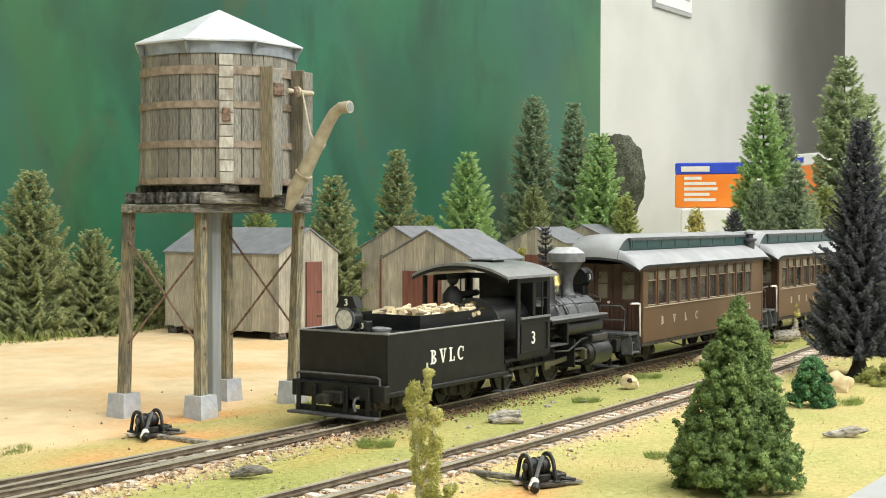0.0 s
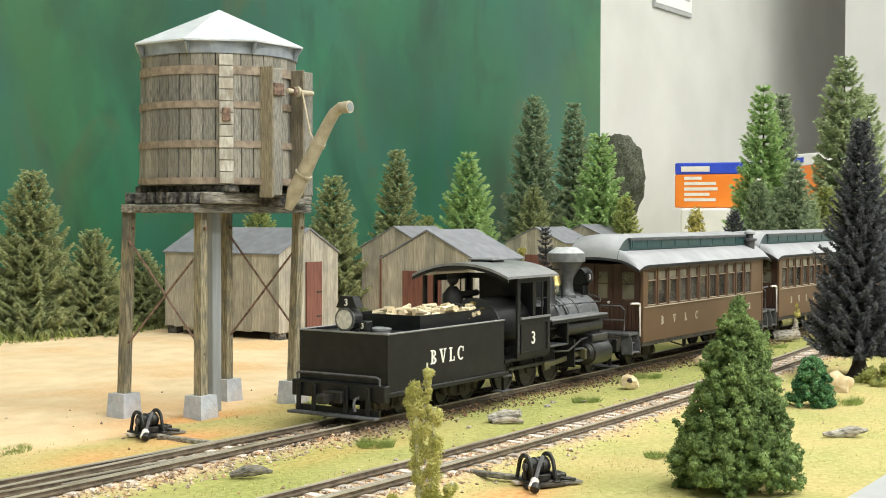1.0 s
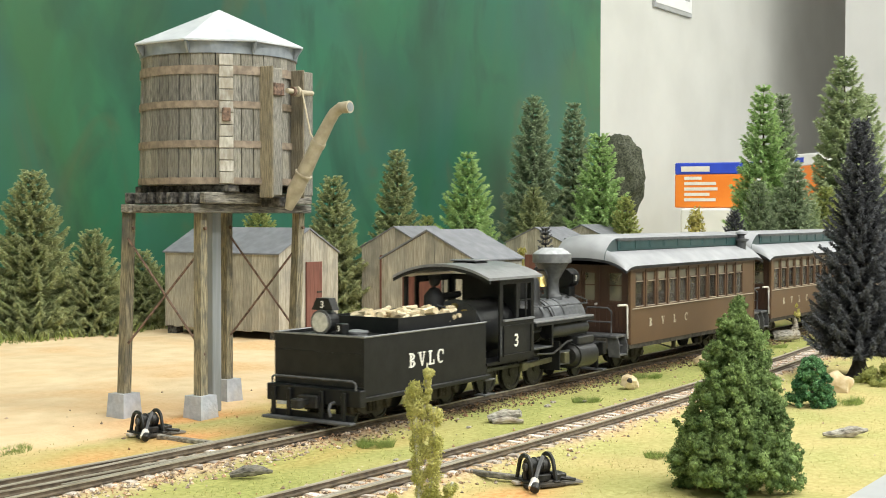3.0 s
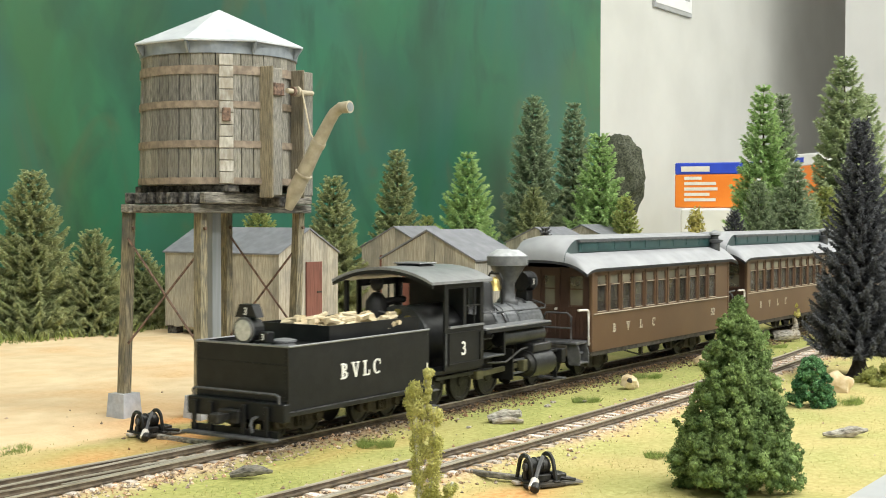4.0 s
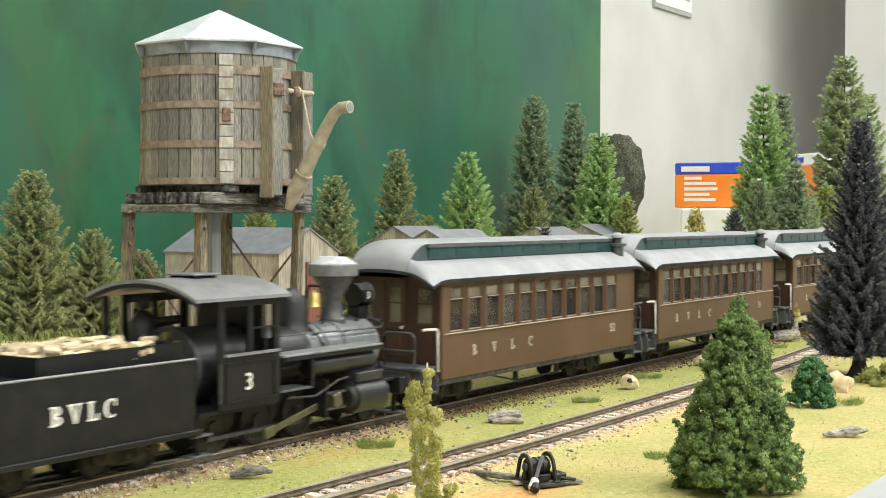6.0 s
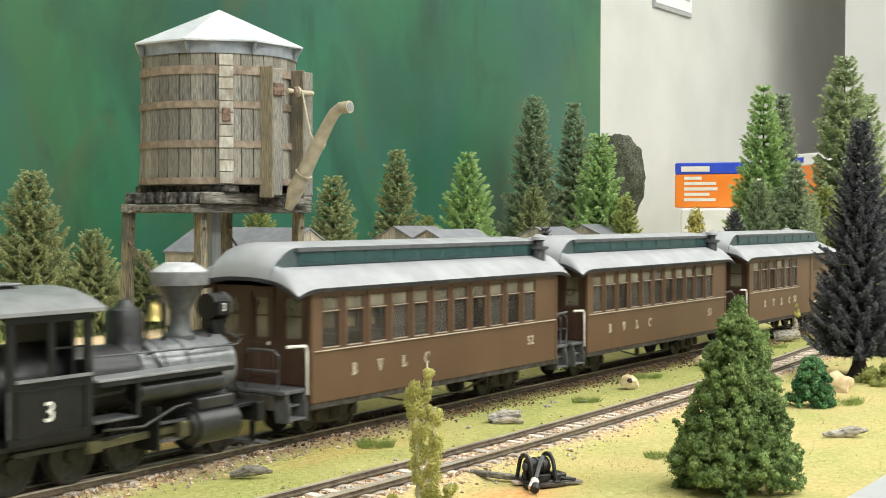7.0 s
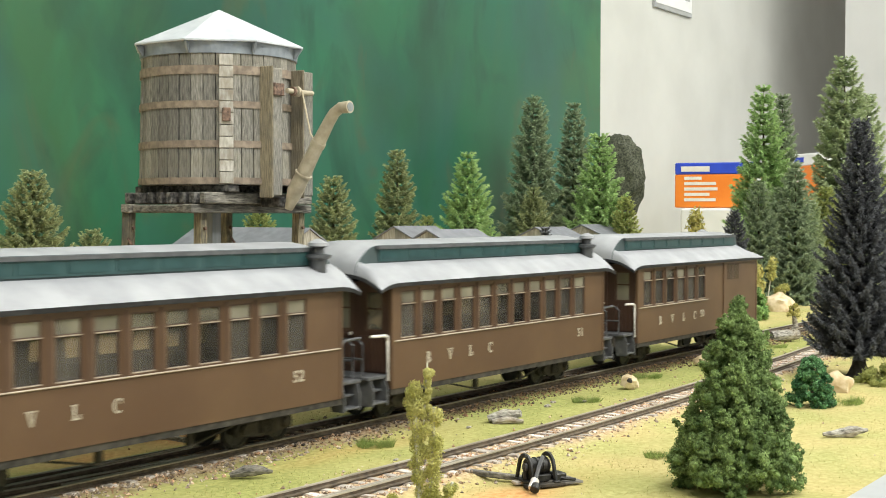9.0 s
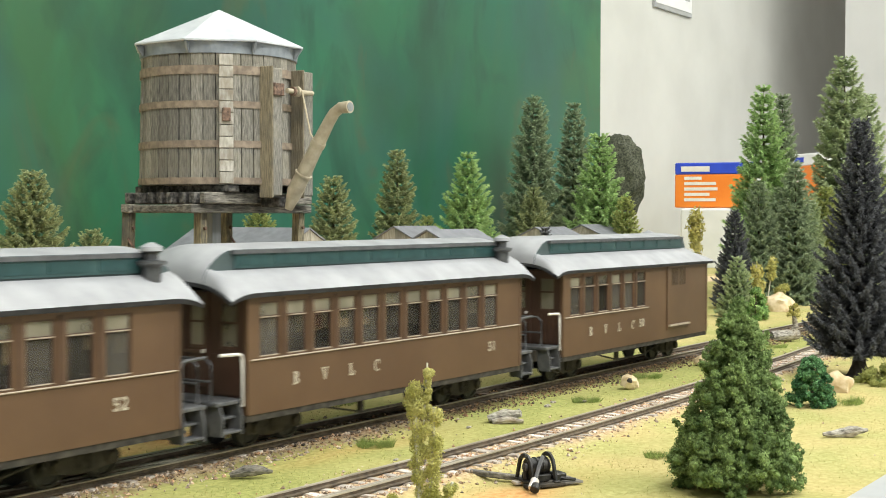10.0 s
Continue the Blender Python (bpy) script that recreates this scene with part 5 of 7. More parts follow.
def wheelset(parent, x, r, name="wheelset", spokes=0, tread=0.0088, material=GREASE):
    ob = part(name, rod((0, -tread - 0.0012, 0), (0, tread + 0.0012, 0), 0.0010, seg=8), material, parent)
    for s in (-1, 1):
        m = Matrix.Translation((0, s * tread, 0)) @ Matrix.Rotation(-s * math.pi / 2, 4, "X")
        part("wheel", lathe([(r + 0.0008, -0.0015), (r + 0.0008, -0.0010), (r, -0.0009), (r, 0.0011), (r * 0.84, 0.0012), (r * 0.80, 0.0006), (r * 0.30, 0.0006), (r * 0.26, 0.0014), (0.0002, 0.0015)], 24, m=m), material, ob)
    if spokes:
        part("crank_pin", rod((0.0045, -0.0125, 0), (0.0045, 0.0125, 0), 0.0009, seg=8), STACK_GREY, ob)
    ob.matrix_basis = pose(x, 0, r + 0.0002)
    WHEELS.append((ob, x, r))
    return ob


def bogie(parent, x, half, r, y=0.0125):
    for s in (-1, 1):
        prof = [(x - half - 0.005, 0.0085), (x - half - 0.004, 0.0055), (x - half + 0.004, 0.0050), (x - 0.006, 0.0042), (x + 0.006, 0.0042), (x + half - 0.004, 0.0050), (x + half + 0.004, 0.0055), (x + half + 0.005, 0.0085), (x + half + 0.003, 0.0122), (x + 0.006, 0.0128), (x - 0.006, 0.0128), (x - half - 0.003, 0.0122)]
        part("bogie_frame", prism(prof, "y", s * y - 0.0009, s * y + 0.0009), UNDER, parent, bevel=0.0003)
        for dx in (-half, half):
            part("axle_box", rod((x + dx, s * (y + 0.0009), 0.0080), (x + dx, s * (y + 0.0026), 0.0080), 0.0024, 0.0019, 10), UNDER, parent)
        for k in (-1, 0, 1):
            part("spring", rod((x + k * 0.0024, s * (y + 0.0016), 0.0055), (x + k * 0.0024, s * (y + 0.0016), 0.0112), 0.0010, seg=8), UNDER, parent)
    part("bolster", box(x - 0.003, x + 0.003, -y - 0.0012, y + 0.0012, 0.0105, 0.0148), UNDER, parent)
    for dx in (-half, half):
        wheelset(parent, x + dx, r)


def coupler(parent, x, s, z=0.0115, ln=1.0):
    part("coupler", box(min(x, x + s * 0.011 * ln), max(x, x + s * 0.011 * ln), -0.0013, 0.0013, z - 0.0013, z + 0.0013), GREASE, parent, bevel=0.0003)
    part("coupler_knuckle", box(min(x + s * 0.008 * ln, x + s * 0.0125 * ln), max(x + s * 0.008 * ln, x + s * 0.0125 * ln), -0.0026, 0.0024, z - 0.0022, z + 0.0022), GREASE, parent, bevel=0.0006)


def slab_letter(ch):
    """Convex pieces (x, z) of a slab-serif capital one unit high, and its width."""
    def bx(a, b, c, d):
        return [(a, c), (b, c), (b, d), (a, d)]

    def arc(cx, cz, ro, ri, qo, qi, a0, a1, n):
        out = []
        for i in range(n):
            t0, t1 = (math.radians(a0 + (a1 - a0) * k / n) for k in (i, i + 1))
            out.append([(cx + ro * math.cos(t0), cz + qo * math.sin(t0)), (cx + ro * math.cos(t1), cz + qo * math.sin(t1)), (cx + ri * math.cos(t1), cz + qi * math.sin(t1)), (cx + ri * math.cos(t0), cz + qi * math.sin(t0))])
        return out

    if ch == "B":
        return [bx(0.12, 0.32, 0, 1), bx(0, 0.12, 0, 0.09), bx(0, 0.12, 0.91, 1)] + arc(0.32, 0.75, 0.34, 0.16, 0.25, 0.16, -90, 90, 8) + arc(0.32, 0.25, 0.40, 0.20, 0.25, 0.16, -90, 90, 8), 0.75
    if ch == "V":
        return [[(0.10, 0.91), (0.32, 0.91), (0.55, 0.0), (0.42, 0.0)], [(0.55, 0.0), (0.50, 0.20), (0.67, 0.91), (0.79, 0.91)], bx(0, 0.42, 0.91, 1), bx(0.56, 0.90, 0.91, 1)], 0.90
    if ch == "L":
        return [bx(0.12, 0.32, 0.09, 0.91), bx(0, 0.44, 0.91, 1), bx(0, 0.72, 0, 0.09), bx(0.62, 0.72, 0.09, 0.34)], 0.76
    return arc(0.44, 0.5, 0.44, 0.24, 0.5, 0.42, 48, 312, 16) + [bx(0.70, 0.78, 0.60, 0.97)], 0.82


def slab_writing(text, h, gap, material, parent, x, y, z, label):
    """Slab-serif capitals in the plane y, centred on x and z; gap: the space between letters."""
    made = [slab_letter(c) for c in text]
    total = sum(w * h for _, w in made) + gap * (len(text) - 1)
    at = x - total / 2
    for pieces, w in made:
        bm = bmesh.new()
        for p in pieces:
            prism([(at + a * h, z - h / 2 + b * h) for a, b in p], "y", y - 0.00012, y + 0.0001, bm=bm)
        bmesh.ops.remove_doubles(bm, verts=bm.verts, dist=1e-6)
        part("letter", bm, material, parent, label)
        at += w * h + gap


def roof_profile(top, w, low, dip):
    """Half outline (y, z) of the coach roof: top is its crown; w and low = 1 the full clerestory and lower slope, 0 the smooth arch of the duckbill; dip lowers the eave."""
    pts = []
    ys = [0.0, 0.004, 0.008, 0.0115, 0.0145, 0.0160, 0.0166, 0.0170, 0.0200, 0.0235, 0.0265, 0.0290, 0.0305, 0.0318]
    for y in ys:
        arch = 0.0640 + (top - 0.0640) * (1 - (y / 0.0318) ** 2.3)
        if y <= 0.0166:
            full = 0.0808 + 0.0022 * (1 - (y / 0.0166) ** 2)
        else:
            q = (y - 0.017) / (0.0318 - 0.017)
            full = 0.0728 - 0.0084 * q + 0.0014 * math.sin(math.pi * q) * (1 - 0.4 * q)
        q = max(0.0, (y - 0.019) / 0.0128)
        pts.append((y, arch + (full - arch) * (w if y <= 0.0166 else low) - dip * q * q))
    return pts


def coach_roof(parent, x0, x1, bill0, bill1):
    """x0, x1: ends of the roof; bill: whether that end has a duckbill."""
    blend, nb = 0.0185, 18

    def bill(d):
        s = min(1.0, d / 0.0165)
        k = max(0.0, min(1.0, (d - 0.0045) / 0.0135))
        j = min(1.0, d / 0.0070)
        e = max(0.0, 1 - d / 0.0150)
        return 0.0690 + 0.0140 * math.sqrt(1 - (1 - s) ** 2), k * k * (3 - 2 * k), j * j * (3 - 2 * j), 0.0024 * e * e

    st = [(x0 + blend * i / nb, *bill(blend * i / nb)) for i in range(nb + 1)]
    if bill1:
        st += [(x1 - blend * i / nb, *bill(blend * i / nb)) for i in range(nb, -1, -1)]
    else:
        st += [(x1 - 0.0225, 0.083, 1, 1, 0), (x1 - 0.0185, 0.0822, 0.8, 0.9, 0), (x1 - 0.015, 0.0745, 0.3, 0.6, 0), (x1 - 0.013, 0.0712, 0.1, 0.4, 0), (x1, 0.0700, 0.0, 0.2, 0)]
    bm = bmesh.new()
    tops, lows = [], []
    for x, top, w, low, dip in st:
        half = roof_profile(top, w, low, dip)
        full = [(-y, z) for y, z in half[::-1]] + half[1:]
        tops.append([bm.verts.new((x, y, z)) for y, z in full])
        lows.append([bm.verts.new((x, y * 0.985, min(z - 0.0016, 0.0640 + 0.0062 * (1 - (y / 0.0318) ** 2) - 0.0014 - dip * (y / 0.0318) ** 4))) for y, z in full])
    n = len(tops[0])
    for a, b in zip(tops, tops[1:]):
        for k in range(n - 1):
            bm.faces.new((a[k], a[k + 1], b[k + 1], b[k])).material_index = 2 if k in (6, 19) else 0
    # undersides and rims get the eave shadow as a dark colour
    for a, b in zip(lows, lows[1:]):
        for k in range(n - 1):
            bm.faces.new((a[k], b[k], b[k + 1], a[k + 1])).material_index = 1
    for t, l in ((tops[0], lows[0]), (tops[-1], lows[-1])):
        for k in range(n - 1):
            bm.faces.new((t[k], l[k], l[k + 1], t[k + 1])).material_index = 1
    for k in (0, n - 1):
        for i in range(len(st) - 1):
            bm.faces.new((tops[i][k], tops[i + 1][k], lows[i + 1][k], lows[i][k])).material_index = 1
    roof = part("roof", bm, (COACH_ROOF, ROOF_EDGE_SHADE, COVE), parent, "light grey clerestory roof with curved ends", smooth=True)
    a, b = x0 + (blend - 0.001 if bill0 else 0.006), x1 - (blend - 0.001 if bill1 else 0.024)
    for s in (-1, 1):
        cl = part("clerestory", box(a, b, min(s * 0.0162, s * 0.0176), max(s * 0.0162, s * 0.0176), 0.0735, 0.0802), TEAL, roof, "teal painted clerestory side")
        k, pitch = 0, (b - a) / 9
        while k < 9:
            xx = a + (k + 0.5) * pitch
            bmw = box(xx - pitch * 0.42, xx + pitch * 0.42, s * 0.0172 - 0.0007, s * 0.0172 + 0.0007, 0.0745, 0.0790)
            part("clerestory_light", bmw, TEAL_DARK, roof)
            k += 1
        part("clerestory_eave", box(a - 0.002, b + 0.002, s * 0.0172 - 0.0014, s * 0.0172 + 0.0014, 0.0791, 0.0806), EAVE_BOARD_SHADE, roof, "clerestory eave board with the roof shadow in its grey")
    return roof


def panel(us, vs, holes, put):
    """One connected sheet with thickness: cells between the breaks us and vs, less the holes; put(u, v, k) gives the place on face k (0, 1)."""
    bm = bmesh.new()
    made = {}

    def vert(i, j, k):
        if (i, j, k) not in made:
            made[i, j, k] = bm.verts.new(put(us[i], vs[j], k))
        return made[i, j, k]

    def solid(i, j):
        return 0 <= i < len(us) - 1 and 0 <= j < len(vs) - 1 and (i, j) not in holes

    for i in range(len(us) - 1):
        for j in range(len(vs) - 1):
            if not solid(i, j):
                continue
            c = ((i, j), (i + 1, j), (i + 1, j + 1), (i, j + 1))
            for k in (0, 1):
                bm.faces.new([vert(*p, k) for p in c])
            for n, (di, dj) in enumerate(((0, -1), (1, 0), (0, 1), (-1, 0))):
                if not solid(i + di, j + dj):
                    p, q = c[n], c[(n + 1) % 4]
                    bm.faces.new((vert(*p, 0), vert(*q, 0), vert(*q, 1), vert(*p, 1)))
    return bm


def window(parent, x, w, z0, z1, s, y, bar):
    fr = bmesh.new()
    t = 0.0006
    ya, yb = sorted((s * (y - 0.0014), s * (y - 0.0004)))
    box(x, x + t, ya, yb, z0, z1, bm=fr), box(x + w - t, x + w, ya, yb, z0, z1, bm=fr)
    box(x + t, x + w - t, ya, yb, z0, z0 + t, bm=fr), box(x + t, x + w - t, ya, yb, z1 - t, z1, bm=fr)
    yc, yd = sorted((s * (y - 0.0013), s * (y - 0.0001)))
    box(x + t, x + w - t, yc, yd, bar - 0.0005, bar + 0.0005, bm=fr)
    win = part("window", fr, COACH_SASH, parent)
    # pale strip painted in for the highlight along the sash bar
    part("sash_edge", box(x + t, x + w - t, *sorted((s * (y - 0.0001), s * (y + 0.0003))), bar - 0.00025, bar + 0.00015), BELT, win)
    ye, yf = sorted((s * (y - 0.0013), s * (y - 0.0007)))
    part("pane", box(x + t, x + w - t, ye, yf, z0 + t, bar - 0.0005), GLASS, win).visible_shadow = False
    part("pane", box(x + t, x + w - t, ye, yf, bar + 0.0005, z1 - t), GLASS_PALE, win, "pale upper light with painted haze").visible_shadow = False
    # the same bright line along the lower sash, as a pale strip
    part("sash_edge", box(x + t, x + w - t, *sorted((s * (y - 0.0004), s * (y + 0.0002))), z0 + 0.0002, z0 + 0.0006), BELT, win)
    return win


def side_wall(parent, s, x0, x1, wins, z_low=0.0166, z_top=0.0650, zw0=0.0388, zw1=0.0604, y=0.028):
    us = [x0] + [u for w in wins for u in w] + [x1]
    holes = {(2 * i + 1, 1) for i in range(len(wins))}
    bm = panel(us, [z_low, zw0, zw1, z_top], holes, lambda u, v, k: (u, s * (y - 0.0016 * k), v))
    return part("side_wall", bm, COACH, parent, "brown painted coach side")


def end_rail(parent, x, s):
    """White corner handrail and dark end gate at the platform of the end x; s: -1 leftward end, 1 rightward."""
    o = s * 0.0155
    for sy in (-1, 1):
        y = sy * 0.0268
        part("corner_handrail", tube([(x + s * 0.0150, y, 0.0412), (x + s * 0.0045, y, 0.0408), (x + s * 0.0030, y, 0.0402), (x + s * 0.0024, y, 0.0385), (x + s * 0.0024, y, 0.0205)], 0.0007, 6), WHITE_RAIL if s < 0 else STEP_GREY, parent, "white corner handrail" if s < 0 else "", smooth=True)
        part("end_railing", tube([(x + o, sy * 0.005, 0.0235), (x + o, sy * 0.005, 0.0375), (x + o, sy * 0.0065, 0.0395), (x + o, sy * 0.020, 0.0395), (x + o, sy * 0.0225, 0.0375), (x + o, sy * 0.0225, 0.0235)], 0.0006, 6), STEP_GREY, parent, smooth=True)
        part("end_railing_bar", rod((x + o, sy * 0.005, 0.031), (x + o, sy * 0.0225, 0.031), 0.0005, seg=6), STEP_GREY, parent)
        # steps
        a, b = sorted((x + s * 0.0030, x + s * 0.0145))
        for k, (z, yy) in enumerate(((0.0108, 0.0275), (0.0160, 0.0245))):
            part("step", box(a + 0.001, b - 0.001, *sorted((sy * (yy - 0.006), sy * yy)), z, z + 0.0010), STEP_GREY, parent, "worn grey step", 0.0002)
        for xx in (a, b - 0.0008):
            part("step_side", prism([(sy * 0.0275, 0.0100), (sy * 0.0205, 0.0100), (sy * 0.0185, 0.0215), (sy * 0.0260, 0.0215), (sy * 0.0275, 0.0170)], "x", xx, xx + 0.0008), STEP_GREY, parent)
    a, b = sorted((x + s * 0.0005, x + s * 0.0165))
    part("platform", box(a, b, -0.0262, 0.0262, 0.0216, 0.0232), STEP_GREY, parent, "worn grey end platform", 0.0003)
    part("buffer_beam", box(x + min(s * 0.0150, s * 0.0168), x + max(s * 0.0150, s * 0.0168), -0.0200, 0.0200, 0.0150, 0.0214), UNDER, parent, bevel=0.0004)
    part("brake_staff", rod((x + s * 0.0158, 0.0005, 0.0232), (x + s * 0.0158, 0.0005, 0.0450), 0.0005, seg=6), UNDER, parent)
    part("brake_wheel", rod((x + s * 0.0158, 0.0005, 0.0448), (x + s * 0.0158, 0.0005, 0.0454), 0.0036, seg=14), UNDER, parent)


def end_wall(parent, x, s, plain=False):
    """Bulkhead with a door and two windows."""
    xa, xb = sorted((x, x - s * 0.0016))
    z0, z1, top = 0.0420, 0.0605, 0.0645
    holes = [] if plain else [(-0.0225, -0.0125), (-0.0042, 0.0042), (0.0125, 0.0225)]
    us = [-0.0264] + [u for w in holes for u in w] + [0.0264]
    bm = panel(us, [0.0166, z0, z1, top], {(2 * i + 1, 1) for i in range(len(holes))}, lambda u, v, k: ((xa, xb)[k], u, v))
    w = part("end_wall", bm, COACH_END, parent, "maroon-brown panelled bulkhead")
    if plain:
        return
    for i, (a, b) in enumerate(holes):
        fr = bmesh.new()
        xo, xi = sorted((x - s * 0.0003, x - s * 0.0012))
        box(xo, xi, a, a + 0.0009, z0, z1, bm=fr), box(xo, xi, b - 0.0009, b, z0, z1, bm=fr)
        box(xo, xi, a, b, z0, z0 + 0.0009, bm=fr), box(xo, xi, a, b, z1 - 0.0009, z1, bm=fr)
        box(xo, xi, a, b, 0.0518, 0.0526, bm=fr)
        part("window", fr, COACH_SASH, w)
        # pale pane colour stands in for the lit interior behind it
        p = part("pane", box(x - s * 0.0009, x - s * 0.0006, a + 0.0009, b - 0.0009, z0 + 0.0009, z1 - 0.0009) if s < 0 else box(x - 0.0009, x - 0.0006, a + 0.0009, b - 0.0009, z0 + 0.0009, z1 - 0.0009), GLASS_PALE, w)
        p.visible_shadow = False
    xo, xi = sorted((x + s * 0.0007, x))
    dm = box(xo, xi, -0.0072, -0.0056, 0.0236, 0.0628)
    box(xo, xi, 0.0056, 0.0072, 0.0236, 0.0628, bm=dm), box(xo, xi, -0.0072, 0.0072, 0.0628, 0.0640, bm=dm)
    box(xo, xi, -0.0056, 0.0056, 0.0395, 0.0408, bm=dm)
    part("door_frame", dm, COACH_END, w)
    for k in (-1, 1):
        part("door_panel", box(xo, xi, k * 0.0026 - 0.0018, k * 0.0026 + 0.0018, 0.0262, 0.0375), COACH_END, w, bevel=0.0003)
    part("door_knob", rod((x, -0.0048, 0.0405), (x + s * 0.0016, -0.0048, 0.0405), 0.0008, seg=8), WHITE_RAIL, w)
    for k in range(-9, 10):
        if abs(k) > 3:
            part("end_board", box(xo, xo + 0.0004 if s < 0 else xi, k * 0.0027 - 0.00115, k * 0.0027 + 0.00115, 0.0240, 0.0400), COACH_END, w)


def coach(rel, number, label, combine=False):
    L = 0.2035 if combine else 0.2085
    t = thing("railway_coach", pose(TRAIN_X + rel, 0, 0), label, "railway coach", "coaches of the train")
    if combine:
        wins = [(0.0080 + 0.0172 * k, 0.0200 + 0.0172 * k) for k in range(6)]
    else:
        wins = [(0.0062 + 0.01677 * k, 0.0062 + 0.0118 + 0.01677 * k) for k in range(11)]
    for s in (-1, 1):
        if combine:
            # passenger windows first, then the short lights of the baggage door
            w = side_wall(t, s, 0.0, 0.130, wins)
            part("baggage_side", box(0.130, L, *sorted((s * 0.028, s * 0.0264)), 0.0166, 0.0650), COACH, t, "plain baggage end of the side")
            d = part("baggage_door", box(0.138, 0.1715, *sorted((s * 0.0287, s * 0.0281)), 0.0215, 0.0628), COACH, t, "sliding baggage door", 0.0002)
            for a, b in ((0.1440, 0.1535), (0.1560, 0.1655)):
                part("door_light", box(a, b, *sorted((s * 0.0290, s * 0.0283)), 0.0500, 0.0608), GLASS, d, "small dusky door light", 0.0002)
            part("door_step", box(0.139, 0.171, *sorted((s * 0.0305, s * 0.0282)), 0.0240, 0.0250), BELT, d)
        else:
            w = side_wall(t, s, 0.0, L, wins)
        for a, b in wins:
            window(w, a, b - a, 0.0388, 0.0604, s, 0.028, 0.0545)
        end = 0.1100 if combine else L - 0.001
        part("belt_rail", box(0.001, end, *sorted((s * 0.0288, s * 0.0279)), 0.0377, 0.0383), BELT, t, "pale worn belt rail", 0.0002)
        part("letter_board", box(0.0, L, *sorted((s * 0.0285, s * 0.0279)), 0.0618, 0.0652), COACH, t)
        for a, b in wins[:-1]:
            part("window_post", box(b + 0.0019, b + 0.0029, *sorted((s * 0.0285, s * 0.0279)), 0.0386, 0.0616), COACH_SASH, w)
        part("side_sill", box(-0.001, L + 0.001, *sorted((s * 0.0276, s * 0.0240)), 0.0140, 0.0167), UNDER, t, "black side sill")
        for x in (0.0, L):
            part("corner_post", box(x - 0.0010, x + 0.0010, *sorted((s * 0.0284, s * 0.0262)), 0.0166, 0.0650), COACH, t, bevel=0.0003)
        # truss rod
        part("truss_rod", tube([(0.050, s * 0.020, 0.0140), (0.082, s * 0.020, 0.0075), (L - 0.082, s * 0.020, 0.0075), (L - 0.050, s * 0.020, 0.0140)], 0.0005, 6), UNDER, t)
        for x in (0.082, L - 0.082):
            part("queen_post", box(x - 0.0012, x + 0.0012, s * 0.020 - 0.001, s * 0.020 + 0.001, 0.0072, 0.0142), UNDER, t)
        if s < 0:
            slab_writing("BVLC", 0.0052, 0.0142, LETTER_OLD, t, 0.0605 if combine else 0.0560, -0.02812, 0.0286, "faded cream slab capital")
            writing("number", number, 0.0048, LETTER_OLD, t, pose(0.1005 if combine else 0.1805, -0.02815, 0.0288) @ FACE_FRONT, "faded cream number", 1.1, 0.00010)
    part("floor", box(0.0, L, -0.0240, 0.0240, 0.0168, 0.0185), UNDER, t)
    part("ceiling_lining", box(0.002, L - 0.002, -0.0262, 0.0262, 0.0612, 0.0620), INSIDE, t)
    end_wall(t, 0.0, -1)
    end_wall(t, L, 1, plain=combine)
    end_rail(t, 0.0, -1)
    if not combine:
        end_rail(t, L, 1)
    coach_roof(t, -0.0138, L + (0.004 if combine else 0.0095), True, not combine)
    sv = part("stove_pipe", lathe([(0.0034, 0.0700), (0.0036, 0.0800), (0.0055, 0.0812), (0.0055, 0.0822), (0.0025, 0.0828), (0.0025, 0.0850), (0.0040, 0.0858), (0.0036, 0.0872), (0.0008, 0.0885)], 14), STACK_GREY, t, "grey stove chimney", smooth=True)
    part("chimney_hood", lathe([(0.0044, 0.0859), (0.0041, 0.0874), (0.0010, 0.0890)], 14), COACH_ROOF, sv, "pale grey hood", smooth=True)
    sv.matrix_basis = pose(L - 0.006, -0.0205 if not combine else 0.012, -0.0045)
    for k in range(0 if combine else 10):
        for s in (-1, 1):
            part("seat", box(0.012 + 0.0185 * k, 0.0145 + 0.0185 * k, *sorted((s * 0.008, s * 0.0225)), 0.0188, 0.0385), SEAT, t, bevel=0.0006)
    if combine:
        for k in range(5):
            for s in (-1, 1):
                part("seat", box(0.014 + 0.0185 * k, 0.0165 + 0.0185 * k, *sorted((s * 0.008, s * 0.0225)), 0.0188, 0.0385), SEAT, t, bevel=0.0006)
        part("partition", box(0.1295, 0.1306, -0.026, 0.026, 0.0186, 0.0610), INSIDE, t)
    bogie(t, 0.032, 0.0125, 0.0075)
    bogie(t, L - 0.032, 0.0125, 0.0075)
    part("air_tank", rod((L * 0.44, 0.004, 0.0150), (L * 0.58, 0.004, 0.0150), 0.0018, seg=14), UNDER, t, smooth=True)
    part("battery_box", box(L * 0.40, L * 0.56, -0.017, -0.009, 0.0130, 0.0166), UNDER, t, bevel=0.0004)
    coupler(t, -0.0168, -1, ln=0.14)
    coupler(t, L + (0.0168 if not combine else 0.001), 1, ln=0.14)
    return t


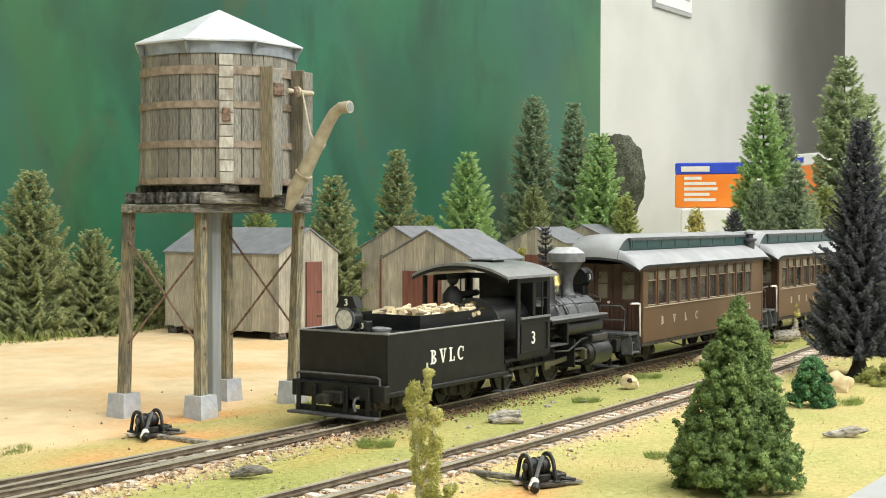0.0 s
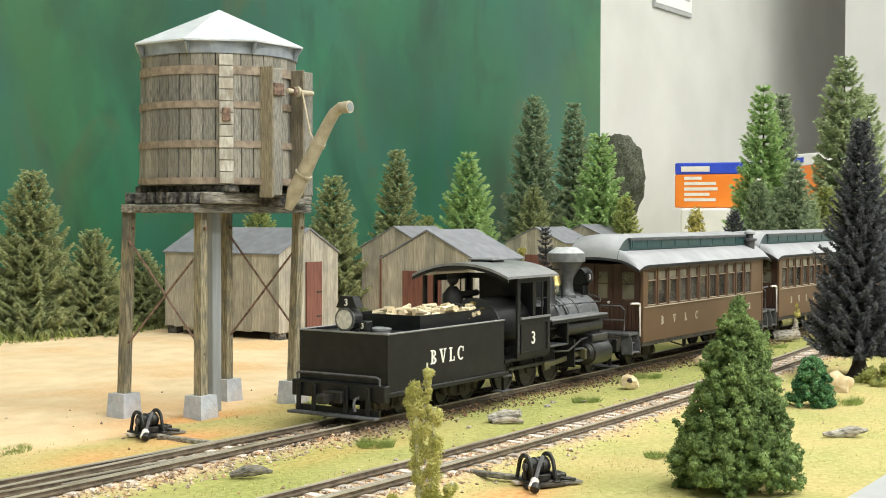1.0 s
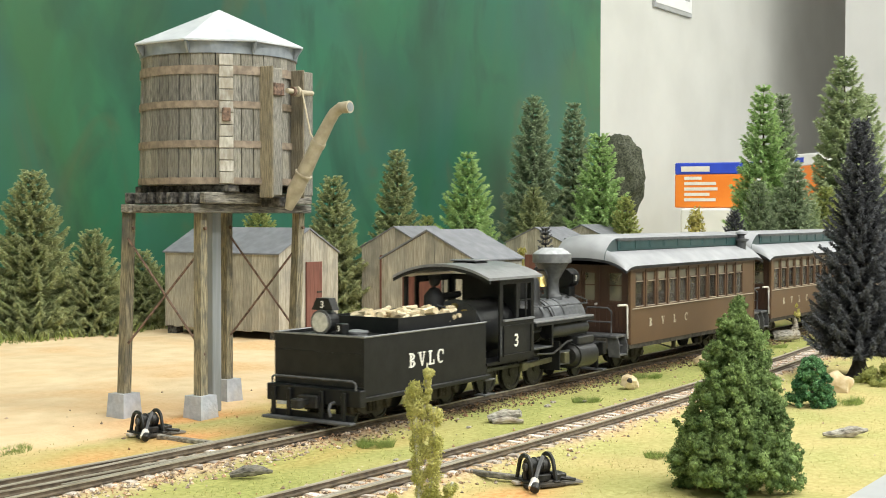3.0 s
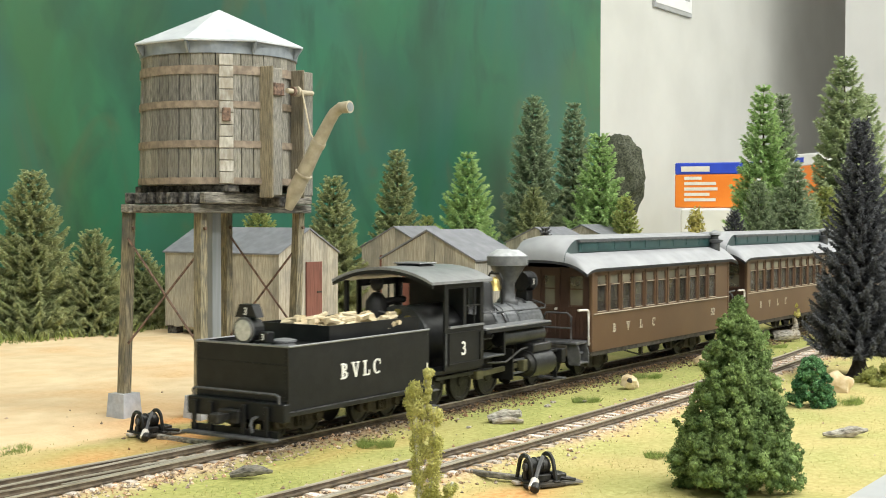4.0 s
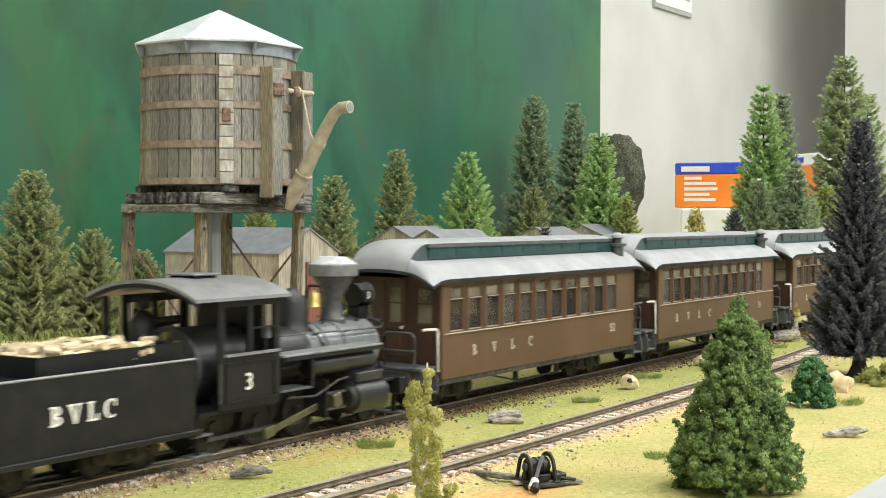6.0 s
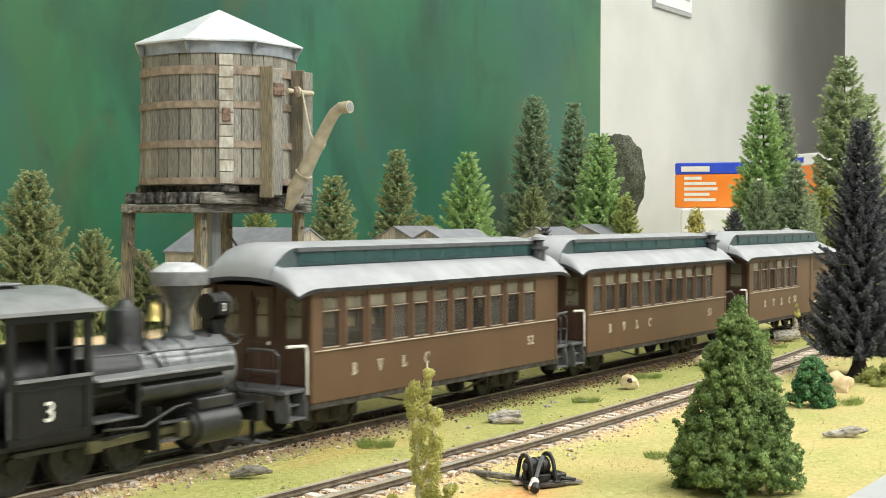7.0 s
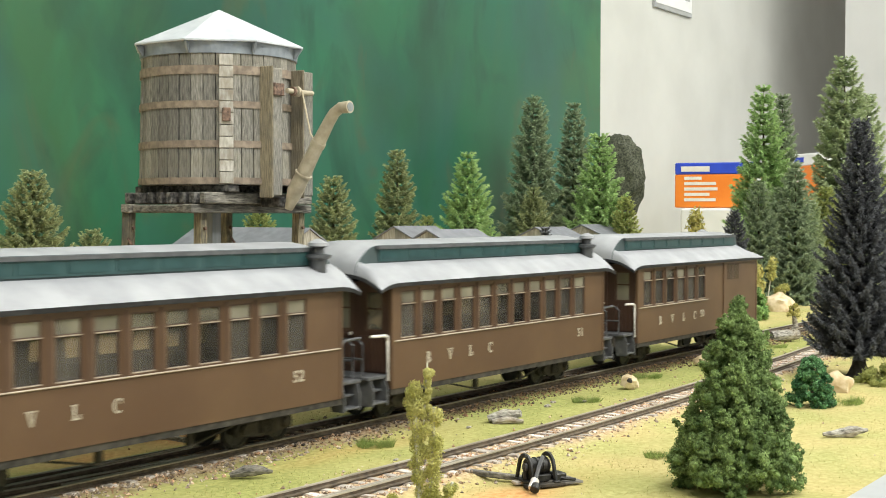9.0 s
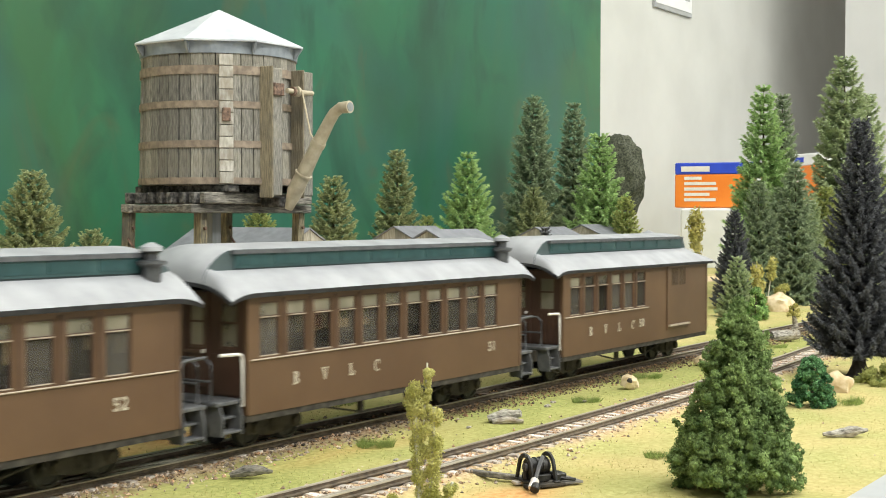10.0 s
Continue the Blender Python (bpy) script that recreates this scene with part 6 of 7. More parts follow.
def tender():
    """Wood-burning tender, local x from -0.0517 (its rear, leading end) to 0.052."""
    t = thing("tender", pose(TRAIN_X - 0.213, 0, 0), "black wood-burning tender lettered in white", "tender")
    a, b, h = -0.0517, 0.0500, 0.0255
    bm = bmesh.new()
    w = 0.0008
    part("tank_rear", box(a, a + w, -h, h, 0.0142, 0.0410, bm=bm), BLACK, t, "satin black riveted tank end")
    part("tank_front", box(b - w, b, -h, h, 0.0142, 0.0385), BLACK, t)
    for s in (-1, 1):
        part("tank_side", box(a + w, b - w, *sorted((s * h, s * (h - w))), 0.0142, 0.0410), BLACK, t, "satin black tank side")
    part("tank_deck", box(a + w, b - w, -h + w, h - w, 0.0380, 0.0396), BLACK, t)
    # lighter than the tank: the edge highlight is in the colour
    part("top_bead", tube([(b, -h, 0.0410), (a, -h, 0.0410), (a, h, 0.0410), (b, h, 0.0410)], 0.0005, 6), BLACK_SHEEN, t)
    for s in (-1, 1):
        part("side_sill", box(a - 0.001, b + 0.003, *sorted((s * 0.0215, s * 0.0268)), 0.0125, 0.0146), BLACK, t, bevel=0.0003)
    # fuel bunker
    bm = bmesh.new()
    c, d, k = -0.0180, 0.0495, 0.0200
    part("bunker_end", box(c, c + w, -k, k, 0.0396, 0.0470, bm=bm), BLACK, t, "black fuel bunker end")
    for s in (-1, 1):
        part("bunker_side", box(c + w, d, *sorted((s * k, s * (k - w))), 0.0396, 0.0470), BLACK, t)
    rng = random.Random(5)
    for i in range(90):
        z = 0.0425 + 0.0058 * rng.random()
        x, y = c + 0.006 + rng.random() * (d - c - 0.013), rng.uniform(-0.0165, 0.0165)
        ln, r = rng.uniform(0.003, 0.007), rng.uniform(0.0009, 0.0018)
        bm = rod((-ln, 0, 0), (ln, 0, 0), r, r * rng.uniform(0.7, 1.1), seg=rng.choice((5, 6, 7)))
        ob = part("split_log", bm, CORDWOOD, t)
        ob.matrix_basis = pose(x, y, z, rng.uniform(0, 360), rng.uniform(-10, 10), rng.choice((0, 8, -12, 25, 90, 70)) + rng.uniform(-14, 14))
    # rivets along the rear and the side
    rv = D.meshes.new("rivet")
    bm = bmesh.new()
    bmesh.ops.create_icosphere(bm, subdivisions=1, radius=0.00036)
    bm.to_mesh(rv)
    bm.free()
    rv.materials.append(BLACK)
    spots = [(a, -0.0245 + 0.049 * i / 30, z) for i in range(31) for z in (0.0335, 0.0188)] + [(a, y, 0.0155 + 0.0235 * i / 14) for i in range(15) for y in (-0.0240, 0.0240)]
    for x, y, z in spots:
        r = new("rivet", rv)
        r.parent = t
        r.matrix_basis = pose(x, y, z)
    # rear lamp with number board
    hl = part("headlamp", rod((-0.0495, 0, 0.0465), (-0.0425, 0, 0.0465), 0.0052, 0.0048, 20), BLACK, t, "black rear headlamp")
    part("lamp_rim", rod((-0.0503, 0, 0.0465), (-0.0494, 0, 0.0465), 0.0056, seg=20), STACK_GREY, hl)
    part("lamp_lens", rod((-0.0507, 0, 0.0465), (-0.0502, 0, 0.0465), 0.0045, seg=20), LENS, hl, "silvery lamp lens")
    part("number_board", prism([(-0.0060, 0.0518), (0.0060, 0.0518), (0.0035, 0.0572), (-0.0035, 0.0572)], "x", -0.0490, -0.0440), BLACK, hl, bevel=0.0004)
    writing("number", "3", 0.0032, LETTER, hl, pose(-0.0492, 0, 0.0542) @ FACE_BACKWARD, "white number", bold=0.00004)
    part("lamp_bracket", box(-0.0475, -0.0435, -0.003, 0.003, 0.0396, 0.0416), BLACK, hl)
    part("side_number_box", box(-0.0485, -0.0435, -0.0112, -0.0068, 0.0415, 0.0460), BLACK, hl, bevel=0.0004)
    writing("number", "3", 0.0026, LETTER, hl, pose(-0.0487, -0.0090, 0.0438) @ FACE_BACKWARD, "white number")
    part("water_hatch", lathe([(0.0050, 0.0396), (0.0050, 0.0412), (0.0056, 0.0413), (0.0056, 0.0420), (0.0020, 0.0426)], 16), BLACK_SHEEN, t).matrix_basis = pose(-0.036, -0.0095, 0)
    # rear beam, footboard, rails
    part("end_beam", box(-0.0560, a, -0.0268, 0.0268, 0.0105, 0.0180), BLACK, t, bevel=0.0004)
    part("end_grab_rail", tube([(-0.0555, 0.0235, 0.0180), (-0.0558, 0.0235, 0.0210), (-0.0558, 0.0220, 0.0218), (-0.0558, -0.0220, 0.0218), (-0.0558, -0.0240, 0.0210), (-0.0555, -0.0240, 0.0180)], 0.0006, 6), STEP_GREY, t, "grey grab rail")
    for y in (-0.0185, -0.0060, 0.0125, 0.0215):
        part("footboard_hanger", box(-0.0578, -0.0566, y - 0.0012, y + 0.0012, 0.0042, 0.0168), BLACK, t, bevel=0.0003)
    part("footboard", box(-0.0615, -0.0567, -0.0252, 0.0252, 0.0030, 0.0042), STEP_GREY, t, "worn grey footboard", 0.0003)
    part("footboard_back", box(-0.0565, -0.0550, -0.0240, 0.0240, 0.0040, 0.0068), BLACK, t)
    coupler(t, -0.0560, -1, 0.0118)
    part("coupler_pocket", box(-0.0600, -0.0560, -0.0055, 0.0055, 0.0090, 0.0145), GREASE, t, bevel=0.0004)
    for y in (-0.0125,):
        part("air_hose", tube([(-0.0562, y, 0.0120), (-0.0590, y, 0.0115), (-0.0600, y, 0.0090), (-0.0600, y - 0.001, 0.0062)], 0.0007, 6), STEP_GREY, t)
    slab_writing("BVLC", 0.0067, 0.0024, LETTER, t, -0.0030, -0.02562, 0.0277, "white slab-serif capital")
    part("frame", box(-0.050, 0.052, -0.0150, 0.0150, 0.0105, 0.0142), UNDER, t)
    bogie(t, -0.030, 0.0110, 0.0068)
    bogie(t, 0.028, 0.0110, 0.0068)
    part("drawbar", box(0.050, 0.064, -0.002, 0.002, 0.0100, 0.0120), UNDER, t)
    return t


RODS = []


def locomotive():
    """Small outside-cylinder engine; its front points to +x, local 0 is 0.085 behind the coach end."""
    t = thing("steam_locomotive", pose(TRAIN_X - 0.085, 0, 0), "black narrow-gauge steam locomotive with balloon stack", "steam locomotive")
    zc, r = 0.0345, 0.0122
    part("boiler", rod((-0.035, 0, zc), (0.030, 0, zc), r, seg=32), DUSTY_BLACK, t, "black lagged boiler", smooth=True)
    part("smokebox", rod((0.0300, 0, zc), (0.0555, 0, zc), r + 0.0004, seg=32), SMOKEBOX, t, "graphite grey smokebox", smooth=True)
    part("boiler_jacket", rod((0.006, 0, zc), (0.0298, 0, zc), r + 0.0002, seg=32), SMOKEBOX, t, smooth=True)
    sf = part("smokebox_front", rod((0.0555, 0, zc), (0.0575, 0, zc), r + 0.0002, r - 0.001, seg=32), SMOKEBOX, t)
    part("smokebox_door", rod((0.0572, 0, zc), (0.0590, 0, zc), r * 0.7, r * 0.55, seg=24), SMOKEBOX, sf)
    for x in (0.006, 0.018, 0.030):
        part("boiler_band", rod((x - 0.0005, 0, zc), (x + 0.0005, 0, zc), r + 0.0005, seg=32), STACK_GREY, t)
    # firebox and backhead
    part("firebox", box(-0.054, -0.030, -0.0118, 0.0118, 0.0150, 0.0360), BLACK, t, bevel=0.0012)
    part("backhead", rod((-0.0660, 0, 0.0345), (-0.030, 0, 0.0345), 0.0158, seg=32), DUSTY_BLACK, t, "dusty black firebox shell", smooth=True)
    # rim highlights are put in as a lighter grey than the shell
    part("backhead_rim", rod((-0.0668, 0, 0.0345), (-0.0648, 0, 0.0345), 0.0164, seg=32), STACK_GREY, t)
    for k in range(16):
        a = 2 * math.pi * k / 16
        part("stay_bolt", rod((-0.0672, 0.0145 * math.cos(a), 0.0345 + 0.0145 * math.sin(a)), (-0.0668, 0.0145 * math.cos(a), 0.0345 + 0.0145 * math.sin(a)), 0.0006, seg=6), STACK_GREY, t)
    part("fire_door", rod((-0.0684, 0, 0.0330), (-0.0668, 0, 0.0330), 0.0045, seg=14), GREASE, t)
    for y, z in ((-0.006, 0.0445), (0.0, 0.0475), (0.006, 0.0460), (0.003, 0.0415)):
        part("gauge_dial", rod((-0.0686, y, z), (-0.0668, y, z), 0.0016, seg=12), BRASS, t, "brass gauge")
    part("throttle_lever", rod((-0.0668, -0.001, 0.0450), (-0.0730, 0.0075, 0.0480), 0.0005, seg=6), STEP_GREY, t)
    # stack, bell, domes, lamp
    stack = part("smokestack", lathe([(0.0062, 0.0440), (0.0060, 0.0475), (0.0045, 0.0490), (0.0041, 0.0530), (0.0042, 0.0572), (0.0100, 0.0670), (0.0106, 0.0671)], 28), STACK_GREY, t, "dark grey balloon smokestack", smooth=True)
    part("stack_drum", lathe([(0.0104, 0.0670), (0.0113, 0.0672), (0.0114, 0.0720), (0.0110, 0.0724)], 28), STACK_DRUM, stack, "lighter grey stack drum", smooth=True)
    stack.matrix_basis = pose(0.0368, 0, 0)
    part("stack_lid", lathe([(0.0110, 0.0725), (0.0068, 0.0752), (0.0062, 0.0757), (0.0056, 0.0752)], 28), STACK_LID, stack, "pale stack lid with its highlight in the colour", smooth=True)
    bell = part("bell", lathe([(0.0044, 0.0535), (0.0040, 0.0546), (0.0031, 0.0570), (0.0027, 0.0600), (0.0014, 0.0618), (0.0003, 0.0622)], 18), BRASS, t, "polished brass bell", smooth=True)
    bell.matrix_basis = pose(0.0235, 0, 0.0078) @ Matrix.Diagonal((0.86, 0.86, 0.86, 1))
    part("bell_yoke", tube([(0.0235, -0.0045, 0.0465), (0.0235, -0.0045, 0.0600), (0.0235, -0.0030, 0.0630), (0.0235, 0.0030, 0.0630), (0.0235, 0.0045, 0.0600), (0.0235, 0.0045, 0.0465)], 0.0007, 6), BLACK, t)
    part("steam_dome", lathe([(0.0090, 0.0430), (0.0074, 0.0465), (0.0070, 0.0500), (0.0070, 0.0560), (0.0060, 0.0590), (0.0030, 0.0606), (0.0022, 0.0625), (0.0004, 0.0630)], 24), DUSTY_BLACK, t, smooth=True).matrix_basis = pose(0.008, 0, 0)
    part("sand_dome", lathe([(0.0070, 0.0440), (0.0058, 0.0465), (0.0055, 0.0500), (0.0035, 0.0520), (0.0004, 0.0528)], 20), BLACK, t, smooth=True).matrix_basis = pose(0.0475, 0, -0.004)
    hl = part("headlamp", rod((0.0515, 0, 0.0575), (0.0605, 0, 0.0575), 0.0054, seg=20), BLACK, t, "black round headlamp", smooth=True)
    part("lamp_lens", rod((0.0605, 0, 0.0575), (0.0613, 0, 0.0575), 0.0048, seg=20), LENS, hl)
    part("lamp_rim", rod((0.0593, 0, 0.0575), (0.0607, 0, 0.0575), 0.0058, seg=20), STACK_GREY, hl)
    part("number_plate", box(0.0520, 0.0590, -0.0060, -0.0051, 0.0545, 0.0600), BLACK, hl)
    writing("number", "3", 0.0034, LETTER, hl, pose(0.0555, -0.00615, 0.0573) @ FACE_FRONT, "white number")
    part("lamp_bracket", box(0.0520, 0.0585, -0.0040, 0.0040, 0.0465, 0.0525), BLACK, hl, bevel=0.0006)
    part("whistle", lathe([(0.0007, 0.0440), (0.0007, 0.0580), (0.0013, 0.0585), (0.0013, 0.0625), (0.0004, 0.0630)], 10), BRASS, t).matrix_basis = pose(-0.008, 0.003, 0)
    # handrails and pipes
    for s in (-1, 1):
        part("boiler_handrail", tube([(-0.030, s * 0.0135, 0.0445), (0.055, s * 0.0135, 0.0430), (0.0600, s * 0.0110, 0.0445), (0.0600, 0, 0.0480)], 0.0004, 6), STACK_GREY, t)
        for x in (0.010, 0.032, 0.052):
            part("handrail_stanchion", rod((x, s * 0.0095, 0.0425), (x, s * 0.0138, 0.0436), 0.0005, seg=6), STACK_GREY, t)
        part("sand_pipe", tube([(0.0100, s * 0.0060, 0.0470), (0.0120, s * 0.0115, 0.0420), (0.0170, s * 0.0133, 0.0340), (0.0200, s * 0.0135, 0.0250)], 0.0005, 6), GREASE, t)
        part("injector_pipe", tube([(-0.028, s * 0.0180, 0.0310), (-0.010, s * 0.0185, 0.0315), (0.000, s * 0.0150, 0.0350), (0.004, s * 0.0128, 0.0380)], 0.0006, 6), STACK_GREY, t)
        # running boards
        # board highlight painted as a lighter grey than the black around it
        part("running_board", box(-0.0280, 0.0395, *sorted((s * 0.0150, s * 0.0262)), 0.0368, 0.0378), BLACK_SHEEN, t, "black running board greyed by a painted highlight", 0.0002)
        part("running_board_edge", box(-0.0280, 0.0395, *sorted((s * 0.0256, s * 0.0264)), 0.0352, 0.0367), BLACK, t)
        part("air_reservoir", rod((-0.0070, s * 0.0205, 0.0310), (0.0360, s * 0.0205, 0.0310), 0.0044, seg=18), DUSTY_BLACK, t, "black air reservoir", smooth=True)
        part("cab_apron", box(-0.030, -0.010, *sorted((s * 0.0150, s * 0.0262)), 0.0228, 0.0238), STACK_GREY, t, bevel=0.0002)
        part("apron_hanger", box(-0.0105, -0.0090, *sorted((s * 0.0250, s * 0.0262)), 0.0230, 0.0368), BLACK, t)
        # cylinder block
        part("cylinder", rod((0.0195, s * 0.0215, 0.0152), (0.0410, s * 0.0215, 0.0152), 0.0072, seg=24), DUSTY_BLACK, t, smooth=True)
        part("cylinder_cover", rod((0.0408, s * 0.0215, 0.0152), (0.0426, s * 0.0215, 0.0152), 0.0064, 0.0045, 24), GREASE, t)
        part("cylinder_cover", rod((0.0178, s * 0.0215, 0.0152), (0.0196, s * 0.0215, 0.0152), 0.0045, 0.0064, 24), GREASE, t)
        part("valve_chest", box(0.0205, 0.0400, *sorted((s * 0.0150, s * 0.0262)), 0.0215, 0.0262), DUSTY_BLACK, t, bevel=0.0006)
        part("slide_bar", box(0.0020, 0.0190, *sorted((s * 0.0208, s * 0.0222)), 0.0180, 0.0190), STACK_GREY, t)
        part("slide_bar", box(0.0020, 0.0190, *sorted((s * 0.0208, s * 0.0222)), 0.0112, 0.0122), STACK_GREY, t)
        part("guide_yoke", box(0.0010, 0.0022, *sorted((s * 0.0120, s * 0.0245)), 0.0090, 0.0250), BLACK, t)
        part("cab_step_hanger", box(-0.0755, -0.0740, *sorted((s * 0.0225, s * 0.0240)), 0.0040, 0.0200), BLACK, t)
        part("cab_step", box(-0.0790, -0.0690, *sorted((s * 0.0190, s * 0.0258)), 0.0036, 0.0044), STEP_GREY, t, bevel=0.0002)
        part("cab_step", box(-0.0790, -0.0690, *sorted((s * 0.0190, s * 0.0258)), 0.0112, 0.0120), STEP_GREY, t, bevel=0.0002)
        # frame
        part("frame_bar", box(-0.0640, 0.0550, *sorted((s * 0.0055, s * 0.0070)), 0.0095, 0.0150), UNDER, t)
        part("side_tank_pipe", tube([(-0.024, s * 0.0240, 0.0200), (-0.006, s * 0.0245, 0.0190), (0.010, s * 0.0240, 0.0240), (0.018, s * 0.0235, 0.0245)], 0.0006, 6), GREASE, t)
    part("saddle", box(0.0220, 0.0500, -0.0140, 0.0140, 0.0130, 0.0260), DUSTY_BLACK, t, bevel=0.001)
    # pilot
    part("pilot_deck", box(0.0420, 0.0590, -0.0215, 0.0215, 0.0190, 0.0206), BLACK, t, bevel=0.0003)
    part("pilot_beam", box(0.0550, 0.0595, -0.0245, 0.0245, 0.0130, 0.0206), BLACK, t, bevel=0.0004)
    part("pilot_step", box(0.0580, 0.0630, -0.0230, 0.0230, 0.0032, 0.0042), STEP_GREY, t)
    for y in (-0.018, 0.018):
        part("pilot_hanger", box(0.0585, 0.0595, y - 0.001, y + 0.001, 0.0040, 0.0132), BLACK, t)
    coupler(t, 0.0595, 1, ln=0.6)
    part("pilot_brace", rod((0.0585, -0.014, 0.0206), (0.0550, -0.010, 0.0290), 0.0006, seg=6), BLACK, t)
    part("pilot_brace", rod((0.0585, 0.014, 0.0206), (0.0550, 0.010, 0.0290), 0.0006, seg=6), BLACK, t)
    # cab
    cx0, cx1, w, zb, zs, zt = -0.0660, -0.0310, 0.0265, 0.0200, 0.0410, 0.0625
    for s in (-1, 1):
        bm = panel([cx0, cx0 + 0.0030, cx0 + 0.0165, cx0 + 0.0190, cx1 - 0.0030, cx1], [zb, zs, 0.0592, zt], {(1, 1), (3, 1)}, lambda u, v, k: (u, s * (w - 0.0011 * k), v))
        cs = part("cab_side", bm, BLACK, t, "black cab side with two window openings")
        yo, yi = sorted((s * (w + 0.0006), s * w))
        fm = box(cx0 + 0.003, cx1 - 0.003, yo, yi, 0.0222, 0.0230)
        box(cx0 + 0.003, cx1 - 0.003, yo, yi, 0.0372, 0.0380, bm=fm), box(cx0 + 0.003, cx0 + 0.0038, yo, yi, 0.0230, 0.0372, bm=fm), box(cx1 - 0.0038, cx1 - 0.003, yo, yi, 0.0230, 0.0372, bm=fm)
        part("panel_moulding", fm, BLACK, cs)
        part("arm_rest", box(cx0 + 0.003, cx1 - 0.001, *sorted((s * (w + 0.0012), s * (w - 0.0004))), 0.0402, 0.0412), BLACK_SHEEN, cs)
        part("window_bar", box(cx1 - 0.0085, cx1 - 0.0078, *sorted((s * (w - 0.0008), s * (w - 0.0002))), zs, 0.0592), BLACK, cs)
        part("window_bar", box(cx0 + 0.019, cx1 - 0.003, *sorted((s * (w - 0.0008), s * (w - 0.0002))), 0.0500, 0.0507), BLACK, cs)
        part("cab_grab_rail", tube([(cx0 - 0.0006, s * (w + 0.001), 0.0230), (cx0 - 0.0006, s * (w + 0.001), 0.0380)], 0.0004, 6), STEP_GREY, cs)
        if s > 0:
            part("rear_post", box(cx0 - 0.0100, cx0 - 0.0080, *sorted((s * w, s * (w - 0.0018))), 0.0200, zt), BLACK, t)
        if s < 0:
            writing("number", "3", 0.0068, LETTER, t, pose(-0.0495, -0.02665, 0.0295) @ FACE_FRONT, "white cab number", bold=0.00006)
    bm = panel([-w + 0.0011, -0.0230, -0.0180, 0.0180, 0.0230, w - 0.0011], [0.0360, 0.0450, 0.0595, 0.0625], {(1, 1), (3, 1)}, lambda u, v, k: (cx1 - 0.0012 * k, u, v))
    part("cab_front", bm, BLACK, t)
    part("cab_floor", box(cx0 - 0.010, cx1, -0.0250, 0.0250, 0.0185, 0.0200), BLACK, t)
    n = 12
    out = [(-0.0296 + 0.0592 * i / n, 0.0632 + 0.0066 * (1 - (abs(i - n / 2) / (n / 2)) ** 2.2)) for i in range(n + 1)]
    out = out + [(y, z - 0.0013) for y, z in out[::-1]]
    part("cab_roof", prism(out, "x", -0.0815, -0.0275), (BLACK_SHEEN), t, "dusty black arched cab roof with a painted reflection", smooth=True)
    part("roof_edge", prism([(y, z - 0.0014) for y, z in out[: n + 1]] + [(y, z - 0.0030) for y, z in out[: n + 1][::-1]], "x", -0.0812, -0.0800), BLACK, t)
    rh = part("roof_hatch", box(-0.0590, -0.0465, -0.0070, 0.0070, 0.0685, 0.0704), BLACK, t, bevel=0.0004)
    part("hatch_lid", box(-0.0602, -0.0453, -0.0080, 0.0080, 0.0706, 0.0714), BLACK_SHEEN, rh, bevel=0.0003)
    part("cab_interior_shelf", box(-0.0570, -0.0320, 0.0150, 0.0250, 0.0202, 0.0330), GREASE, t, bevel=0.0008)
    # wheels and rods
    rd = 0.0100
    for x in (-0.052, -0.026, 0.000):
        wheelset(t, x, rd, "driving_wheelset", 10)
    wheelset(t, 0.0485, 0.0058, "pilot_wheelset")
    for s in (-1, 1):
        sr = part("side_rod", box(-0.0545, 0.0025, *sorted((s * 0.0112, s * 0.0124)), -0.0009, 0.0009), STACK_GREY, t, bevel=0.0002)
        RODS.append((sr, "side", rd))
        mr = part("main_rod", box(-0.0275, 0.0150, *sorted((s * 0.0185, s * 0.0199)), -0.0014, 0.0014), ROD, t, "dull brass main rod", 0.0003)
        part("rod_end", box(-0.0295, -0.0235, *sorted((s * 0.0180, s * 0.0204)), -0.0022, 0.0022), ROD, mr, bevel=0.0004)
        part("crosshead", box(0.0118, 0.0170, *sorted((s * 0.0200, s * 0.0240)), -0.0030, 0.0030), ROD, mr, bevel=0.0004)
        RODS.append((mr, "main", rd))
    return t


def driver_figure():
    bm = bmesh.new()
    bmesh.ops.create_uvsphere(bm, u_segments=12, v_segments=8, radius=0.0026, matrix=pose(0, 0, 0.0335))
    lathe([(0.0040, 0.0), (0.0042, 0.012), (0.0048, 0.022), (0.0046, 0.027), (0.0018, 0.0305)], 12, bm=bm)
    rod((0.001, -0.003, 0.0265), (0.011, -0.006, 0.0275), 0.0018, 0.0014, 8, bm=bm)
    rod((0, 0, 0.0345), (0, 0, 0.0360), 0.0032, 0.0024, 12, bm=bm)
    ob = finish("model_figure", bm, FIGURE, smooth=True)
    for v in ob.data.vertices:
        v.co *= 1.2
    ob.matrix_basis = pose(TRAIN_X - 0.085 - 0.067, 0.0130, 0.0200)
    return tagged(ob, "small dark plain model figure standing in the cab", "model figure")


TENDER = tender()
ENGINE = locomotive()
DRIVER = driver_figure()
COACHES = [coach(0.0, "52", "brown clerestory passenger coach numbered 52"), coach(0.2465, "51", "brown clerestory passenger coach numbered 51"), coach(0.5030, "50", "brown baggage and passenger combine coach numbered 50", True)]


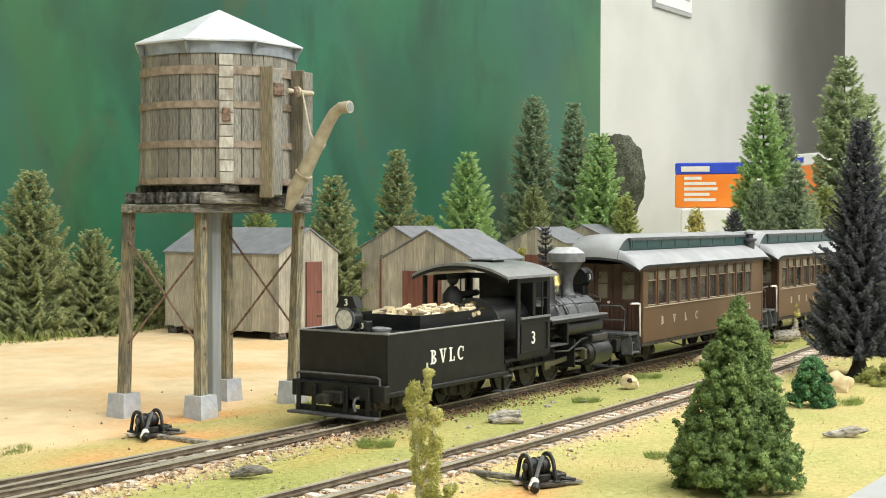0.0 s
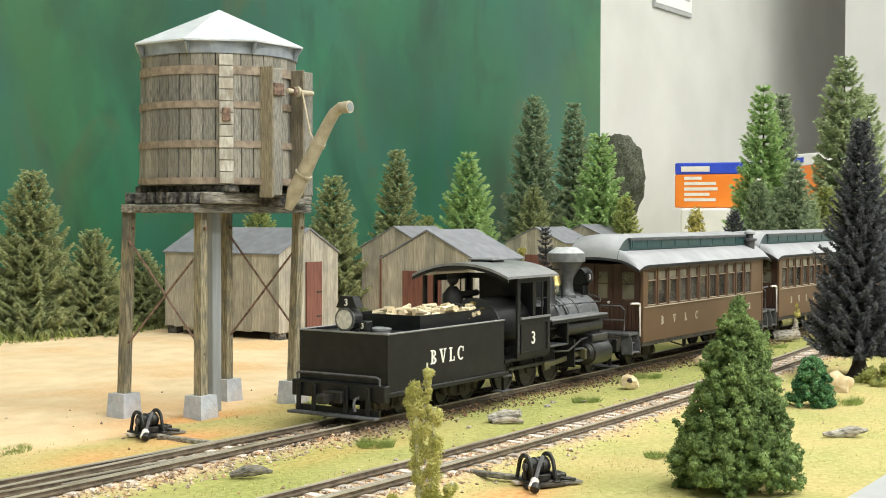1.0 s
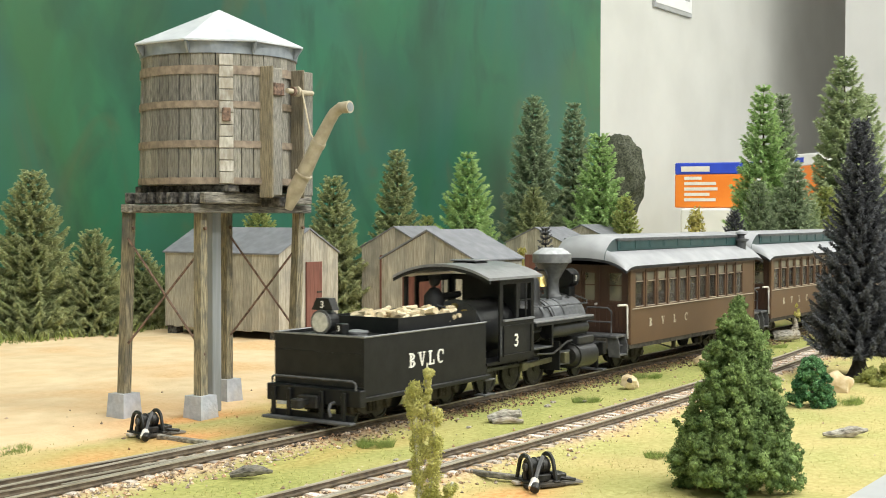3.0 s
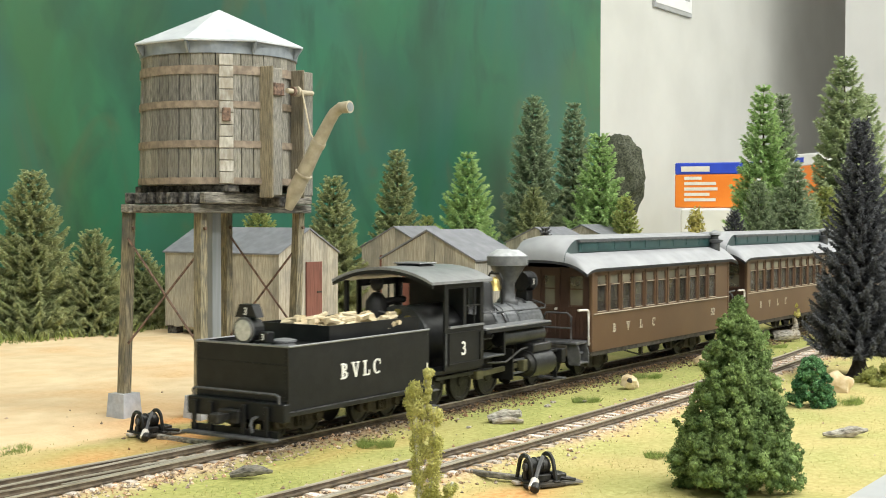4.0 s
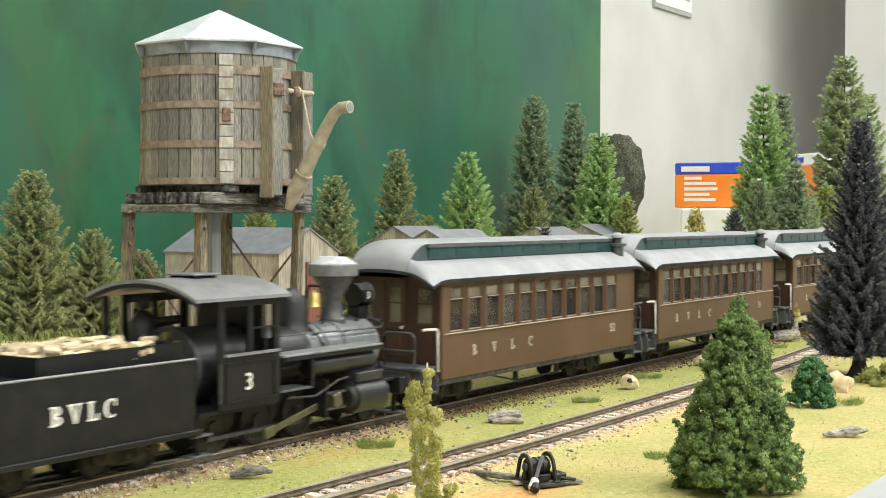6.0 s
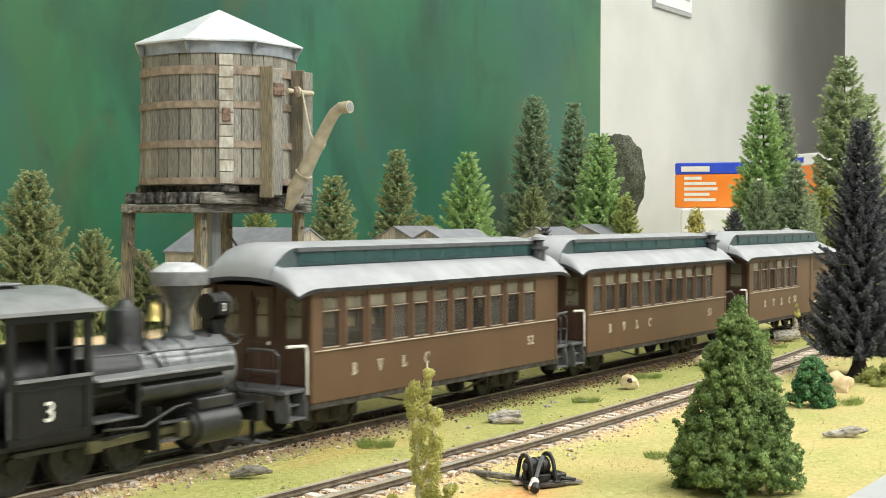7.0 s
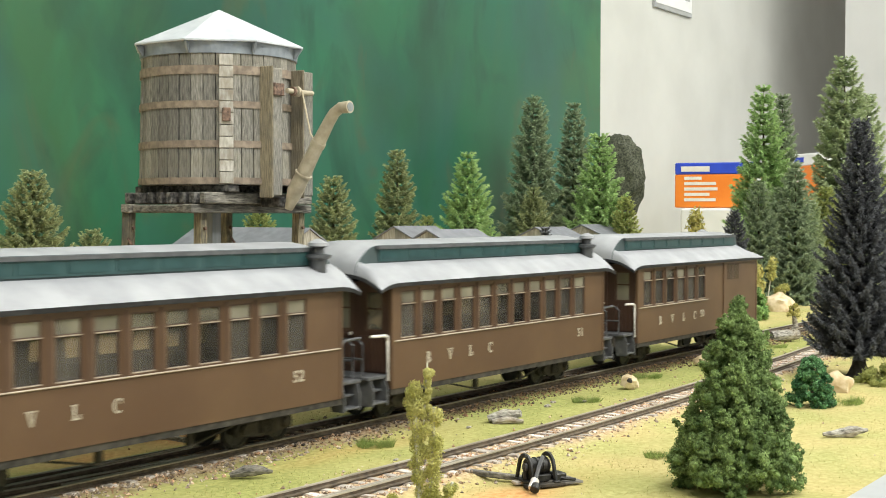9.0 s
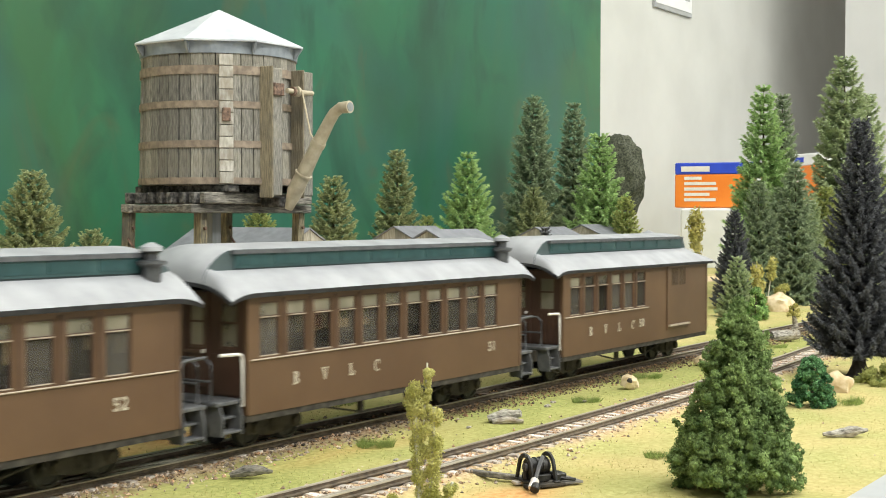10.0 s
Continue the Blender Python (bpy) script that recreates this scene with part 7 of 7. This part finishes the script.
# ---- motion: metres gone to -x by the train at a time
KNOTS_T = (2.3, 2.5, 2.7, 3.2, 3.8, 4.0, 4.5, 5.0, 5.5, 6.25, 7.0, 7.5, 8.0, 8.5, 9.0, 9.5, 10.0)
KNOTS_U = (0.0, 0.0012, 0.0062, 0.0265, 0.0580, 0.0686, 0.0990, 0.1365, 0.1762, 0.2480, 0.3206, 0.3665, 0.4140, 0.4620, 0.5105, 0.5575, 0.6062)


def gone(t):
    if t <= KNOTS_T[0]:
        return 0.0
    for i in range(len(KNOTS_T) - 1):
        if t <= KNOTS_T[i + 1] + 1e-9:
            def slope(k):
                if k == 0:
                    return 0.0
                if k == len(KNOTS_T) - 1:
                    return 0.097
                return (KNOTS_U[k + 1] - KNOTS_U[k - 1]) / (KNOTS_T[k + 1] - KNOTS_T[k - 1])
            h = KNOTS_T[i + 1] - KNOTS_T[i]
            s = (t - KNOTS_T[i]) / h
            a, b, c, d = KNOTS_U[i], KNOTS_U[i + 1], slope(i) * h, slope(i + 1) * h
            return a * (1 + 2 * s) * (1 - s) ** 2 + c * s * (1 - s) ** 2 + b * s * s * (3 - 2 * s) + d * s * s * (s - 1)
    return KNOTS_U[-1]


def motions():
    times = [0.0, 1.2] + [2.3 + 0.1 * i for i in range(78)]
    for ob in [TENDER, ENGINE, DRIVER] + COACHES:
        home = ob.matrix_basis.copy()
        walk(ob, [(t, Matrix.Translation((-gone(t), 0, 0)) @ home) for t in times])
    for ob, x, r in WHEELS:
        walk(ob, [(t, Matrix.Translation((x, 0, r + 0.0002)) @ Matrix.Rotation(-gone(t) / r, 4, "Y")) for t in times])
    for ob, kind, r in RODS:
        crank, rows = 0.0045, []
        for t in times:
            a = -gone(t) / r - 0.45
            px, pz = crank * math.cos(a), -crank * math.sin(a)
            if kind == "side":
                rows.append((t, Matrix.Translation((px, 0, r + pz))))
            else:
                # big end on the middle crank pin, small end slides at the crosshead
                tilt = math.asin(max(-1, min(1, (0.0152 - r - pz) / 0.0400)))
                rows.append((t, Matrix.Translation((-0.026 + px, 0, r + pz)) @ Matrix.Rotation(-tilt, 4, "Y") @ Matrix.Translation((0.026, 0, 0))))
        walk(ob, rows)


motions()
